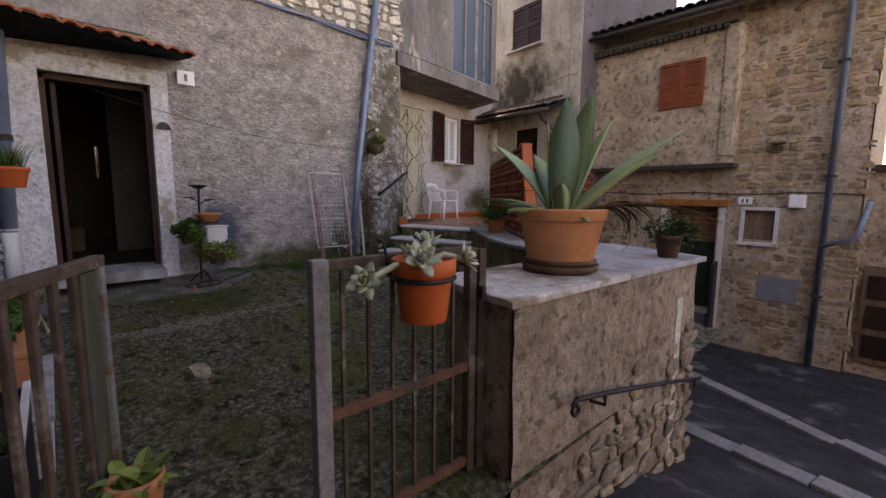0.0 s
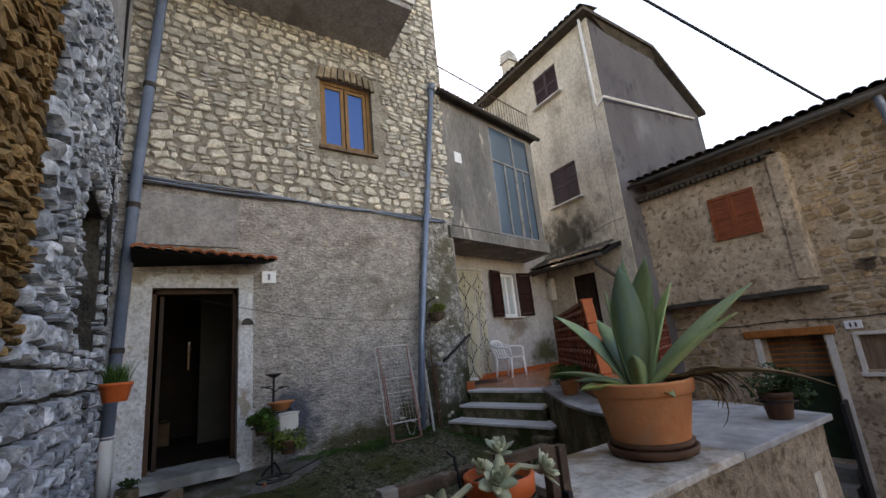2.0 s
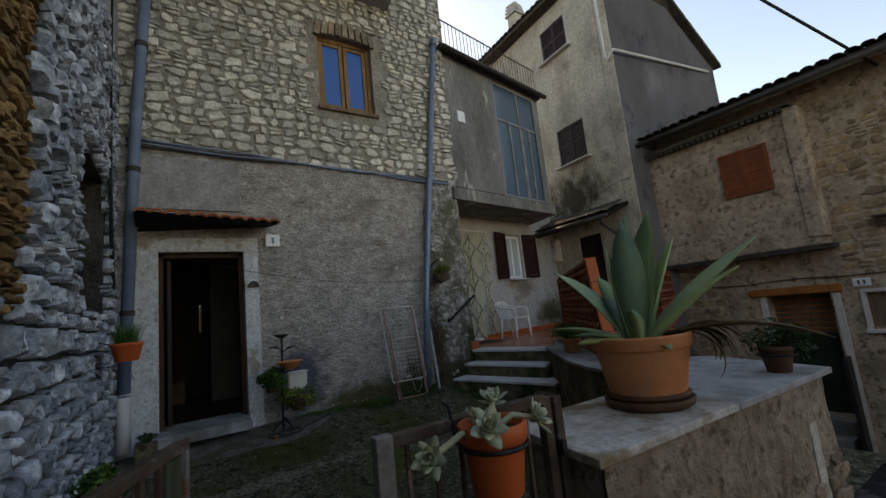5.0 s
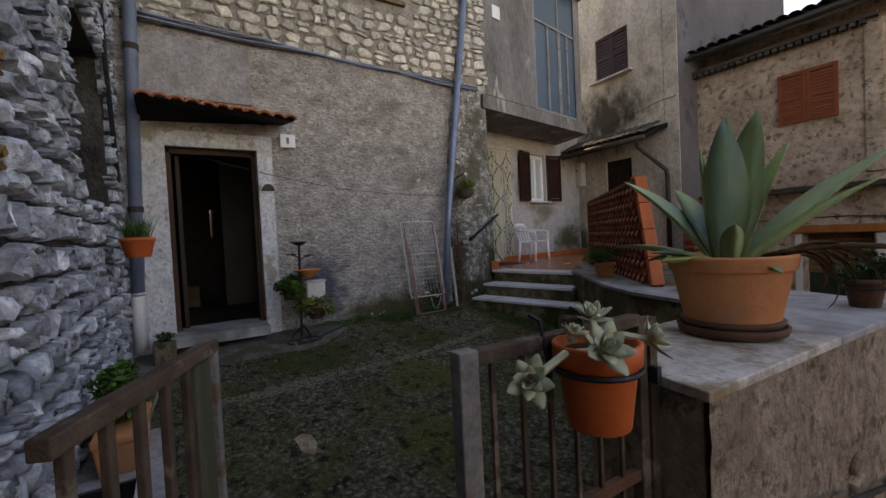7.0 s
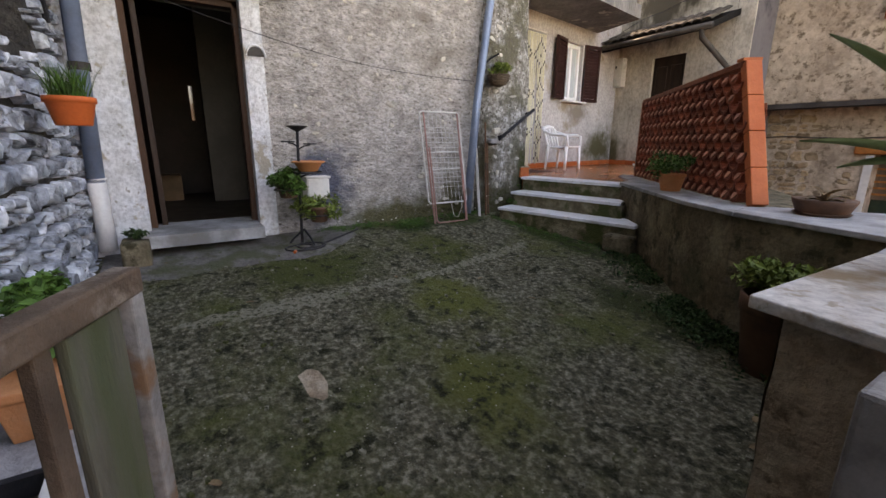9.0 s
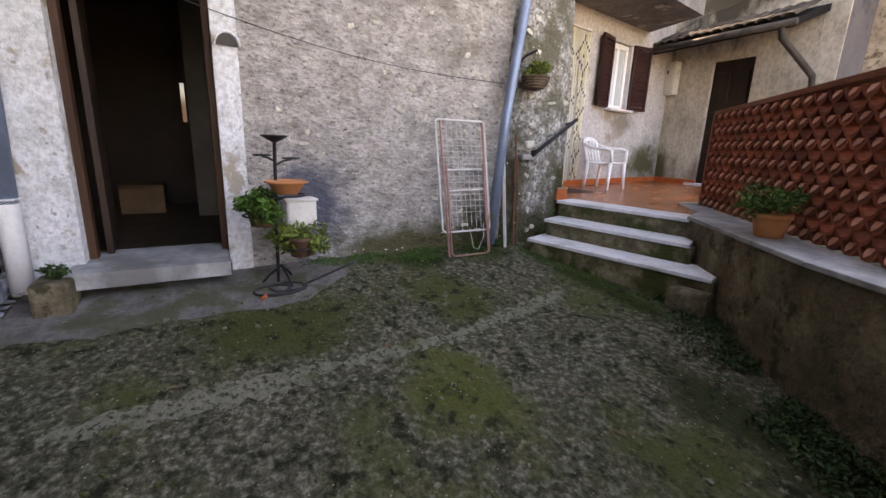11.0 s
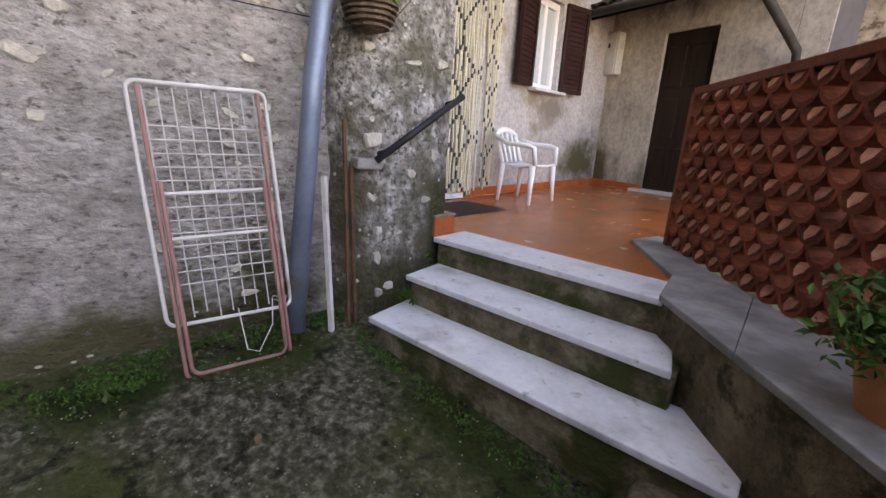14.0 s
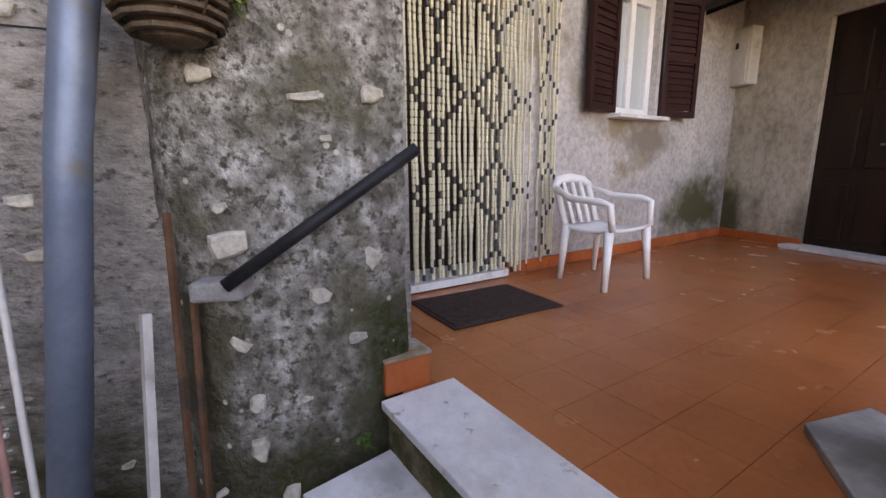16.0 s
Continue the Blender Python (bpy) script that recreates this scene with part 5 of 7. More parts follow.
# Flat dark half disc paints the niche's inner shade; the wall isn't recessed.
bm = bmesh.new()
vs = [bm.verts.new((MX + 0.047, 1.03 + 0.075 * math.cos(math.pi * k / 10), 1.97 + 0.085 * math.sin(math.pi * k / 10))) for k in range(11)]
bm.faces.new(vs)
part("hollow", bm, PIPE_DARK, bl)
part("lip", tube(bmesh.new(), [(MX + 0.05, 1.03 + 0.085 * math.cos(math.pi * k / 10), 1.97 + 0.095 * math.sin(math.pi * k / 10)) for k in range(11)], 0.01, 6), WHITEWASH, bl)
CABLE = ((0.35, 2.33), (3.55, 1.94))
cbl = thing("cable_bundle", (MX + 0.06, 2.0, 3.7), "bundle of grey cables along the wall", "cables")
for k in range(4):
    part("cable", tube(bmesh.new(), [(MX + 0.06 + 0.01 * (k % 2), -0.3 + 0.24 * i, 3.72 + 0.035 * k - 0.012 * i * (k + 1) / 4 + 0.012 * math.sin(i * 0.9 + k)) for i in range(20)], 0.013, 6), PIPE_GREY if k % 2 else PIPE_DARK, cbl, smooth=True)
tc = thing("wall_cable", (MX + 0.05, 2.0, 2.0), "thin dark cable strung along the plaster", "cable")
part("cable", tube(bmesh.new(), [(MX + 0.06, CABLE[0][0] + (CABLE[1][0] - CABLE[0][0]) * i / 12, CABLE[0][1] + (CABLE[1][1] - CABLE[0][1]) * i / 12 - 0.12 * math.sin(math.pi * i / 12)) for i in range(13)], 0.0032, 5), IRON, tc)
pl = thing("downpipe", (-6.1, -0.3, 0.4), "blue grey downpipe with a white plastic foot", "pipe")
part("pipe", tube(bmesh.new(), [(-6.12, 0.08, 9.0), (-6.11, -0.2, 4.0), (-6.1, -0.3, 0.86)], 0.06, 12), PIPE_BLUE, pl, smooth=True)
part("foot", tube(bmesh.new(), [(-6.1, -0.3, 0.9), (-6.1, -0.3, 0.86), (-6.09, -0.3, 0.3)], [0.075, 0.066, 0.066], 12), PVC, pl, "white plastic foot pipe", smooth=True)
for z, y in ((1.75, -0.27), (3.4, -0.22), (5.0, -0.145)):
    part("clip", tube(bmesh.new(), [(-6.11, y, z - 0.03), (-6.11, y, z + 0.03)], 0.07, 12), PIPE_DARK, pl)
pr_ = thing("leaning_downpipe", (-6.0, 3.4, 0.33), "grey metal downpipe leaning along the wall", "pipe")
PP = [(-6.16, 4.24, 6.34), (-6.15, 3.86, 3.68), (-6.13, 3.83, 3.6), (-6.05, 3.5, 1.65), (-5.99, 3.34, 0.33)]
part("pipe", tube(bmesh.new(), PP, [0.048, 0.048, 0.05, 0.05, 0.052], 14), PIPE_GREY, pr_, smooth=True)
for i, z in ((1, 3.64), (0, 6.3)):
    part("collar", tube(bmesh.new(), [Vector(PP[i]) + Vector((0, -0.01, -0.1)), Vector(PP[i]) + Vector((0, 0.01, 0.03))], 0.072, 12), PIPE_GREY, pr_, smooth=True)
hs = thing("service_cable", (-5.0, -0.36, 4.0), "black cable running down the rubble wall", "cable")
part("cable", tube(bmesh.new(), [(-5.6, -0.38, 9.0), (-5.5, -0.38, 6.0), (-5.5, -0.38, 3.0), (-5.9, -0.38, 2.0)], 0.02, 6), IRON, hs)

eb = thing("eave_box", (-5.7, -0.2, 7.1), "brown boxed eave end above the downpipe", "eave")
part("box", box(bmesh.new(), None, (0.7, 0.42, 0.34), m=pose(-5.7, -0.2, 7.32, 6)), WOOD_GREY, eb, bevel=0.015)
part("gutter", tube(bmesh.new(), [(-6.1, -0.02, 7.54), (-5.3, -0.02, 7.5)], 0.06, 10), OLD_FRAME, eb, smooth=True)
for k in range(3):
    part("tile", tube(bmesh.new(), [(-5.95 + 0.25 * k, 0.02, 7.5), (-5.95 + 0.25 * k, -0.4, 7.62)], [0.1, 0.085], 10), ROOF_TILE, eb, smooth=True)

# ---- balcony ----
bc = thing("balcony", (-5.7, 1.5, 6.75), "concrete balcony with dark screened railing and awning", "balcony")
bm = bmesh.new()
q = [(MX, 0.02, 6.72), (MX, 3.38, 6.72), (-5.18, 3.3, 6.86), (-5.18, 0.02, 6.86)]
vs = [bm.verts.new(p) for p in q]
vt = [bm.verts.new((p[0], p[1], 7.0)) for p in q]
bm.faces.new(vs[::-1])
bm.faces.new(vt)
for i in range(4):
    bm.faces.new((vs[i], vs[(i + 1) % 4], vt[(i + 1) % 4], vt[i]))
part("slab", bm, CEMENT, bc, "stained concrete balcony slab", 0.01)
part("slab_edge", span(bmesh.new(), -5.2, -5.14, 0.02, 3.34, 6.96, 7.06), OFFWHITE, bc, bevel=0.006)
part("screen_sheet", span(bmesh.new(), -5.22, -5.2, 0.02, 3.28, 7.08, 7.95), TARP, bc, "dark cloth screening the railing")
part("side_sheet", span(bmesh.new(), -6.2, -5.22, 3.27, 3.29, 7.08, 7.95), TARP, bc)
for y in (0.1, 1.1, 2.2, 3.28):
    part("post", tube(bmesh.new(), [(-5.18, y, 6.95), (-5.18, y, 8.02)], 0.016, 6), RUST, bc)
part("handrail", tube(bmesh.new(), [(-5.18, 0.02, 8.0), (-5.18, 3.28, 8.0), (-6.2, 3.28, 8.0)], 0.018, 6), RUST, bc)
part("white_bar", tube(bmesh.new(), [(-5.17, 2.0, 7.98), (-5.16, 3.3, 7.98)], 0.025, 6), PVC, bc)
bm = skin((-5.1, 3.3), (-5.1, 0.02), 8.85, 9.35, 0.2, 0.12)
part("awning_valance", bm, TARP, bc, "dark blue awning cloth")
part("awning", box(bmesh.new(), (-5.7, 1.65, 9.4), (1.3, 3.25, 0.03), 0, pose(-5.7, 1.65, 9.4, 0, -12)), TARP, bc, "dark blue awning cloth")
bm = bmesh.new()
for k in range(12):
    span(bm, -6.2, -5.05, 2.3 + 0.13 * k, 2.37 + 0.13 * k, 9.52, 9.56)
    span(bm, -6.2, -5.05, 2.37 + 0.13 * k, 2.43 + 0.13 * k, 9.54, 9.58)
part("corrugated_roof", bm, SHEET, bc, "pale corrugated roof sheet")
ds = thing("satellite_dish", (-6.0, 4.55, 9.4), "white satellite dish on a wall arm", "satellite dish")
DC = Vector((-5.95, 4.6, 9.42))
ax = Vector((0.85, -0.25, -0.25)).normalized()
tm = Matrix.Translation(DC) @ ax.to_track_quat("Z", "Y").to_matrix().to_4x4()
bm = bmesh.new()
lathe(bm, [(0.01, 0.0), (0.15, 0.01), (0.28, 0.04), (0.4, 0.09), (0.405, 0.08), (0.28, 0.025), (0.15, -0.005), (0.01, -0.012)])
bmesh.ops.transform(bm, matrix=tm @ Matrix.Diagonal((0.92, 1.05, 1, 1)), verts=bm.verts)
part("reflector", bm, OFFWHITE, ds, smooth=True)
part("feed_arm", tube(bmesh.new(), [tm @ Vector((0, -0.4, 0.05)), tm @ Vector((0, -0.3, 0.4))], 0.014, 6), PIPE_DARK, ds)
part("feed_horn", tube(bmesh.new(), [tm @ Vector((0, -0.31, 0.36)), tm @ Vector((0, -0.26, 0.44))], 0.035, 8), PIPE_DARK, ds)
part("mount", tube(bmesh.new(), [DC - ax * 0.02, DC - ax * 0.15, (-6.3, 4.4, 9.4)], 0.025, 6), PIPE_DARK, ds)
ew = thing("overhead_wire", (-3, 5, 7), "thick black overhead wire", "wire")
A, B = Vector((-4.13, 3.32, 8.35)), Vector((-1.24, 10.34, 4.05))
part("wire", tube(bmesh.new(), [A.lerp(B, i / 14 * 1.3 - 0.15) - Vector((0, 0, 0.05 * math.sin(math.pi * min(max(i / 14 * 1.3 - 0.15, 0), 1)))) for i in range(15)], 0.024, 6), IRON, ew)

# ---- terrace, steps, parapet ----
FZ = 0.745
TER = [(-6.06, 4.36), (-4.62, 4.62), (-4.78, 5.05), (-5.13, 5.62), (-4.4, 7.0), (-5.05, 8.68), (-8.05, 8.87), (-7.26, 4.66)]
structure("terrace_base", prism(bmesh.new(), TER, -0.3, FZ - 0.004), GROUT, "raised terrace platform")
structure("terrace_foot", prism(bmesh.new(), [(-5.28, 5.55), (-2.95, 3.75), (-2.4, 4.1), (-4.3, 7.0), (-5.05, 8.7), (-7, 8.7), (-6, 5)], -1.9, FZ - 0.06), PARAPET, "rendered retaining wall of the terrace")
stair = thing("marble_steps", (-5.0, 4.1, 0.2), "three mossy steps with white marble treads", "steps")
T = [((-5.81, 3.69), (-4.12, 4.05), (-4.2, 4.42), (-5.95, 4.08), 0.405), ((-5.9, 3.98), (-4.46, 4.28), (-4.62, 4.62), (-6.02, 4.34), 0.578), ((-6.04, 4.27), (-4.66, 4.54), (-4.72, 4.84), (-6.1, 4.58), FZ + 0.006)]
for k, (a, b, c, d, z) in enumerate(T):
    ins = 0.025
    p = [Vector((*a, 0)) + Vector((0.03, ins, 0)), Vector((*b, 0)) + Vector((0, ins, 0)), Vector((*c, 0)) + Vector((0, 0.25, 0)), Vector((*d, 0)) + Vector((0, 0.25, 0))]
    bm = skin((p[1].x, p[1].y), (p[0].x, p[0].y), 0.05 if k == 0 else T[k - 1][4], z - 0.035, 0.06, 0.015)
    part("riser", bm, RISER, stair, "moss-stained riser", smooth=True)
    bm = bmesh.new()
    prism(bm, [(q.x, q.y + 0.012) for q in p], 0.0, z - 0.036)
    part("core", bm, RISER, stair)
    part("tread", prism(bmesh.new(), [a, b, c, d], z - 0.034, z), MARBLE, stair, "white marble tread", 0.006)
part("footing", box(bmesh.new(), (-4.25, 4.03, 0.2), (0.3, 0.2, 0.2), 12), PARAPET, stair, "crumbling brown stone footing", 0.03)
# floor tiles in the terrace's own directions
tf = thing("terrace_floor", (-6.6, 6.5, FZ), "polished orange terracotta floor tiles", "floor")
tagged(tf, kind="structure")
u, w_ = Vector((wwd.y, -wwd.x)), wwd
org = Vector((-7.3, 4.4))
PIT = 0.245
bm = bmesh.new()
box(bm, (0, 0, 0), (PIT - 0.0016, PIT - 0.0016, 0.018))
bmesh.ops.bevel(bm, geom=[e for e in bm.edges if all(x.co.z > 0 for x in e.verts)], offset=0.0006, segments=1, affect="EDGES")
tile_me = mesh_of("tile", bm, TILE)


def inside(p, poly):
    ok = False
    for (x0, y0), (x1, y1) in zip(poly, poly[1:] + poly[:1]):
        if (y0 > p[1]) != (y1 > p[1]) and p[0] < (x1 - x0) * (p[1] - y0) / (y1 - y0) + x0:
            ok = not ok
    return ok


FLOOR = [(-6.1, 4.5), (-4.72, 4.78), (-4.88, 5.15), (-5.22, 5.62), (-4.5, 7.0), (-5.1, 8.6), (-8.0, 8.8), (-7.25, 4.6)]
for i in range(-2, 16):
    for j in range(-2, 22):
        c = org + u * (PIT * i) + w_ * (PIT * j)
        if inside(c, FLOOR):
            ob = new("tile", tile_me)
            ob.parent = tf
            ob.matrix_basis = tf.matrix_basis.inverted() @ pose(c.x, c.y, FZ - 0.009, 0, 0, WANG)
for y0, y1 in ((5.55, 8.85),):
    n = 13
    for k in range(n):
        ya, yb = y0 + (y1 - y0) * k / n, y0 + (y1 - y0) * (k + 1) / n
        part("skirting_tile", box(bmesh.new(), (*wp((ya + yb) / 2, 0.012), FZ + 0.045), (wws(yb) - wws(ya) - 0.004, 0.02, 0.09), WANG), ORANGE_POST, tf)
for k in range(4):
    part("skirting_tile", box(bmesh.new(), (*bw(-7.95 + 0.22 * k, 0.012), FZ + 0.045), (0.215, 0.02, 0.09), BANG), ORANGE_POST, tf)
part("front_skirting", box(bmesh.new(), (*wp(5.15, 0.02), FZ + 0.02), (0.84, 0.02, 0.045), WANG), ORANGE_POST, tf)
kb = thing("tile_block", (-6.15, 4.38, FZ), "orange tiled kerb block at the stair head", "kerb")
part("block", box(bmesh.new(), (-6.15, 4.38, FZ + 0.06), (0.13, 0.19, 0.13), 10), ORANGE_POST, kb, bevel=0.006)
part("cap", box(bmesh.new(), (-6.15, 4.38, FZ + 0.132), (0.14, 0.2, 0.014), 10), SLAB, kb, bevel=0.003)
# parapet wall and its slabs
OUT = [(-2.13, 3.13), (-2.94, 3.33), (-3.42, 3.6), (-4.66, 4.56)]
INN = [(-2.3, 4.15), (-3.02, 3.72), (-3.42, 4.02), (-4.95, 5.35)]
pw = thing("parapet", (-3.4, 3.8, 0), "low rendered parapet wall with grey marble slabs", "parapet")
tagged(pw, kind="structure")
for (a, b), (c, d) in zip(zip(OUT, OUT[1:]), zip(INN, INN[1:])):
    ang = math.atan2(b[1] - a[1], b[0] - a[0])
    nr = Vector((math.sin(ang), -math.cos(ang)))
    bm = skin(a, b, -0.2, 0.74, 0.1, 0.02)
    part("face", bm, PARAPET, pw, smooth=True)
    e = 0.012
    part("core", prism(bmesh.new(), [(a[0] + e, a[1] + e), c, d, (b[0] + e, b[1] + e)], -1.7, 0.74), PARAPET, pw)
    n = 3 if (Vector(a) - Vector(b)).length > 1 else 1
    ov = Vector((math.sin(ang), -math.cos(ang))) * -0.03
    for k in range(n):
        f0, f1 = k / n + 0.0006, (k + 1) / n - 0.0006
        A0, A1 = Vector(a).lerp(Vector(b), f0), Vector(a).lerp(Vector(b), f1)
        C0, C1 = Vector(c).lerp(Vector(d), f0), Vector(c).lerp(Vector(d), f1)
        part("slab", prism(bmesh.new(), [tuple(A0 + ov), tuple(A1 + ov), tuple(C1), tuple(C0)], 0.742, 0.775), SLAB_GREY, pw, "worn grey marble slab", 0.005)
part("slab", prism(bmesh.new(), [(-4.62, 4.535), (-4.78, 4.87), (-5.36, 5.46), (-5.33, 5.76), (-5.15, 5.72), (-4.9, 5.34)], 0.742, 0.774), SLAB_GREY, pw, "worn grey marble slab", 0.005)

# ---- terracotta lattice screens ----
def lattice(name, a, b, z0, za, zb, label, cell=0.146, rake=0.0):
    """A screen of crescent tiles from a to b; its top slopes from za to zb and its first end leans in by rake."""
    th = thing(name, (*a, z0), label, "screen wall", "lattice screens")
    a2, b2 = Vector(a), Vector(b)
    ln, d = (b2 - a2).length, (b2 - a2).normalized()
    ang = math.degrees(math.atan2(d.y, d.x))
    kinds = []
    for shield, dep in ((True, 0.13), (False, 0.13)):
        bm = bmesh.new()
        R, n, prev = cell * 0.51, 8, None
        for k in range(n + 1):
            t = math.pi + math.pi * k / n
            ro, ri = R, R * 0.84
            ring = [bm.verts.new(p) for p in ((ro * math.cos(t), -dep / 2, ro * math.sin(t)), (ro * math.cos(t), dep / 2, ro * math.sin(t)), (ri * math.cos(t), dep / 2, ri * math.sin(t) + 0.01), (ri * math.cos(t), -dep / 2, ri * math.sin(t) + 0.01))]
            if prev:
                for i in range(4):
                    bm.faces.new((prev[i], prev[(i + 1) % 4], ring[(i + 1) % 4], ring[i]))
            else:
                bm.faces.new(ring[::-1])
            prev = ring
        bm.faces.new(prev)
        if shield:
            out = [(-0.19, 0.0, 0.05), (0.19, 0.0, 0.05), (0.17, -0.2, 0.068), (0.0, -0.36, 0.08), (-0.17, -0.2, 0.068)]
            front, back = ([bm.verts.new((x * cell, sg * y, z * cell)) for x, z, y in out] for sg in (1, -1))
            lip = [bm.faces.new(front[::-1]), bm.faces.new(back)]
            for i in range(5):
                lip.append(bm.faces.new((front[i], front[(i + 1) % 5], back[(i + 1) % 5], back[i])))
            # shield faces take the lighter copy, light painted in
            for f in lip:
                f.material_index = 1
        kinds.append(mesh_of("lattice_tile", bm, [TERRACOTTA, TERRA_LIT_LIP]))
    rows = int((max(za, zb) - z0) / (cell * 0.5)) + 1
    for r in range(rows):
        off = cell / 2 * (r % 2)
        for i in range(int(ln / cell) + 1):
            s = cell * 0.5 + cell * i + off
            z = z0 + cell * 0.54 + r * cell * 0.5
            top = za + (zb - za) * s / ln + 0.01
            if s > ln - 0.05 or z > top or s < 0.03 + rake * (z + 0.03 - z0) / (za - z0):
                continue
            p = a2 + d * s
            ob = new("lattice_tile", kinds[r % 2])
            ob.parent = th
            ob.matrix_basis = th.matrix_basis.inverted() @ pose(p.x, p.y, z, 0, 0, ang + 180)
    m = (a2 + d * rake).lerp(b2, 0.5)
    slope = math.degrees(math.atan2(zb - za, ln))
    part("top_rail", box(bmesh.new(), None, (ln - rake, 0.13, 0.045), m=pose(m.x, m.y, (za + zb) / 2, 0, 0, ang) @ pose(0, 0, 0, 0, -slope)), TERRA_RAIL, th, "dull red cap rail", 0.006)
    part("end_post", box(bmesh.new(), (*b, (z0 + zb) / 2), (0.05, 0.13, zb - z0), ang), TERRA_RAIL, th, bevel=0.005)
    return th


SA, SB, RAKE = (-2.97, 3.7), (-5.12, 5.57), 0.42
s1 = lattice("lattice_screen", SA, SB, 0.772, 1.79, 1.725, "terracotta lattice screen on the parapet slab", rake=RAKE)
SANG = math.degrees(math.atan2(SB[1] - SA[1], SB[0] - SA[0]))
tilt_ = math.degrees(math.atan2(RAKE, 1.02))
for k in range(4):
    f = (k + 0.5) / 4
    c = along(SA, SB, RAKE * f)
    part("post_tile", box(bmesh.new(), None, (0.075, 0.11, 0.27), m=pose(c.x, c.y, 0.778 + 1.02 * f, 0, 0, SANG) @ pose(0, 0, 0, 0, tilt_)), ORANGE_POST, s1, "bright orange end tile", 0.005)
c = along(SA, SB, RAKE + 0.03)
part("post_cap", box(bmesh.new(), (c.x, c.y, 1.82), (0.1, 0.13, 0.02), SANG), ORANGE_POST, s1)
lattice("lattice_screen", (-4.42, 7.05), (-5.02, 8.62), FZ, 1.72, 1.72, "terracotta lattice screen at the terrace edge")

# ---- pier at the gate ----
PR = [(-1.5, 1.5), (-1.42, 3.7), (-2.1, 3.35), (-2.06, 1.62)]
pier = thing("gate_pier", (-1.75, 2.4, 0), "plastered rubble pier topped with a stained slab", "pier")
tagged(pier, kind="structure")
part("core", prism(bmesh.new(), [(x - 0.01 if x > -1.8 else x + 0.01, y + 0.01 if y < 2 else y - 0.01) for x, y in PR], -1.9, 0.745), PIER, pier)
bm = skin(PR[1], PR[0], -1.7, 0.745, 0.08, 0.03)
bm2 = skin(PR[0], PR[3], -0.3, 0.745, 0.08, 0.02)
part("face", bm, PIER, pier, "flaking tan render", smooth=True)
part("face", bm2, PIER, pier, smooth=True)
part("face", skin(PR[3], PR[2], -0.3, 0.745, 0.08, 0.02), PARAPET, pier, smooth=True)
part("slab", prism(bmesh.new(), [(-1.46, 1.45), (-1.42, 2.55), (-2.1, 2.55), (-2.14, 1.57)], 0.748, 0.788), SLAB, pier, "stained marble slab", 0.006)
part("slab", prism(bmesh.new(), [(-1.42, 2.555), (-1.36, 3.76), (-2.3, 4.1), (-2.12, 3.1), (-2.1, 2.555)], 0.746, 0.785), SLAB_GREY, pier, "grey marble slab", 0.006)
part("render_scar", prism(bmesh.new(), [(-1.41, 3.34), (-1.405, 3.44), (-1.45, 3.44), (-1.45, 3.34)], -1.0, 0.5), STONE_WHITE, pier, "white scar of fallen render")
hr = thing("handrail", (-1.4, 2.8, 0), "black wrought iron handrail with a scroll end", "handrail")
RL = [(-1.36, 1.86, 0.24), (-1.36, 2.4, 0.12), (-1.36, 3.86, -0.24)]
part("rail", tube(bmesh.new(), RL, 0.014, 6), IRON, hr)
sc = [(-1.36, 1.86 - 0.05 * math.sin(t) * (1 - t / 9), 0.19 + 0.05 * math.cos(t) * (1 - t / 9)) for t in [i * 0.5 for i in range(14)]]
part("scroll", tube(bmesh.new(), sc, 0.011, 6), IRON, hr)
for y, z in ((2.15, 0.175), (3.7, -0.2)):
    part("bracket", tube(bmesh.new(), [(-1.36, y, z), (-1.36, y + 0.02, z - 0.07), (-1.45, y + 0.02, z - 0.08)], 0.01, 6), IRON, hr)

# ---- gates ----
ga, gb = Vector((-1.68, 1.43)), Vector((-1.69, 0.63))
gd = (gb - ga).normalized()
GA = math.degrees(math.atan2(gd.y, gd.x))
GL = (gb - ga).length
g1 = thing("garden_gate", (-1.68, 1.43, -0.1), "rusty steel garden gate standing open", "gate", "gate leaves")
at_g = lambda s, z: (*(ga + gd * s), z)
part("hinge_stile", box(bmesh.new(), at_g(0.02, 0.46), (0.045, 0.045, 1.1), GA), RUST, g1, bevel=0.004)
part("front_stile", box(bmesh.new(), at_g(GL - 0.03, 0.46), (0.062, 0.05, 1.13), GA), GATE_GREY, g1, "grey painted front stile", 0.005)
part("top_rail", box(bmesh.new(), at_g(GL / 2 - 0.01, 1.0), (GL - 0.08, 0.045, 0.04), GA), RUST, g1, bevel=0.004)
part("mid_rail", box(bmesh.new(), at_g(GL / 2 - 0.01, 0.445), (GL - 0.08, 0.03, 0.04), GA), RUST_BROWN, g1, "rust brown middle rail", 0.003)
part("bottom_rail", box(bmesh.new(), at_g(GL / 2 - 0.01, -0.035), (GL - 0.08, 0.03, 0.04), GA), RUST_BROWN, g1, bevel=0.003)
for k in range(6):
    s = 0.13 + (GL - 0.25) * k / 5
    part("bar", box(bmesh.new(), at_g(s, 0.475), (0.014, 0.014, 1.0), GA), RUST, g1)
post = thing("gate_post", (-1.68, 1.475, -0.1), "rusty square steel gate post against the pier", "post")
part("post", box(bmesh.new(), (-1.68, 1.478, 0.44), (0.045, 0.04, 1.12), GA), RUST, post, bevel=0.004)
part("hinge", box(bmesh.new(), (-1.65, 1.45, 0.8), (0.025, 0.05, 0.06), GA), IRON, post)
la, lb = Vector((-1.8, -0.2)), Vector((-2.5, 0.125))
ld = (lb - la).normalized()
LA = math.degrees(math.atan2(ld.y, ld.x))
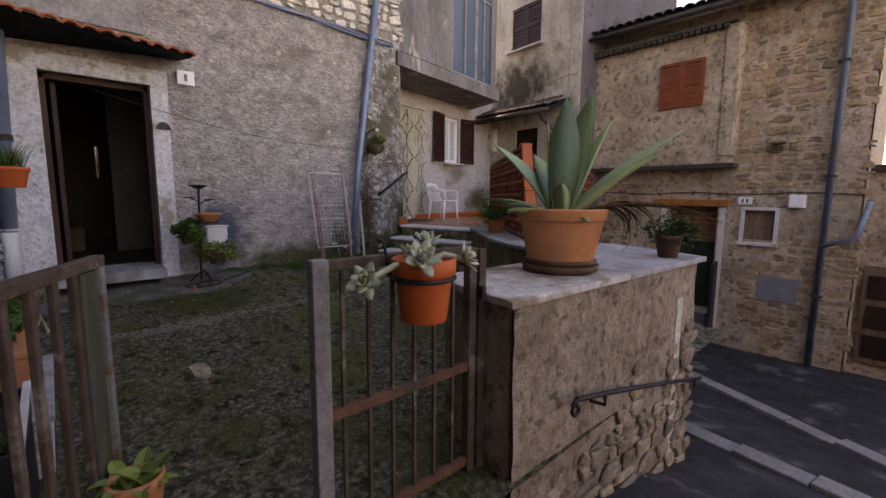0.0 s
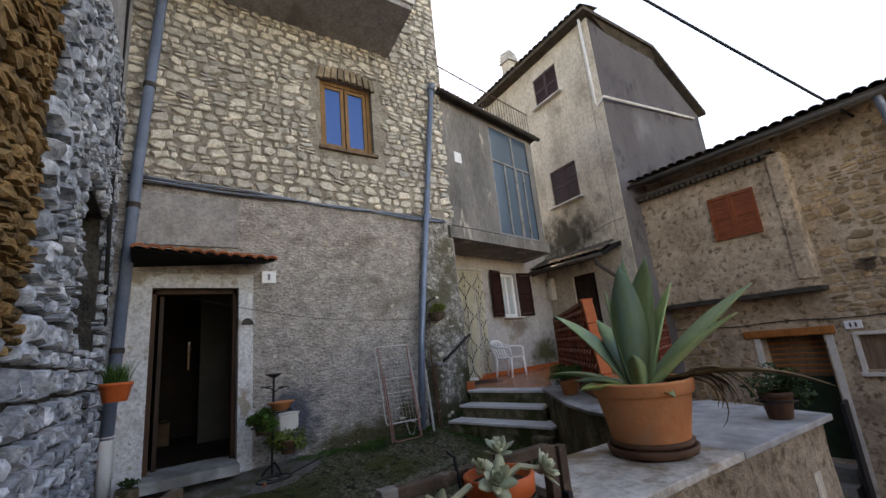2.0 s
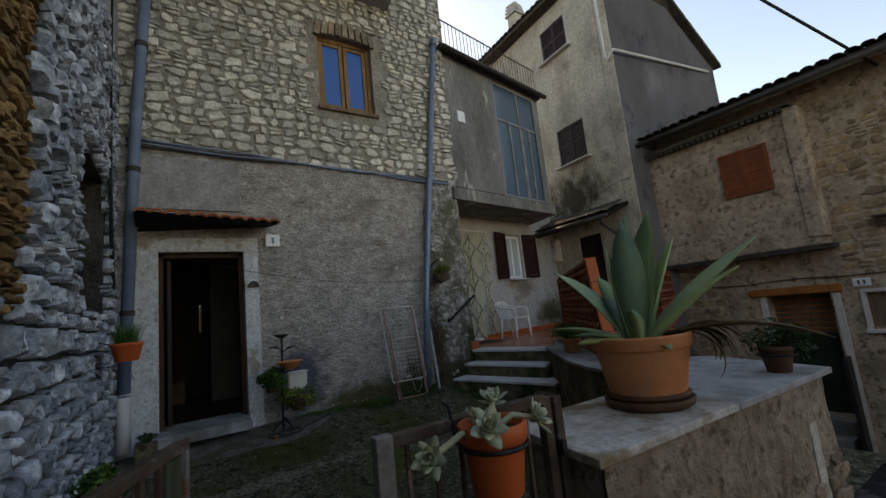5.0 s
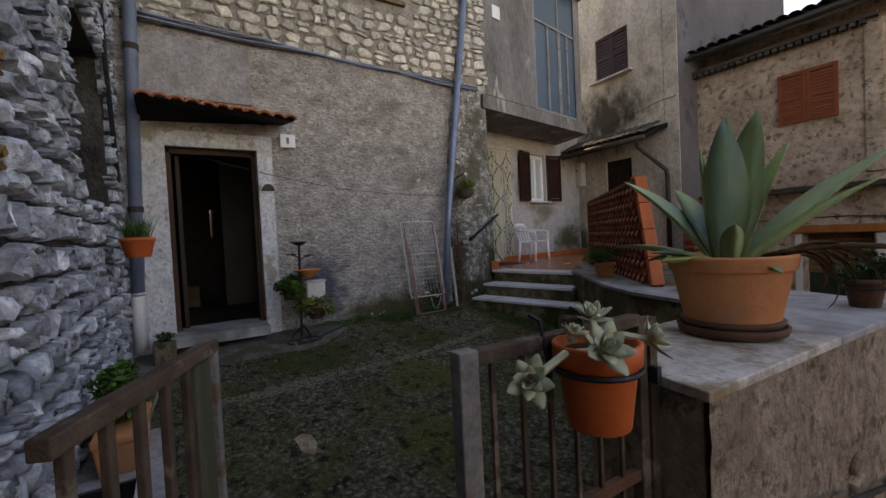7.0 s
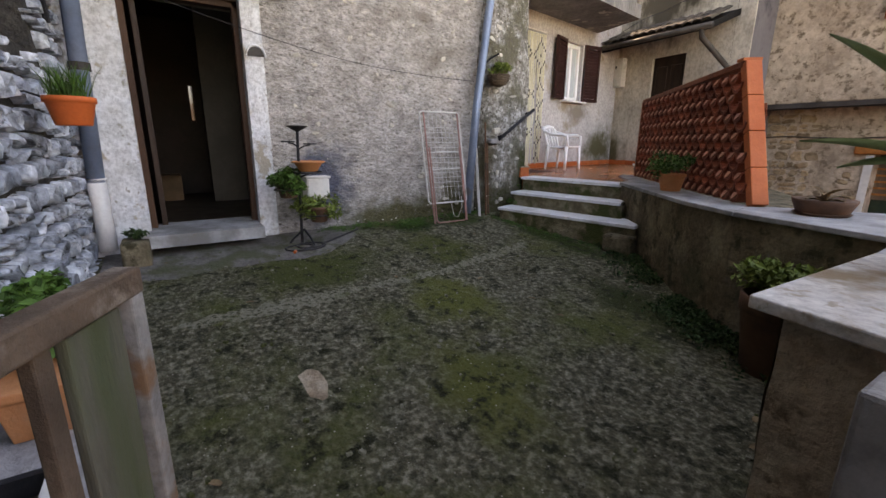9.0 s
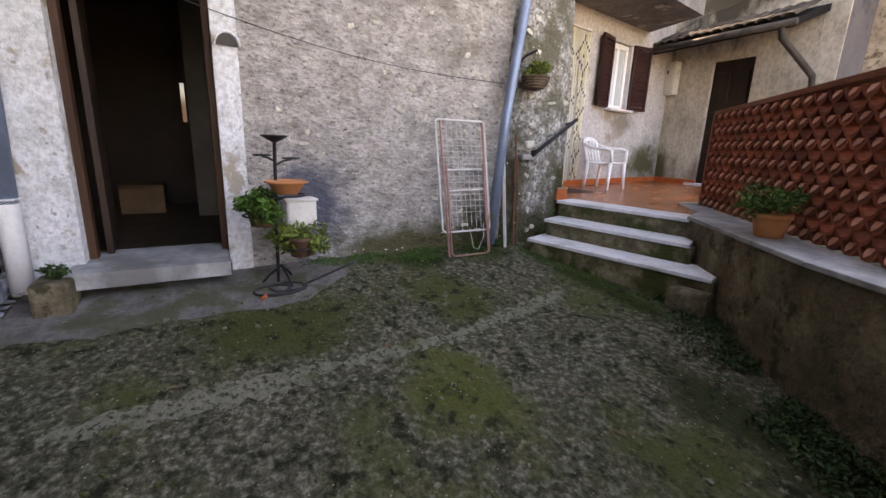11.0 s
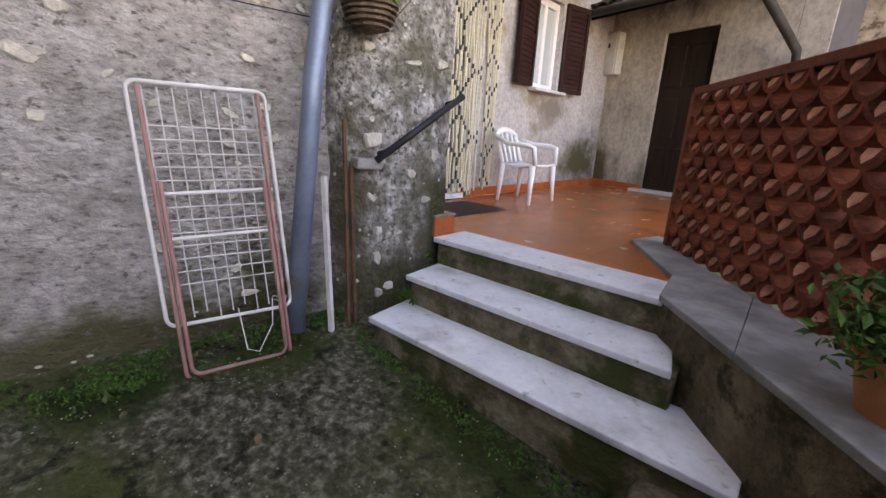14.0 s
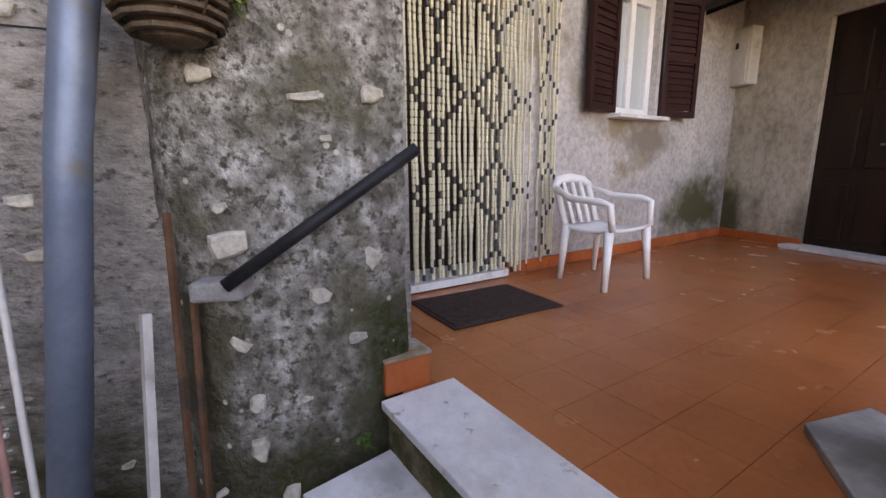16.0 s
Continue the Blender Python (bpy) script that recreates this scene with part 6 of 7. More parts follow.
LL = (lb - la).length
g2 = thing("garden_gate", (-1.8, -0.2, 0), "weathered grey brown gate leaf folded to the wall", "gate", "gate leaves")
at_l = lambda s, z: (*(la + ld * s), z)
part("top_rail", box(bmesh.new(), at_l(LL / 2, 0.98), (LL, 0.045, 0.045), LA), RUST, g2, bevel=0.005)
part("bottom_rail", box(bmesh.new(), at_l(LL / 2, 0.06), (LL, 0.04, 0.04), LA), RUST, g2, bevel=0.005)
for k in range(5):
    part("stave", box(bmesh.new(), at_l(0.06 + 0.125 * k, 0.51), (0.03, 0.022, 0.92), LA), RUST, g2, bevel=0.004)
part("board", box(bmesh.new(), at_l(LL - 0.11, 0.5), (0.12, 0.018, 0.9), LA), OLD_BOARD, g2, "weathered mossy wooden board", 0.004)
part("end_stile", box(bmesh.new(), at_l(LL - 0.018, 0.49), (0.035, 0.04, 1.0), LA), GATE_GREY, g2, "bare grey steel edge", 0.004)


# ---- plants and pots ----
bm = blade(bmesh.new(), (0, 0, 0), 0, 0, 1.0, 0.62, -0.6, 0.07, 4, 0.25, 0.7)
ROSETTE_LEAF = mesh_of("leaf", bm, SUCCULENT)
for f in ROSETTE_LEAF.polygons:
    f.use_smooth = True


def rosette(c, r, tilt, parent, n=19):
    """A rosette of fleshy leaves round a small heart."""
    t = Matrix.Translation(c) @ pose(0, 0, 0, tilt[0], tilt[1], 0)
    bm = lathe(bmesh.new(), [(0.004, -0.02), (0.014, -0.01), (0.012, 0.012), (0.004, 0.02)], (0, 0, 0), 8)
    bmesh.ops.transform(bm, matrix=t, verts=bm.verts)
    ro = part("rosette", bm, SUCCULENT, parent)
    for k in range(n):
        f = k / n
        ob = new("leaf", ROSETTE_LEAF)
        ob.parent = ro
        ob.matrix_basis = t @ pose(0, 0, 0.01 * f, 0, 0, k * 137.5) @ pose(0, 0, 0, 0, -(4 + 74 * f), 0) @ Matrix.Diagonal((*(r * (1.05 - 0.68 * f),) * 3, 1))
    return ro


AC = (-1.77, 2.31, 0.79)
ag = thing("agave_pot", AC, "large terracotta pot with a spiky agave", "potted plant")
part("saucer", lathe(bmesh.new(), [(0.2, 0), (0.225, 0.012), (0.235, 0.045), (0.22, 0.05), (0.2, 0.03), (0.01, 0.03)], AC), POT_DARK, ag, "dark brown saucer", smooth=True)
part("saucer", lathe(bmesh.new(), [(0.19, 0.045), (0.21, 0.05), (0.22, 0.075), (0.2, 0.08), (0.01, 0.07)], AC), POT_DARK, ag, smooth=True)
part("pot", lathe(bmesh.new(), [(0.195, 0.07), (0.2, 0.075), (0.245, 0.3), (0.25, 0.31), (0.262, 0.315), (0.272, 0.375), (0.262, 0.385), (0.24, 0.38), (0.235, 0.33), (0.01, 0.32)], AC, 40), POT, ag, bevel=0.003, smooth=True)
part("soil", lathe(bmesh.new(), [(0.01, 0.34), (0.2, 0.335), (0.236, 0.33), (0.236, 0.325), (0.01, 0.32)], AC), SOIL, ag)
top = (AC[0], AC[1], AC[2] + 0.34)
LV = [(120, 86, 0.74, 0.2, 0.0), (78, 76, 0.8, 0.23, 0.0), (52, 70, 0.64, 0.17, 0.1), (48, 40, 0.86, 0.22, 0.05), (182, 52, 0.7, 0.17, 0.3), (190, 78, 0.6, 0.12, -0.2), (196, 24, 0.52, 0.1, 0.45),
      (252, 16, 0.36, 0.14, 0.3), (108, 84, 0.78, 0.1, 0.0), (112, 58, 0.6, 0.17, 0.2), (150, 54, 0.58, 0.15, 0.25), (20, 44, 0.62, 0.15, 0.25), (300, 58, 0.3, 0.1, 0.5), (330, 20, 0.28, 0.09, 0.8), (232, 30, 0.34, 0.1, 0.6), (176, 20, 0.42, 0.1, 0.7)]
for i, (az, lift, ln, wd, dr_) in enumerate(LV):
    a = radians(az)
    part("leaf", blade(bmesh.new(), (top[0] + 0.04 * math.cos(a), top[1] + 0.04 * math.sin(a), top[2] - 0.02), az, lift, ln, wd, dr_, 0.022, 10, 0.42), AGAVE_EDGE if i == 7 else AGAVE, ag, smooth=True)
part("long_leaf", blade(bmesh.new(), (top[0] + 0.12, top[1] + 0.05, top[2] + 0.03), 20, 14, 0.72, 0.085, 0.7, 0.012, 9, 0.4), DRYLEAF, ag, "half withered long leaf", smooth=True)
rng = random.Random(8)
for k in range(11):
    az = rng.choice((10, 20, 28, 36, 44, 15, 240, 30, 25))
    az += rng.uniform(-12, 12)
    r = 0.2
    b = (top[0] + r * math.cos(radians(az)), top[1] + r * math.sin(radians(az)), top[2] + 0.03)
    part("withered_leaf", blade(bmesh.new(), b, az, rng.uniform(10, 45), rng.uniform(0.24, 0.45), rng.uniform(0.035, 0.07), rng.uniform(2.0, 2.8), 0.006, 9, 0.25), DRYLEAF, ag, "brown withered leaf", smooth=True)

p2 = thing("potted_shrub", (-1.52, 3.52, 0.785), "dark pot with a fine-leaved shrub on the slab", "potted plant")
part("pot", lathe(bmesh.new(), pot_profile(0.1, 0.17), (-1.56, 3.5, 0.785)), POT_DARK, p2, smooth=True)
part("plant", foliage(bmesh.new(), (-1.54, 3.52, 1.0), (0.2, 0.2, 0.17), 700, 0.02, random.Random(2), -0.6), LEAF_DARK, p2)
part("holder", tube(bmesh.new(), [(-1.56 + 0.115 * math.cos(i * 0.5236), 3.5 + 0.115 * math.sin(i * 0.5236), 0.9) for i in range(12)], 0.008, 5, closed=True), IRON, p2)

GC = (-1.55, 1.02, 0.775)
gp = thing("hanging_pot", GC, "orange pot of pale succulents hung on the gate", "potted plant")
part("pot", lathe(bmesh.new(), [(0.085, 0), (0.088, 0.005), (0.108, 0.17), (0.112, 0.175), (0.12, 0.18), (0.124, 0.235), (0.116, 0.24), (0.108, 0.235), (0.1, 0.2), (0.01, 0.2)], GC), POT_RED, gp, smooth=True)
part("soil", lathe(bmesh.new(), [(0.01, 0.212), (0.104, 0.207), (0.104, 0.202), (0.01, 0.2)], GC), SOIL, gp)
ring = [(GC[0] + 0.118 * math.cos(i * 0.3307), GC[1] + 0.118 * math.sin(i * 0.3307), GC[2] + 0.165) for i in range(19)]
part("ring_holder", tube(bmesh.new(), ring, 0.008, 6, closed=True), IRON, gp, "black ring holder")
for dy in (-0.09, 0.09):
    part("holder_arm", tube(bmesh.new(), [(GC[0] + 0.03, GC[1] + dy * 1.25, GC[2] + 0.165), (GC[0] - 0.1, GC[1] + dy, GC[2] + 0.165), (GC[0] - 0.13, GC[1] + dy, GC[2] + 0.29), (GC[0] - 0.17, GC[1] + dy, GC[2] + 0.3)], 0.007, 6), IRON, gp)
RS = [((0.1, -0.1, 0.25), 0.08, (15, 50)), ((-0.07, 0.07, 0.28), 0.075, (10, 10)), ((0.07, 0.14, 0.23), 0.075, (-30, 50)), ((0.0, -0.26, 0.18), 0.072, (35, 55)), ((-0.05, -0.04, 0.25), 0.055, (-20, 0))]
for (dx, dy, dz), r, tl in RS:
    c = (GC[0] + dx, GC[1] + dy, GC[2] + dz)
    rosette(c, r, tl, gp)
    part("stem", tube(bmesh.new(), [(GC[0], GC[1], GC[2] + 0.21), ((GC[0] + c[0]) / 2, (GC[1] + c[1]) / 2, (GC[2] + 0.23 + c[2]) / 2 + 0.02), c], 0.011, 6), SUCC_TIP, gp)

# parapet pots
p3 = thing("flower_pot", (-3.89, 4.19, 0.775), "terracotta flower pot with green herbs on the parapet", "potted plant")
part("pot", lathe(bmesh.new(), pot_profile(0.12, 0.16), (-3.89, 4.19, 0.775)), POT, p3, smooth=True)
part("plant", foliage(bmesh.new(), (-3.89, 4.19, 0.99), (0.23, 0.2, 0.15), 800, 0.022, random.Random(4)), LEAF, p3)
p4 = thing("bowl_planter", (-2.6, 3.66, 0.775), "brown bowl of withered leaves on the parapet", "potted plant")
part("bowl", lathe(bmesh.new(), [(0.11, 0), (0.13, 0.01), (0.16, 0.08), (0.165, 0.1), (0.15, 0.1), (0.01, 0.08)], (-2.6, 3.66, 0.775)), POT_DARK, p4, smooth=True)
part("saucer", lathe(bmesh.new(), [(0.13, 0), (0.15, 0.015), (0.14, 0.018), (0.01, 0.01)], (-2.6, 3.66, 0.775)), POT_DARK, p4)
bm = bmesh.new()
for k in range(16):
    blade(bm, (-2.6, 3.66, 0.86), k * 47, 20 + 15 * (k % 4), 0.16, 0.035, 1.3, 0.004, 5)
part("withered_leaves", bm, DRYLEAF, p4)
p5 = thing("corner_pot", (-2.52, 3.0, 0.0), "dark brown pot with a leafy green plant", "potted plant")
gz = yard_z(-2.52, 2.98)
part("pot", lathe(bmesh.new(), pot_profile(0.19, 0.46), (-2.5, 2.98, gz)), POT_DARK, p5, smooth=True)
part("plant", foliage(bmesh.new(), (-2.5, 2.97, gz + 0.52), (0.26, 0.24, 0.15), 1100, 0.028, random.Random(6)), LEAF_YELLOW, p5)

# pots along the left wall
p6 = thing("wall_pot", (-4.8, -0.2, 1.3), "orange pot of grass hung on the rubble wall", "potted plant")
part("pot", lathe(bmesh.new(), pot_profile(0.118, 0.15), (-4.8, -0.2, 1.28)), POT_RED, p6, smooth=True)
part("grass", grass(bmesh.new(), (-4.8, -0.2, 1.4), 0.085, 170, 0.2, random.Random(7), 0.55), LEAF, p6)
part("hook", tube(bmesh.new(), [(-4.8, -0.3, 1.42), (-4.8, -0.38, 1.45), (-4.8, -0.46, 1.43)], 0.006, 5), IRON, p6)
blk = thing("concrete_block", (-3.45, -0.25, 0), "whitewashed concrete block by the wall", "block")
part("block", span(bmesh.new(), -3.95, -2.95, -0.44, -0.08, -0.1, 0.19), WHITEWASH, blk, bevel=0.02)
part("lip", span(bmesh.new(), -3.97, -2.93, -0.44, -0.06, 0.19, 0.22), CEMENT, blk, bevel=0.008)
p7 = thing("planter_box", (-3.63, -0.24, 0.22), "terracotta planter of green herbs on the block", "planter")
bm = bmesh.new()
vs = []
for z, s in ((0.22, 0.86), (0.38, 1.0), (0.39, 1.05), (0.42, 1.05)):
    vs.append([bm.verts.new((-3.63 + x * s, -0.25 + y * s, z)) for x, y in ((-0.24, -0.11), (0.24, -0.11), (0.24, 0.11), (-0.24, 0.11))])
for r0, r1 in zip(vs, vs[1:]):
    for k in range(4):
        bm.faces.new((r0[k], r0[(k + 1) % 4], r1[(k + 1) % 4], r1[k]))
bm.faces.new(vs[0][::-1])
bm.faces.new(vs[-1])
part("box", bm, POT, p7, bevel=0.006)
part("herb_clump", foliage(bmesh.new(), (-3.63, -0.25, 0.56), (0.27, 0.15, 0.18), 1300, 0.026, random.Random(9)), LEAF, p7)
part("stalk", tube(bmesh.new(), [(-3.45, -0.14, 0.44), (-3.37, -0.08, 0.6), (-3.41, -0.06, 0.5)], 0.008, 5), SUCC_TIP, p7)
p8 = thing("seed_tray", (-2.9, -0.28, 0.0), "black tray of small succulents with a white rim", "planter")
bm = bmesh.new()
for y in (-0.43, -0.15):
    span(bm, -3.02, -2.34, y - 0.012, y + 0.012, -0.08, 0.35)
for x in (-3.02, -2.34):
    span(bm, x - 0.012, x + 0.012, -0.43, -0.15, -0.08, 0.35)
span(bm, -3.02, -2.34, -0.43, -0.15, -0.08, 0.0)
part("tray", bm, IRON, p8)
for y in (-0.435, -0.145):
    part("rim", span(bmesh.new(), -3.04, -2.32, y - 0.014, y + 0.014, 0.352, 0.375), OFFWHITE, p8, bevel=0.004)
part("soil", span(bmesh.new(), -3.005, -2.355, -0.415, -0.165, 0.2, 0.29), SOIL, p8)
part("plant", foliage(bmesh.new(), (-2.68, -0.29, 0.3), (0.3, 0.12, 0.06), 420, 0.024, random.Random(10)), LEAF, p8)
p9 = thing("potted_lily", (-2.27, 0.16, 0), "broad-leaved plant in a terracotta pot", "potted plant")
gz = yard_z(-2.6, 0.1)
part("pot", lathe(bmesh.new(), pot_profile(0.1, 0.24), (-2.27, 0.16, gz)), POT, p9, smooth=True)
bm = bmesh.new()
for k in range(26):
    blade(bm, (-2.27 + 0.05 * math.cos(k), 0.16 + 0.05 * math.sin(k), gz + 0.2), k * 137.5, 20 + (k * 17) % 40, 0.11 + 0.05 * ((k * 7) % 5) / 5, 0.06, 1.0, 0.003, 6)
part("leaves", bm, LEAF_YELLOW, p9)
tr = thing("stone_trough", (-5.95, -0.12, 0.2), "small mossy stone trough beside the pipe", "trough")
part("trough", span(bmesh.new(), -6.05, -5.78, -0.2, 0.0, 0.15, 0.4), PARAPET, tr, bevel=0.02)
part("plant", foliage(bmesh.new(), (-5.92, -0.1, 0.44), (0.12, 0.1, 0.06), 200, 0.02, random.Random(11)), LEAF_DARK, tr)

# plant stand by the door
X, Y = -5.86, 1.27
gz = yard_z(X, Y)
ps = thing("plant_stand", (X, Y, gz), "black iron plant stand holding pots and succulents", "plant stand")
part("pole", tube(bmesh.new(), [(X, Y - 0.03, gz), (X, Y, 1.32)], 0.014, 6), IRON, ps)
part("finial", lathe(bmesh.new(), [(0.01, 0), (0.05, 0.02), (0.1, 0.05), (0.095, 0.055), (0.01, 0.03)], (X, Y, 1.29), 12), IRON, ps)
for k in range(3):
    t = radians(120 * k + 20)
    part("foot", tube(bmesh.new(), [(X, Y, gz + 0.14), (X + 0.1 * math.cos(t), Y + 0.1 * math.sin(t), gz + 0.06), (X + 0.15 * math.cos(t), Y + 0.15 * math.sin(t), gz)], 0.01, 6), IRON, ps)
for c, r in (((X, Y - 0.12, 0.76), 0.13), ((X + 0.02, Y + 0.14, 0.5), 0.13), ((X + 0.12, Y + 0.05, 0.92), 0.13), ((X, Y - 0.09, 1.2), 0.06), ((X, Y + 0.11, 1.18), 0.06)):
    part("ring_holder", tube(bmesh.new(), [(c[0] + r * math.cos(i * 0.5236), c[1] + r * math.sin(i * 0.5236), c[2]) for i in range(12)], 0.007, 5, closed=True), IRON, ps)
    part("arm", tube(bmesh.new(), [(X, Y, c[2] - 0.05), (c[0], c[1] * 0.5 + Y * 0.5, c[2] - 0.02), (c[0], c[1], c[2] - 0.01)], 0.008, 5), IRON, ps)
bowl = thing("orange_bowl", (X + 0.12, Y + 0.05, 0.92), "orange plant bowl on the stand", "pot")
part("bowl", lathe(bmesh.new(), [(0.07, 0), (0.08, 0.005), (0.125, 0.075), (0.15, 0.09), (0.14, 0.09), (0.01, 0.07)], (X + 0.12, Y + 0.05, 0.93)), POT, bowl, smooth=True)
part("rim", tube(bmesh.new(), [(X + 0.12 + 0.147 * math.cos(i * 0.3), Y + 0.05 + 0.147 * math.sin(i * 0.3), 1.018) for i in range(21)], 0.008, 5, closed=True), POT, bowl)
for nm, c, sz, n, mt, lb_ in (("leafy_succulent", (X + 0.03, Y - 0.12, 0.82), (0.2, 0.22, 0.15), 900, LEAF, "bright green bushy succulent in a dark pot"), ("trailing_succulent", (X + 0.05, Y + 0.15, 0.57), (0.19, 0.24, 0.18), 800, LEAF_YELLOW, "pale trailing succulent in a hanging pot")):
    q = thing(nm, c, lb_, "potted plant")
    part("pot", lathe(bmesh.new(), pot_profile(0.11, 0.15), (c[0] - 0.03, c[1], c[2] - 0.14)), POT_DARK, q, smooth=True)
    part("plant", foliage(bmesh.new(), c, sz, n, 0.03, random.Random(n)), mt, q)
tub = thing("white_tub", (-5.98, 1.45, 0.62), "worn white plastic tub behind the plants", "tub")
part("tub", box(bmesh.new(), (-5.99, 1.45, 0.74), (0.14, 0.24, 0.22), 6), OFFWHITE, tub, bevel=0.02)
part("rim", box(bmesh.new(), (-5.99, 1.45, 0.855), (0.16, 0.26, 0.02), 6), OFFWHITE, tub, bevel=0.006)
hz = thing("garden_hose", (-5.7, 1.2, 0.2), "black garden hose coiled on the ground", "hose")
pts = []
for i in range(40):
    t = i * 0.33
    x, y = -5.72 + 0.09 * math.cos(t) + 0.03 * math.sin(t * 0.3), 1.12 + 0.006 * i + 0.16 * math.sin(t)
    pts.append((x, y, yard_z(x, y) + 0.012 + 0.002 * (i % 5)))
for i in range(8):
    x, y = -5.72 - 0.045 * i, 1.4 + 0.07 * i
    pts.append((x, y, yard_z(x, y) + 0.015))
part("hose", tube(bmesh.new(), pts, 0.011, 6), HOSE, hz, smooth=True)
part("nozzle", tube(bmesh.new(), [pts[0], (pts[0][0] + 0.08, pts[0][1] - 0.03, pts[0][2] + 0.01)], 0.014, 6), POT_RED, hz)

# hanging basket
hb2 = thing("hanging_basket", (-5.98, 3.77, 1.99), "wicker basket of trailing plants on a bracket", "hanging basket")
part("bracket", tube(bmesh.new(), [(-6.2, 3.66, 2.1), (-6.06, 3.7, 2.2), (-5.98, 3.77, 2.25)], 0.011, 6), IRON, hb2)
part("basket", lathe(bmesh.new(), [(0.02, -0.13), (0.07, -0.115), (0.11, -0.06), (0.128, 0.0), (0.12, 0.0), (0.01, -0.02)], (-5.98, 3.77, 2.0), 16), WICKER, hb2)
for k in range(5):
    zz = -0.1 + 0.024 * k
    r = 0.09 + 0.045 * (k / 4) ** 0.6
    part("weave", tube(bmesh.new(), [(-5.98 + (r + 0.004 * (i % 2)) * math.cos(i * 0.2618), 3.77 + (r + 0.004 * (i % 2)) * math.sin(i * 0.2618), 2.0 + zz) for i in range(24)], 0.009, 5, closed=True), WICKER, hb2)
for k in range(3):
    t = radians(120 * k)
    part("cord", tube(bmesh.new(), [(-5.98 + 0.12 * math.cos(t), 3.77 + 0.12 * math.sin(t), 2.0), (-5.98, 3.77, 2.25)], 0.003, 4), WICKER, hb2)
part("plant", foliage(bmesh.new(), (-5.96, 3.8, 2.06), (0.16, 0.19, 0.12), 800, 0.024, random.Random(12)), LEAF_YELLOW, hb2)
part("dry_grass", grass(bmesh.new(), (-5.98, 3.77, 1.93), 0.13, 50, 0.13, random.Random(13), 1.6), WICKER, hb2)

# ---- drying rack, sticks, wall rail ----
rk = thing("drying_rack", (-6.0, 3.0, 0.23), "white folded clothes drying rack leaning on the wall", "drying rack")
RT, RBt = Vector((-6.13, 3.005, 1.55)), Vector((-5.93, 3.055, 0.235))
up = (RT - RBt).normalized()
yv = Vector((0, 1, 0))


def rp(a_, h, o=0.0):
    p = RBt + up * h + yv * a_
    return Vector((p.x + o, p.y, p.z))


H = (RT - RBt).length


def frame_loop(w, h0, h1, o, r, n=5):
    cs = [(-w, h0), (w, h0), (w, h1), (-w, h1)]
    pts = []
    for i, (cx, cy) in enumerate(cs):
        k = 0.04
        t0 = [180, 270, 0, 90][i]
        mx, my = cx - math.copysign(k, cx), cy + (k if cy == h0 else -k)
        for j in range(n):
            t = radians(t0 + 90 * j / (n - 1))
            pts.append(rp(mx + k * math.cos(t), my + k * math.sin(t), o))
    return pts


part("outer_frame", tube(bmesh.new(), frame_loop(0.275, 0.26, H, 0.0, 0.01), 0.0095, 8, closed=True), OFFWHITE, rk, smooth=True)
leg_loop = lambda w, h0, h1, o: [rp(-w, h1, o)] + frame_loop(w, h0, h1, o, 0.01)[:10] + [rp(w, h1, o)]
part("leg_frame", tube(bmesh.new(), leg_loop(0.235, 0.0, 1.32, 0.026), 0.01, 8), RUST_PINK, rk, "faded reddish leg frame", smooth=True)
part("leg_frame", tube(bmesh.new(), leg_loop(0.212, 0.03, 0.92, 0.04), 0.01, 8), RUST_PINK, rk, smooth=True)
for h in (0.66, 0.86):
    part("cross_bar", tube(bmesh.new(), [rp(-0.23, h, 0.02), rp(0.25, h + 0.01, 0.02)], 0.009, 6), OFFWHITE, rk)
for k in range(9):
    a_ = -0.22 + 0.44 * k / 8
    part("wire", tube(bmesh.new(), [rp(a_, 0.27 + 0.02 * (k % 3), 0.01), rp(a_, H - 0.02, 0.01)], 0.003, 4), OFFWHITE, rk)
for k in range(13):
    h = 0.45 + 0.7 * k / 12
    part("wire", tube(bmesh.new(), [rp(-0.25, h, 0.013), rp(0.25, h, 0.013)], 0.003, 4), OFFWHITE, rk)
part("string", tube(bmesh.new(), [rp(0.02, 0.3, 0.02), rp(0.03, 0.1, 0.05), rp(0.08, 0.08, 0.06), rp(0.16, 0.2, 0.05), rp(0.18, 0.33, 0.03)], 0.003, 4), OFFWHITE, rk)
sk = thing("white_stick", (-5.98, 3.51, 0.23), "white wooden stick leaning on the wall", "stick")
part("stick", tube(bmesh.new(), [(-5.98, 3.545, 0.22), (-6.15, 3.58, 1.14)], 0.018, 4), OFFWHITE, sk)
for y, y2, h in ((3.66, 3.68, 1.45), (3.7, 3.72, 1.2)):
    rd = thing("rusty_rod", (-6.0, y, 0.24), "thin rusty rod leaning in the corner", "rod", "rusty rods")
    part("rod", tube(bmesh.new(), [(-6.0, y, 0.22), (-6.1, y2, h)], 0.012, 6), RUST_BROWN, rd)
ra = thing("wall_handrail", (-6.02, 4.1, 1.45), "dark painted handrail fixed to the wall", "handrail")
part("rail", tube(bmesh.new(), [(-5.99, 3.82, 1.24), (-6.0, 4.41, 1.63)], 0.021, 8), IRON, ra, smooth=True)
for y, z in ((3.88, 1.29), (4.36, 1.6)):
    part("bracket", tube(bmesh.new(), [(-5.99, y, z), (-6.12, y, z - 0.02)], 0.013, 6), IRON, ra)

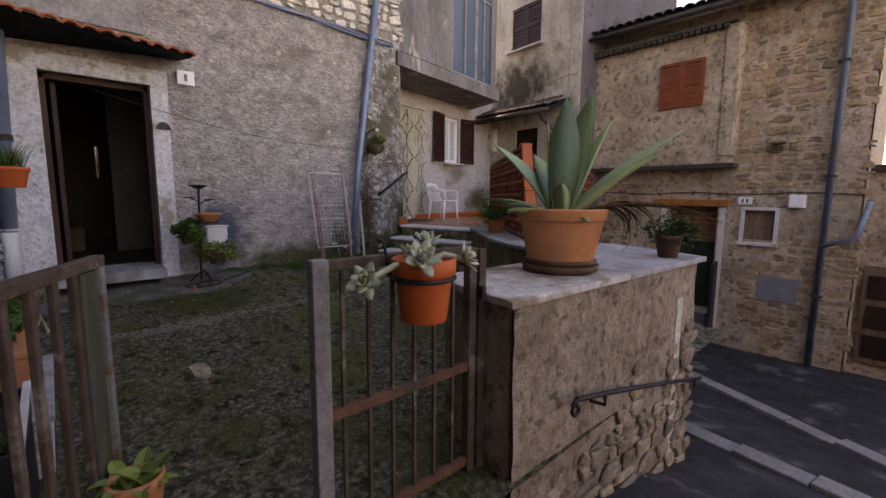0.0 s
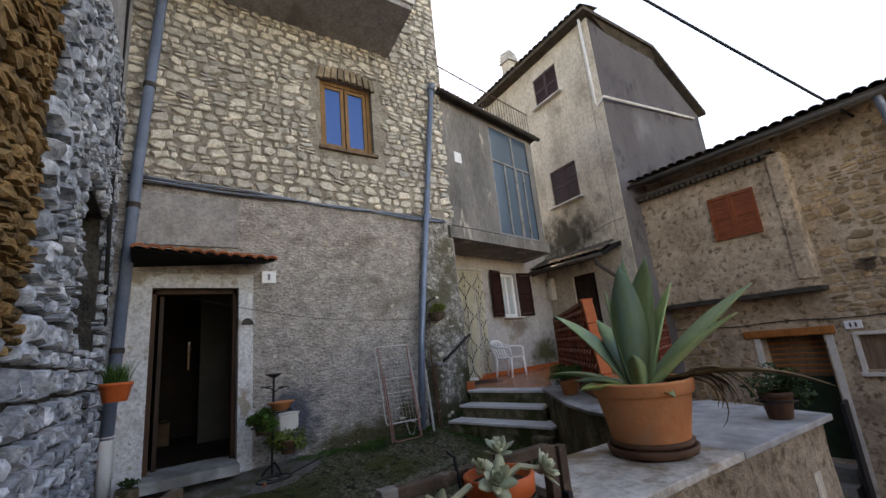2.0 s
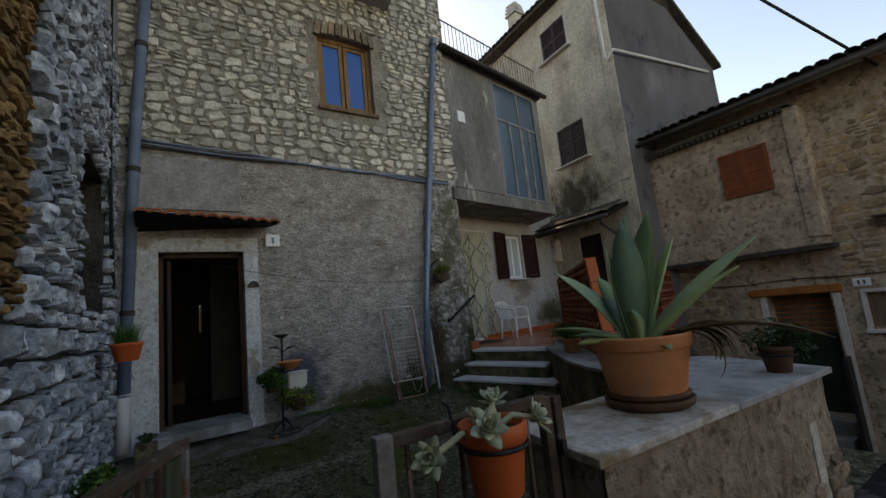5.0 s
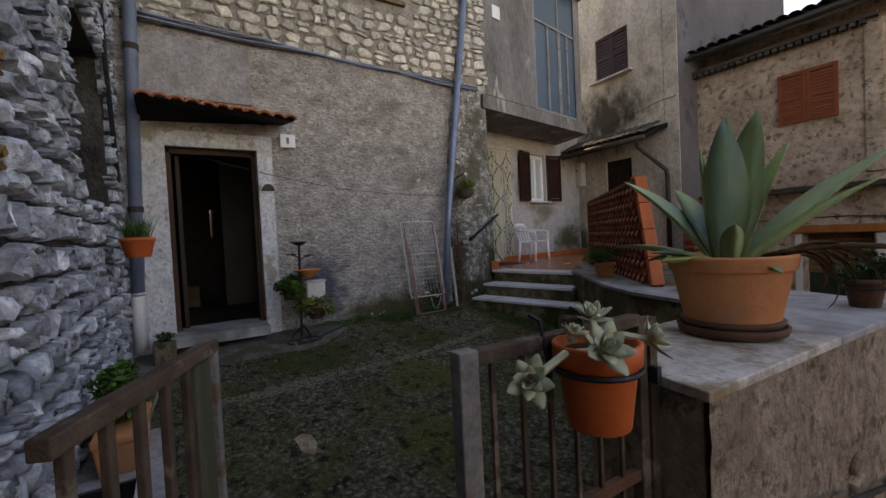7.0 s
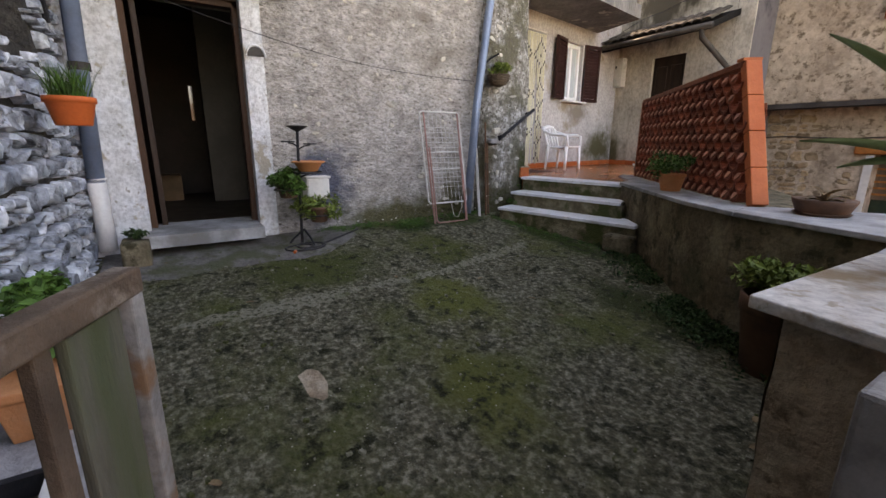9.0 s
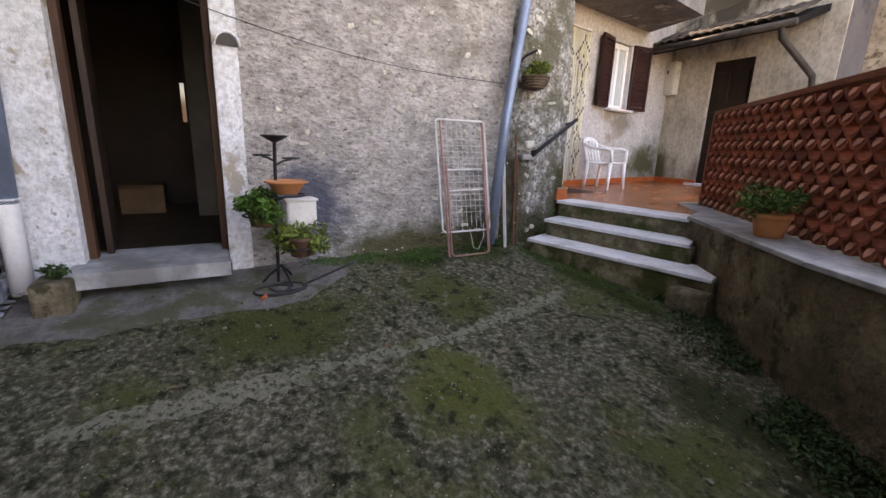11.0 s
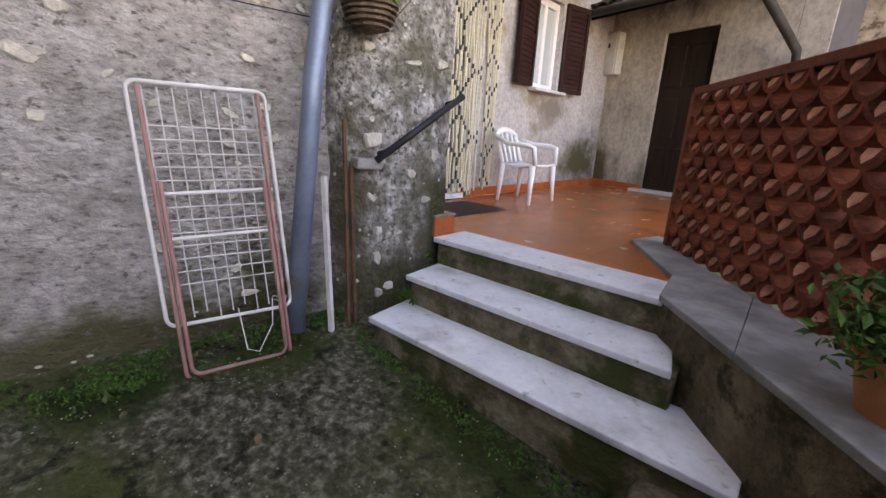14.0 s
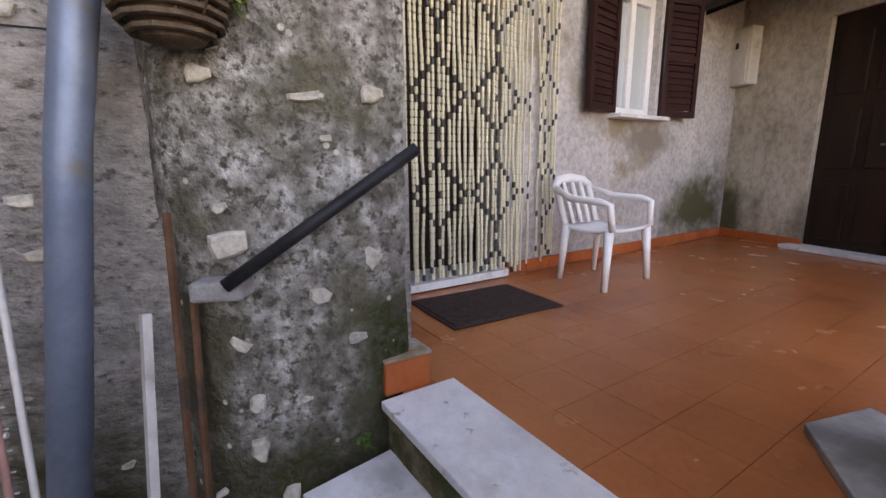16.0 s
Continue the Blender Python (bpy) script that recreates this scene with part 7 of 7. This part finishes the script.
# ---- terrace furniture ----
def monobloc():
    th = thing("garden_chair", (0, 0, 0), "white moulded plastic garden armchair", "chair")
    bm = bmesh.new()
    n = 6
    g = [[bm.verts.new((-0.2 + 0.42 * i / n, -0.21 + 0.42 * j / n, 0.4 - 0.03 * math.sin(math.pi * i / n) + 0.012 * ((j - 3) / 3) ** 2)) for j in range(n + 1)] for i in range(n + 1)]
    for i in range(n):
        for j in range(n):
            bm.faces.new((g[i][j], g[i + 1][j], g[i + 1][j + 1], g[i][j + 1]))
    ex = bmesh.ops.extrude_face_region(bm, geom=bm.faces[:])
    bmesh.ops.translate(bm, vec=(0, 0, -0.02), verts=[e for e in ex["geom"] if isinstance(e, bmesh.types.BMVert)])
    part("seat", bm, PVC, th, smooth=True)
    bm = bmesh.new()
    for y in (-0.19, -0.095, 0.0, 0.095, 0.19):
        tube(bm, [(-0.19, y, 0.4), (-0.24, y * 1.02, 0.55), (-0.29, y * 1.05, 0.7)], 0.024 if abs(y) > 0.1 else 0.017, 6)
    tube(bm, [(-0.275, -0.22, 0.66), (-0.305, -0.15, 0.715), (-0.315, 0, 0.735), (-0.305, 0.15, 0.715), (-0.275, 0.22, 0.66)], [0.022, 0.034, 0.038, 0.034, 0.022], 6)
    part("backrest", bm, PVC, th, smooth=True)
    for s in (-1, 1):
        bm = bmesh.new()
        tube(bm, [(-0.27, s * 0.215, 0.66), (-0.1, s * 0.255, 0.6), (0.12, s * 0.262, 0.59), (0.2, s * 0.255, 0.57), (0.215, s * 0.24, 0.4)], [0.022, 0.026, 0.027, 0.024, 0.024], 6)
        part("armrest", bm, PVC, th, smooth=True)
        part("leg", tube(bmesh.new(), [(0.19, s * 0.235, 0.4), (0.205, s * 0.275, 0.0)], [0.034, 0.022], 6), PVC, th, smooth=True)
        part("leg", tube(bmesh.new(), [(-0.17, s * 0.2, 0.4), (-0.2, s * 0.215, 0.0)], [0.032, 0.02], 6), PVC, th, smooth=True)
    return th


ch1 = monobloc()
ch1.matrix_basis = pose(-7.05, 6.17, FZ, 0, 0, 15)
dm = thing("doormat", (-6.85, 5.1, FZ), "dark brown doormat on the orange tiles", "doormat")
part("mat_body", box(bmesh.new(), (-6.87, 5.12, FZ + 0.009), (0.5, 0.72, 0.014), 8), MAT_BROWN, dm, bevel=0.006)
part("border", box(bmesh.new(), (-6.87, 5.12, FZ + 0.005), (0.54, 0.76, 0.008), 8), MAT_BROWN, dm)

# ---- plants and moss at the foot of walls ----
bm = bmesh.new()
rng = random.Random(21)
for _ in range(260):
    y = rng.uniform(1.3, 3.7)
    x = -6.2 + abs(rng.gauss(0, 0.09))
    if noise.noise(Vector((y * 2.3, 0, 4))) > -0.05:
        foliage(bm, (x, y, yard_z(x, y) + 0.012), (0.04, 0.04, 0.018), 14, 0.009, rng)
for _ in range(120):
    x = rng.uniform(-5.8, -4.0)
    y = 3.66 + (x + 5.8) * 0.21 - abs(rng.gauss(0, 0.06))
    foliage(bm, (x, y, yard_z(x, y) + 0.012), (0.04, 0.04, 0.018), 12, 0.009, rng)
for cx, cy, n_ in ((-5.98, 2.5, 60), (-6.14, 1.72, 34), (-6.12, 2.1, 16), (-6.1, 3.2, 26)):
    for _ in range(n_):
        x, y = cx + rng.gauss(0, 0.07), cy + rng.gauss(0, 0.11)
        if x > -6.21:
            foliage(bm, (x, y, yard_z(x, y) + 0.02), (0.05, 0.05, 0.028), 22, 0.009, rng)
for cx, cy, cz, n_ in ((-5.9, 3.97, 0.42, 9), (-5.97, 4.2, 0.59, 4), (-5.86, 3.7, 0.22, 10), (-5.2, 3.76, 0.15, 8), (-4.6, 3.9, 0.1, 8)):
    for _ in range(n_):
        foliage(bm, (cx + rng.gauss(0, 0.05), cy + rng.gauss(0, 0.03), cz + 0.03), (0.05, 0.05, 0.05), 16, 0.013, rng)
tagged(part("moss_tufts", bm, LEAF, None, "green moss and weeds at the foot of the wall"), kind="stuff")
bm = bmesh.new()
for _ in range(900):
    f = rng.random() * 2.999
    a_, b_ = Vector(OUT[int(f)]).lerp(Vector(OUT[int(f) + 1]), f % 1), Vector((-0.5, -0.5))
    p = a_ + b_.normalized() * (0.03 + abs(rng.gauss(0, 0.17)))
    if noise.noise(Vector((p.x * 2.5, p.y * 2.5, 6))) > -0.25:
        foliage(bm, (p.x, p.y, yard_z(p.x, p.y) + 0.02), (0.06, 0.06, 0.035), 9, 0.017, rng)
tagged(part("ivy_weeds", bm, LEAF_DARK, None, "dark weeds along the parapet foot"), kind="stuff")
bm = bmesh.new()
for _ in range(500):
    x, y = rng.uniform(-6.0, -2.2), rng.uniform(-0.2, 3.4)
    s = rng.uniform(0.006, 0.02)
    box(bm, (x, y, yard_z(x, y) + s * 0.3), (s * 1.5, s, s * 0.8), rng.uniform(0, 360))
tagged(part("pebbles", bm, CONCRETE_PALE, None, "loose grit and pebbles on the concrete"), kind="stuff")
bm = bmesh.new()
for _ in range(14):
    x, y = rng.uniform(-6.0, -2.2), rng.uniform(-0.2, 3.4)
    blade(bm, (x, y, yard_z(x, y) + 0.008), rng.uniform(0, 360), 8, 0.06, 0.03, 0.4, 0.002, 4)
tagged(part("fallen_leaves", bm, DRYLEAF, None, "a few withered leaves on the ground"), kind="stuff")

# ---- stones of the walls ----
up_shapes = stone_shapes(18, 31, STONE, 0.34)
pl_ = lay_stones((MX, ME), (MX, -0.42), 3.72, 6.75, 0.115, 41, lambda s, z: z > 3.74 + 0.08 * noise.noise(Vector((s * 2, 0, 0))) and not (1.25 < s < 2.52 and 4.5 < z < 6.15), 0.004, (0.8, 2.3), 0.03, 0.32)
build_stones(wm, pl_, up_shapes, "stone", lambda s, z: s < 3.2 and z < 5.2)
pl_ = lay_stones((MX, ME), (MX, 3.4), 6.75, 9.9, 0.125, 42, lambda s, z: True, 0.004, (0.8, 2.3), 0.03, 0.3)
build_stones(wm, pl_, up_shapes, "stone", lambda s, z: False)
# pale stones showing through the plaster
wt = stone_shapes(8, 33, STONE_WHITE, 0.3)
rng = random.Random(17)
for k in range(95):
    if k < 84:
        y, z, x, s = rng.uniform(1.35, 3.6), rng.uniform(0.4, 3.4), MX + 0.017, rng.uniform(0.03, 0.075)
    else:
        y, z, x, s = rng.uniform(3.72, 4.3), rng.uniform(0.3, 3.4), -6.075 - max(0, rng.random() * 0.0), rng.uniform(0.03, 0.1)
        x -= max(0, (z - 2.2) / 1.4) * 0.14
    ob = new("exposed_stone", rng.choice(wt))
    ob.parent = wm
    ob.matrix_basis = pose(x, y, z, 0, rng.uniform(-40, 40), -90) @ Matrix.Diagonal((s * rng.uniform(1, 1.9), 0.03, s * rng.uniform(0.6, 1), 1))
for y, z, w, h in ((3.83, 1.35, 0.075, 0.05), (3.82, 1.46, 0.025, 0.02), (4.28, 1.8, 0.045, 0.04), (3.8, 1.83, 0.04, 0.035), (4.09, 1.16, 0.045, 0.03), (3.87, 0.82, 0.03, 0.035), (3.865, 0.65, 0.035, 0.05), (3.88, 0.43, 0.03, 0.04), (3.95, 0.46, 0.035, 0.03), (4.08, 1.78, 0.055, 0.018), (4.13, 1.66, 0.03, 0.014), (4.2, 1.0, 0.04, 0.03)):
    ob = new("exposed_stone", wt[round(y * 100) % 8])
    ob.parent = wm
    ob.matrix_basis = pose(-6.06, y, z, 0, 8, -90) @ Matrix.Diagonal((w * 1.9, 0.06, h * 1.9, 1))
ledge = bmesh.new()
prism(ledge, [(-6.02, 3.72), (-5.99, 3.86), (-6.08, 3.9), (-6.12, 3.74)], 1.19, 1.25)
part("ledge", ledge, CEMENT, bpy.data.objects["wall_corner"], "small cement ledge", 0.012)
grey_shapes, brown_shapes = stone_shapes(14, 35, STONE_GREY, 0.5, True), stone_shapes(10, 36, STONE_BROWN, 0.5)
LN = math.hypot(LW0[0] - LW1[0], LW0[1] - LW1[1])

LP = lay_stones(LW1, LW0, -0.2, 4.7, 0.135, 43, lambda s, z: not (0.66 < s < 2.14 and 1.7 < z < 3.1), 0.018, (0.6, 1.7), 0.05, 0.4)
BP = lay_stones(LW1, LW0, 0.2, 4.7, 0.06, 46, lambda s, z: 3.0 < s, 0.006, (1.2, 3.2), 0.022)
bx = lambda s, z: LW1[0] + 7.2 * s / LN > -2.95 + 0.12 * noise.noise(Vector((z * 3, 0, 1))) and z > 1.6 + 0.25 * noise.noise(Vector((s * 2, 0, 3)))
build_stones(wl, [p for p in LP if not bx(p[1], p[2])], grey_shapes, "stone", lambda s, z: 1.0 < s < 4.6 and z < 2.6)
build_stones(wl, [p for p in BP if bx(p[1], p[2])], brown_shapes, "brown_stone", lambda s, z: 3.2 < s < 4.7 and 1.4 < z < 3.6)
# facade rubble, right of the pilaster and below the overhang
fs = stone_shapes(10, 37, FACADE_STONE, 0.35)
FP = lay_stones((-0.6 + FDX, FY), (-5.4 + FDX, FY), -1.6, 4.5, 0.15, 44, lambda s, z: not (1.8 < s and z > 1.8) and not (1.85 < s < 3.1 and z < 1.3) and not (0.95 < s < 1.75 and 0.35 < z < 1.3) and noise.noise(Vector((s * 0.8, 0, z * 0.8))) > -0.05, depth=0.013)
build_stones(wf, FP, fs, "stone", lambda s, z: False)
# rubble at the pier's flank
PP_ = lay_stones(PR[1], PR[0], -1.5, 0.3, 0.13, 45, lambda s, z: z < 0.25 - 0.35 * s + 0.5 * noise.noise(Vector((s * 2.5, 1, z * 2.5))), depth=0.014)
build_stones(pier, [(Matrix.Translation((0.025, 0, 0)) @ m, s, z) for m, s, z in PP_], stone_shapes(8, 38, STONE_TAN, 0.4), "stone", lambda s, z: True)
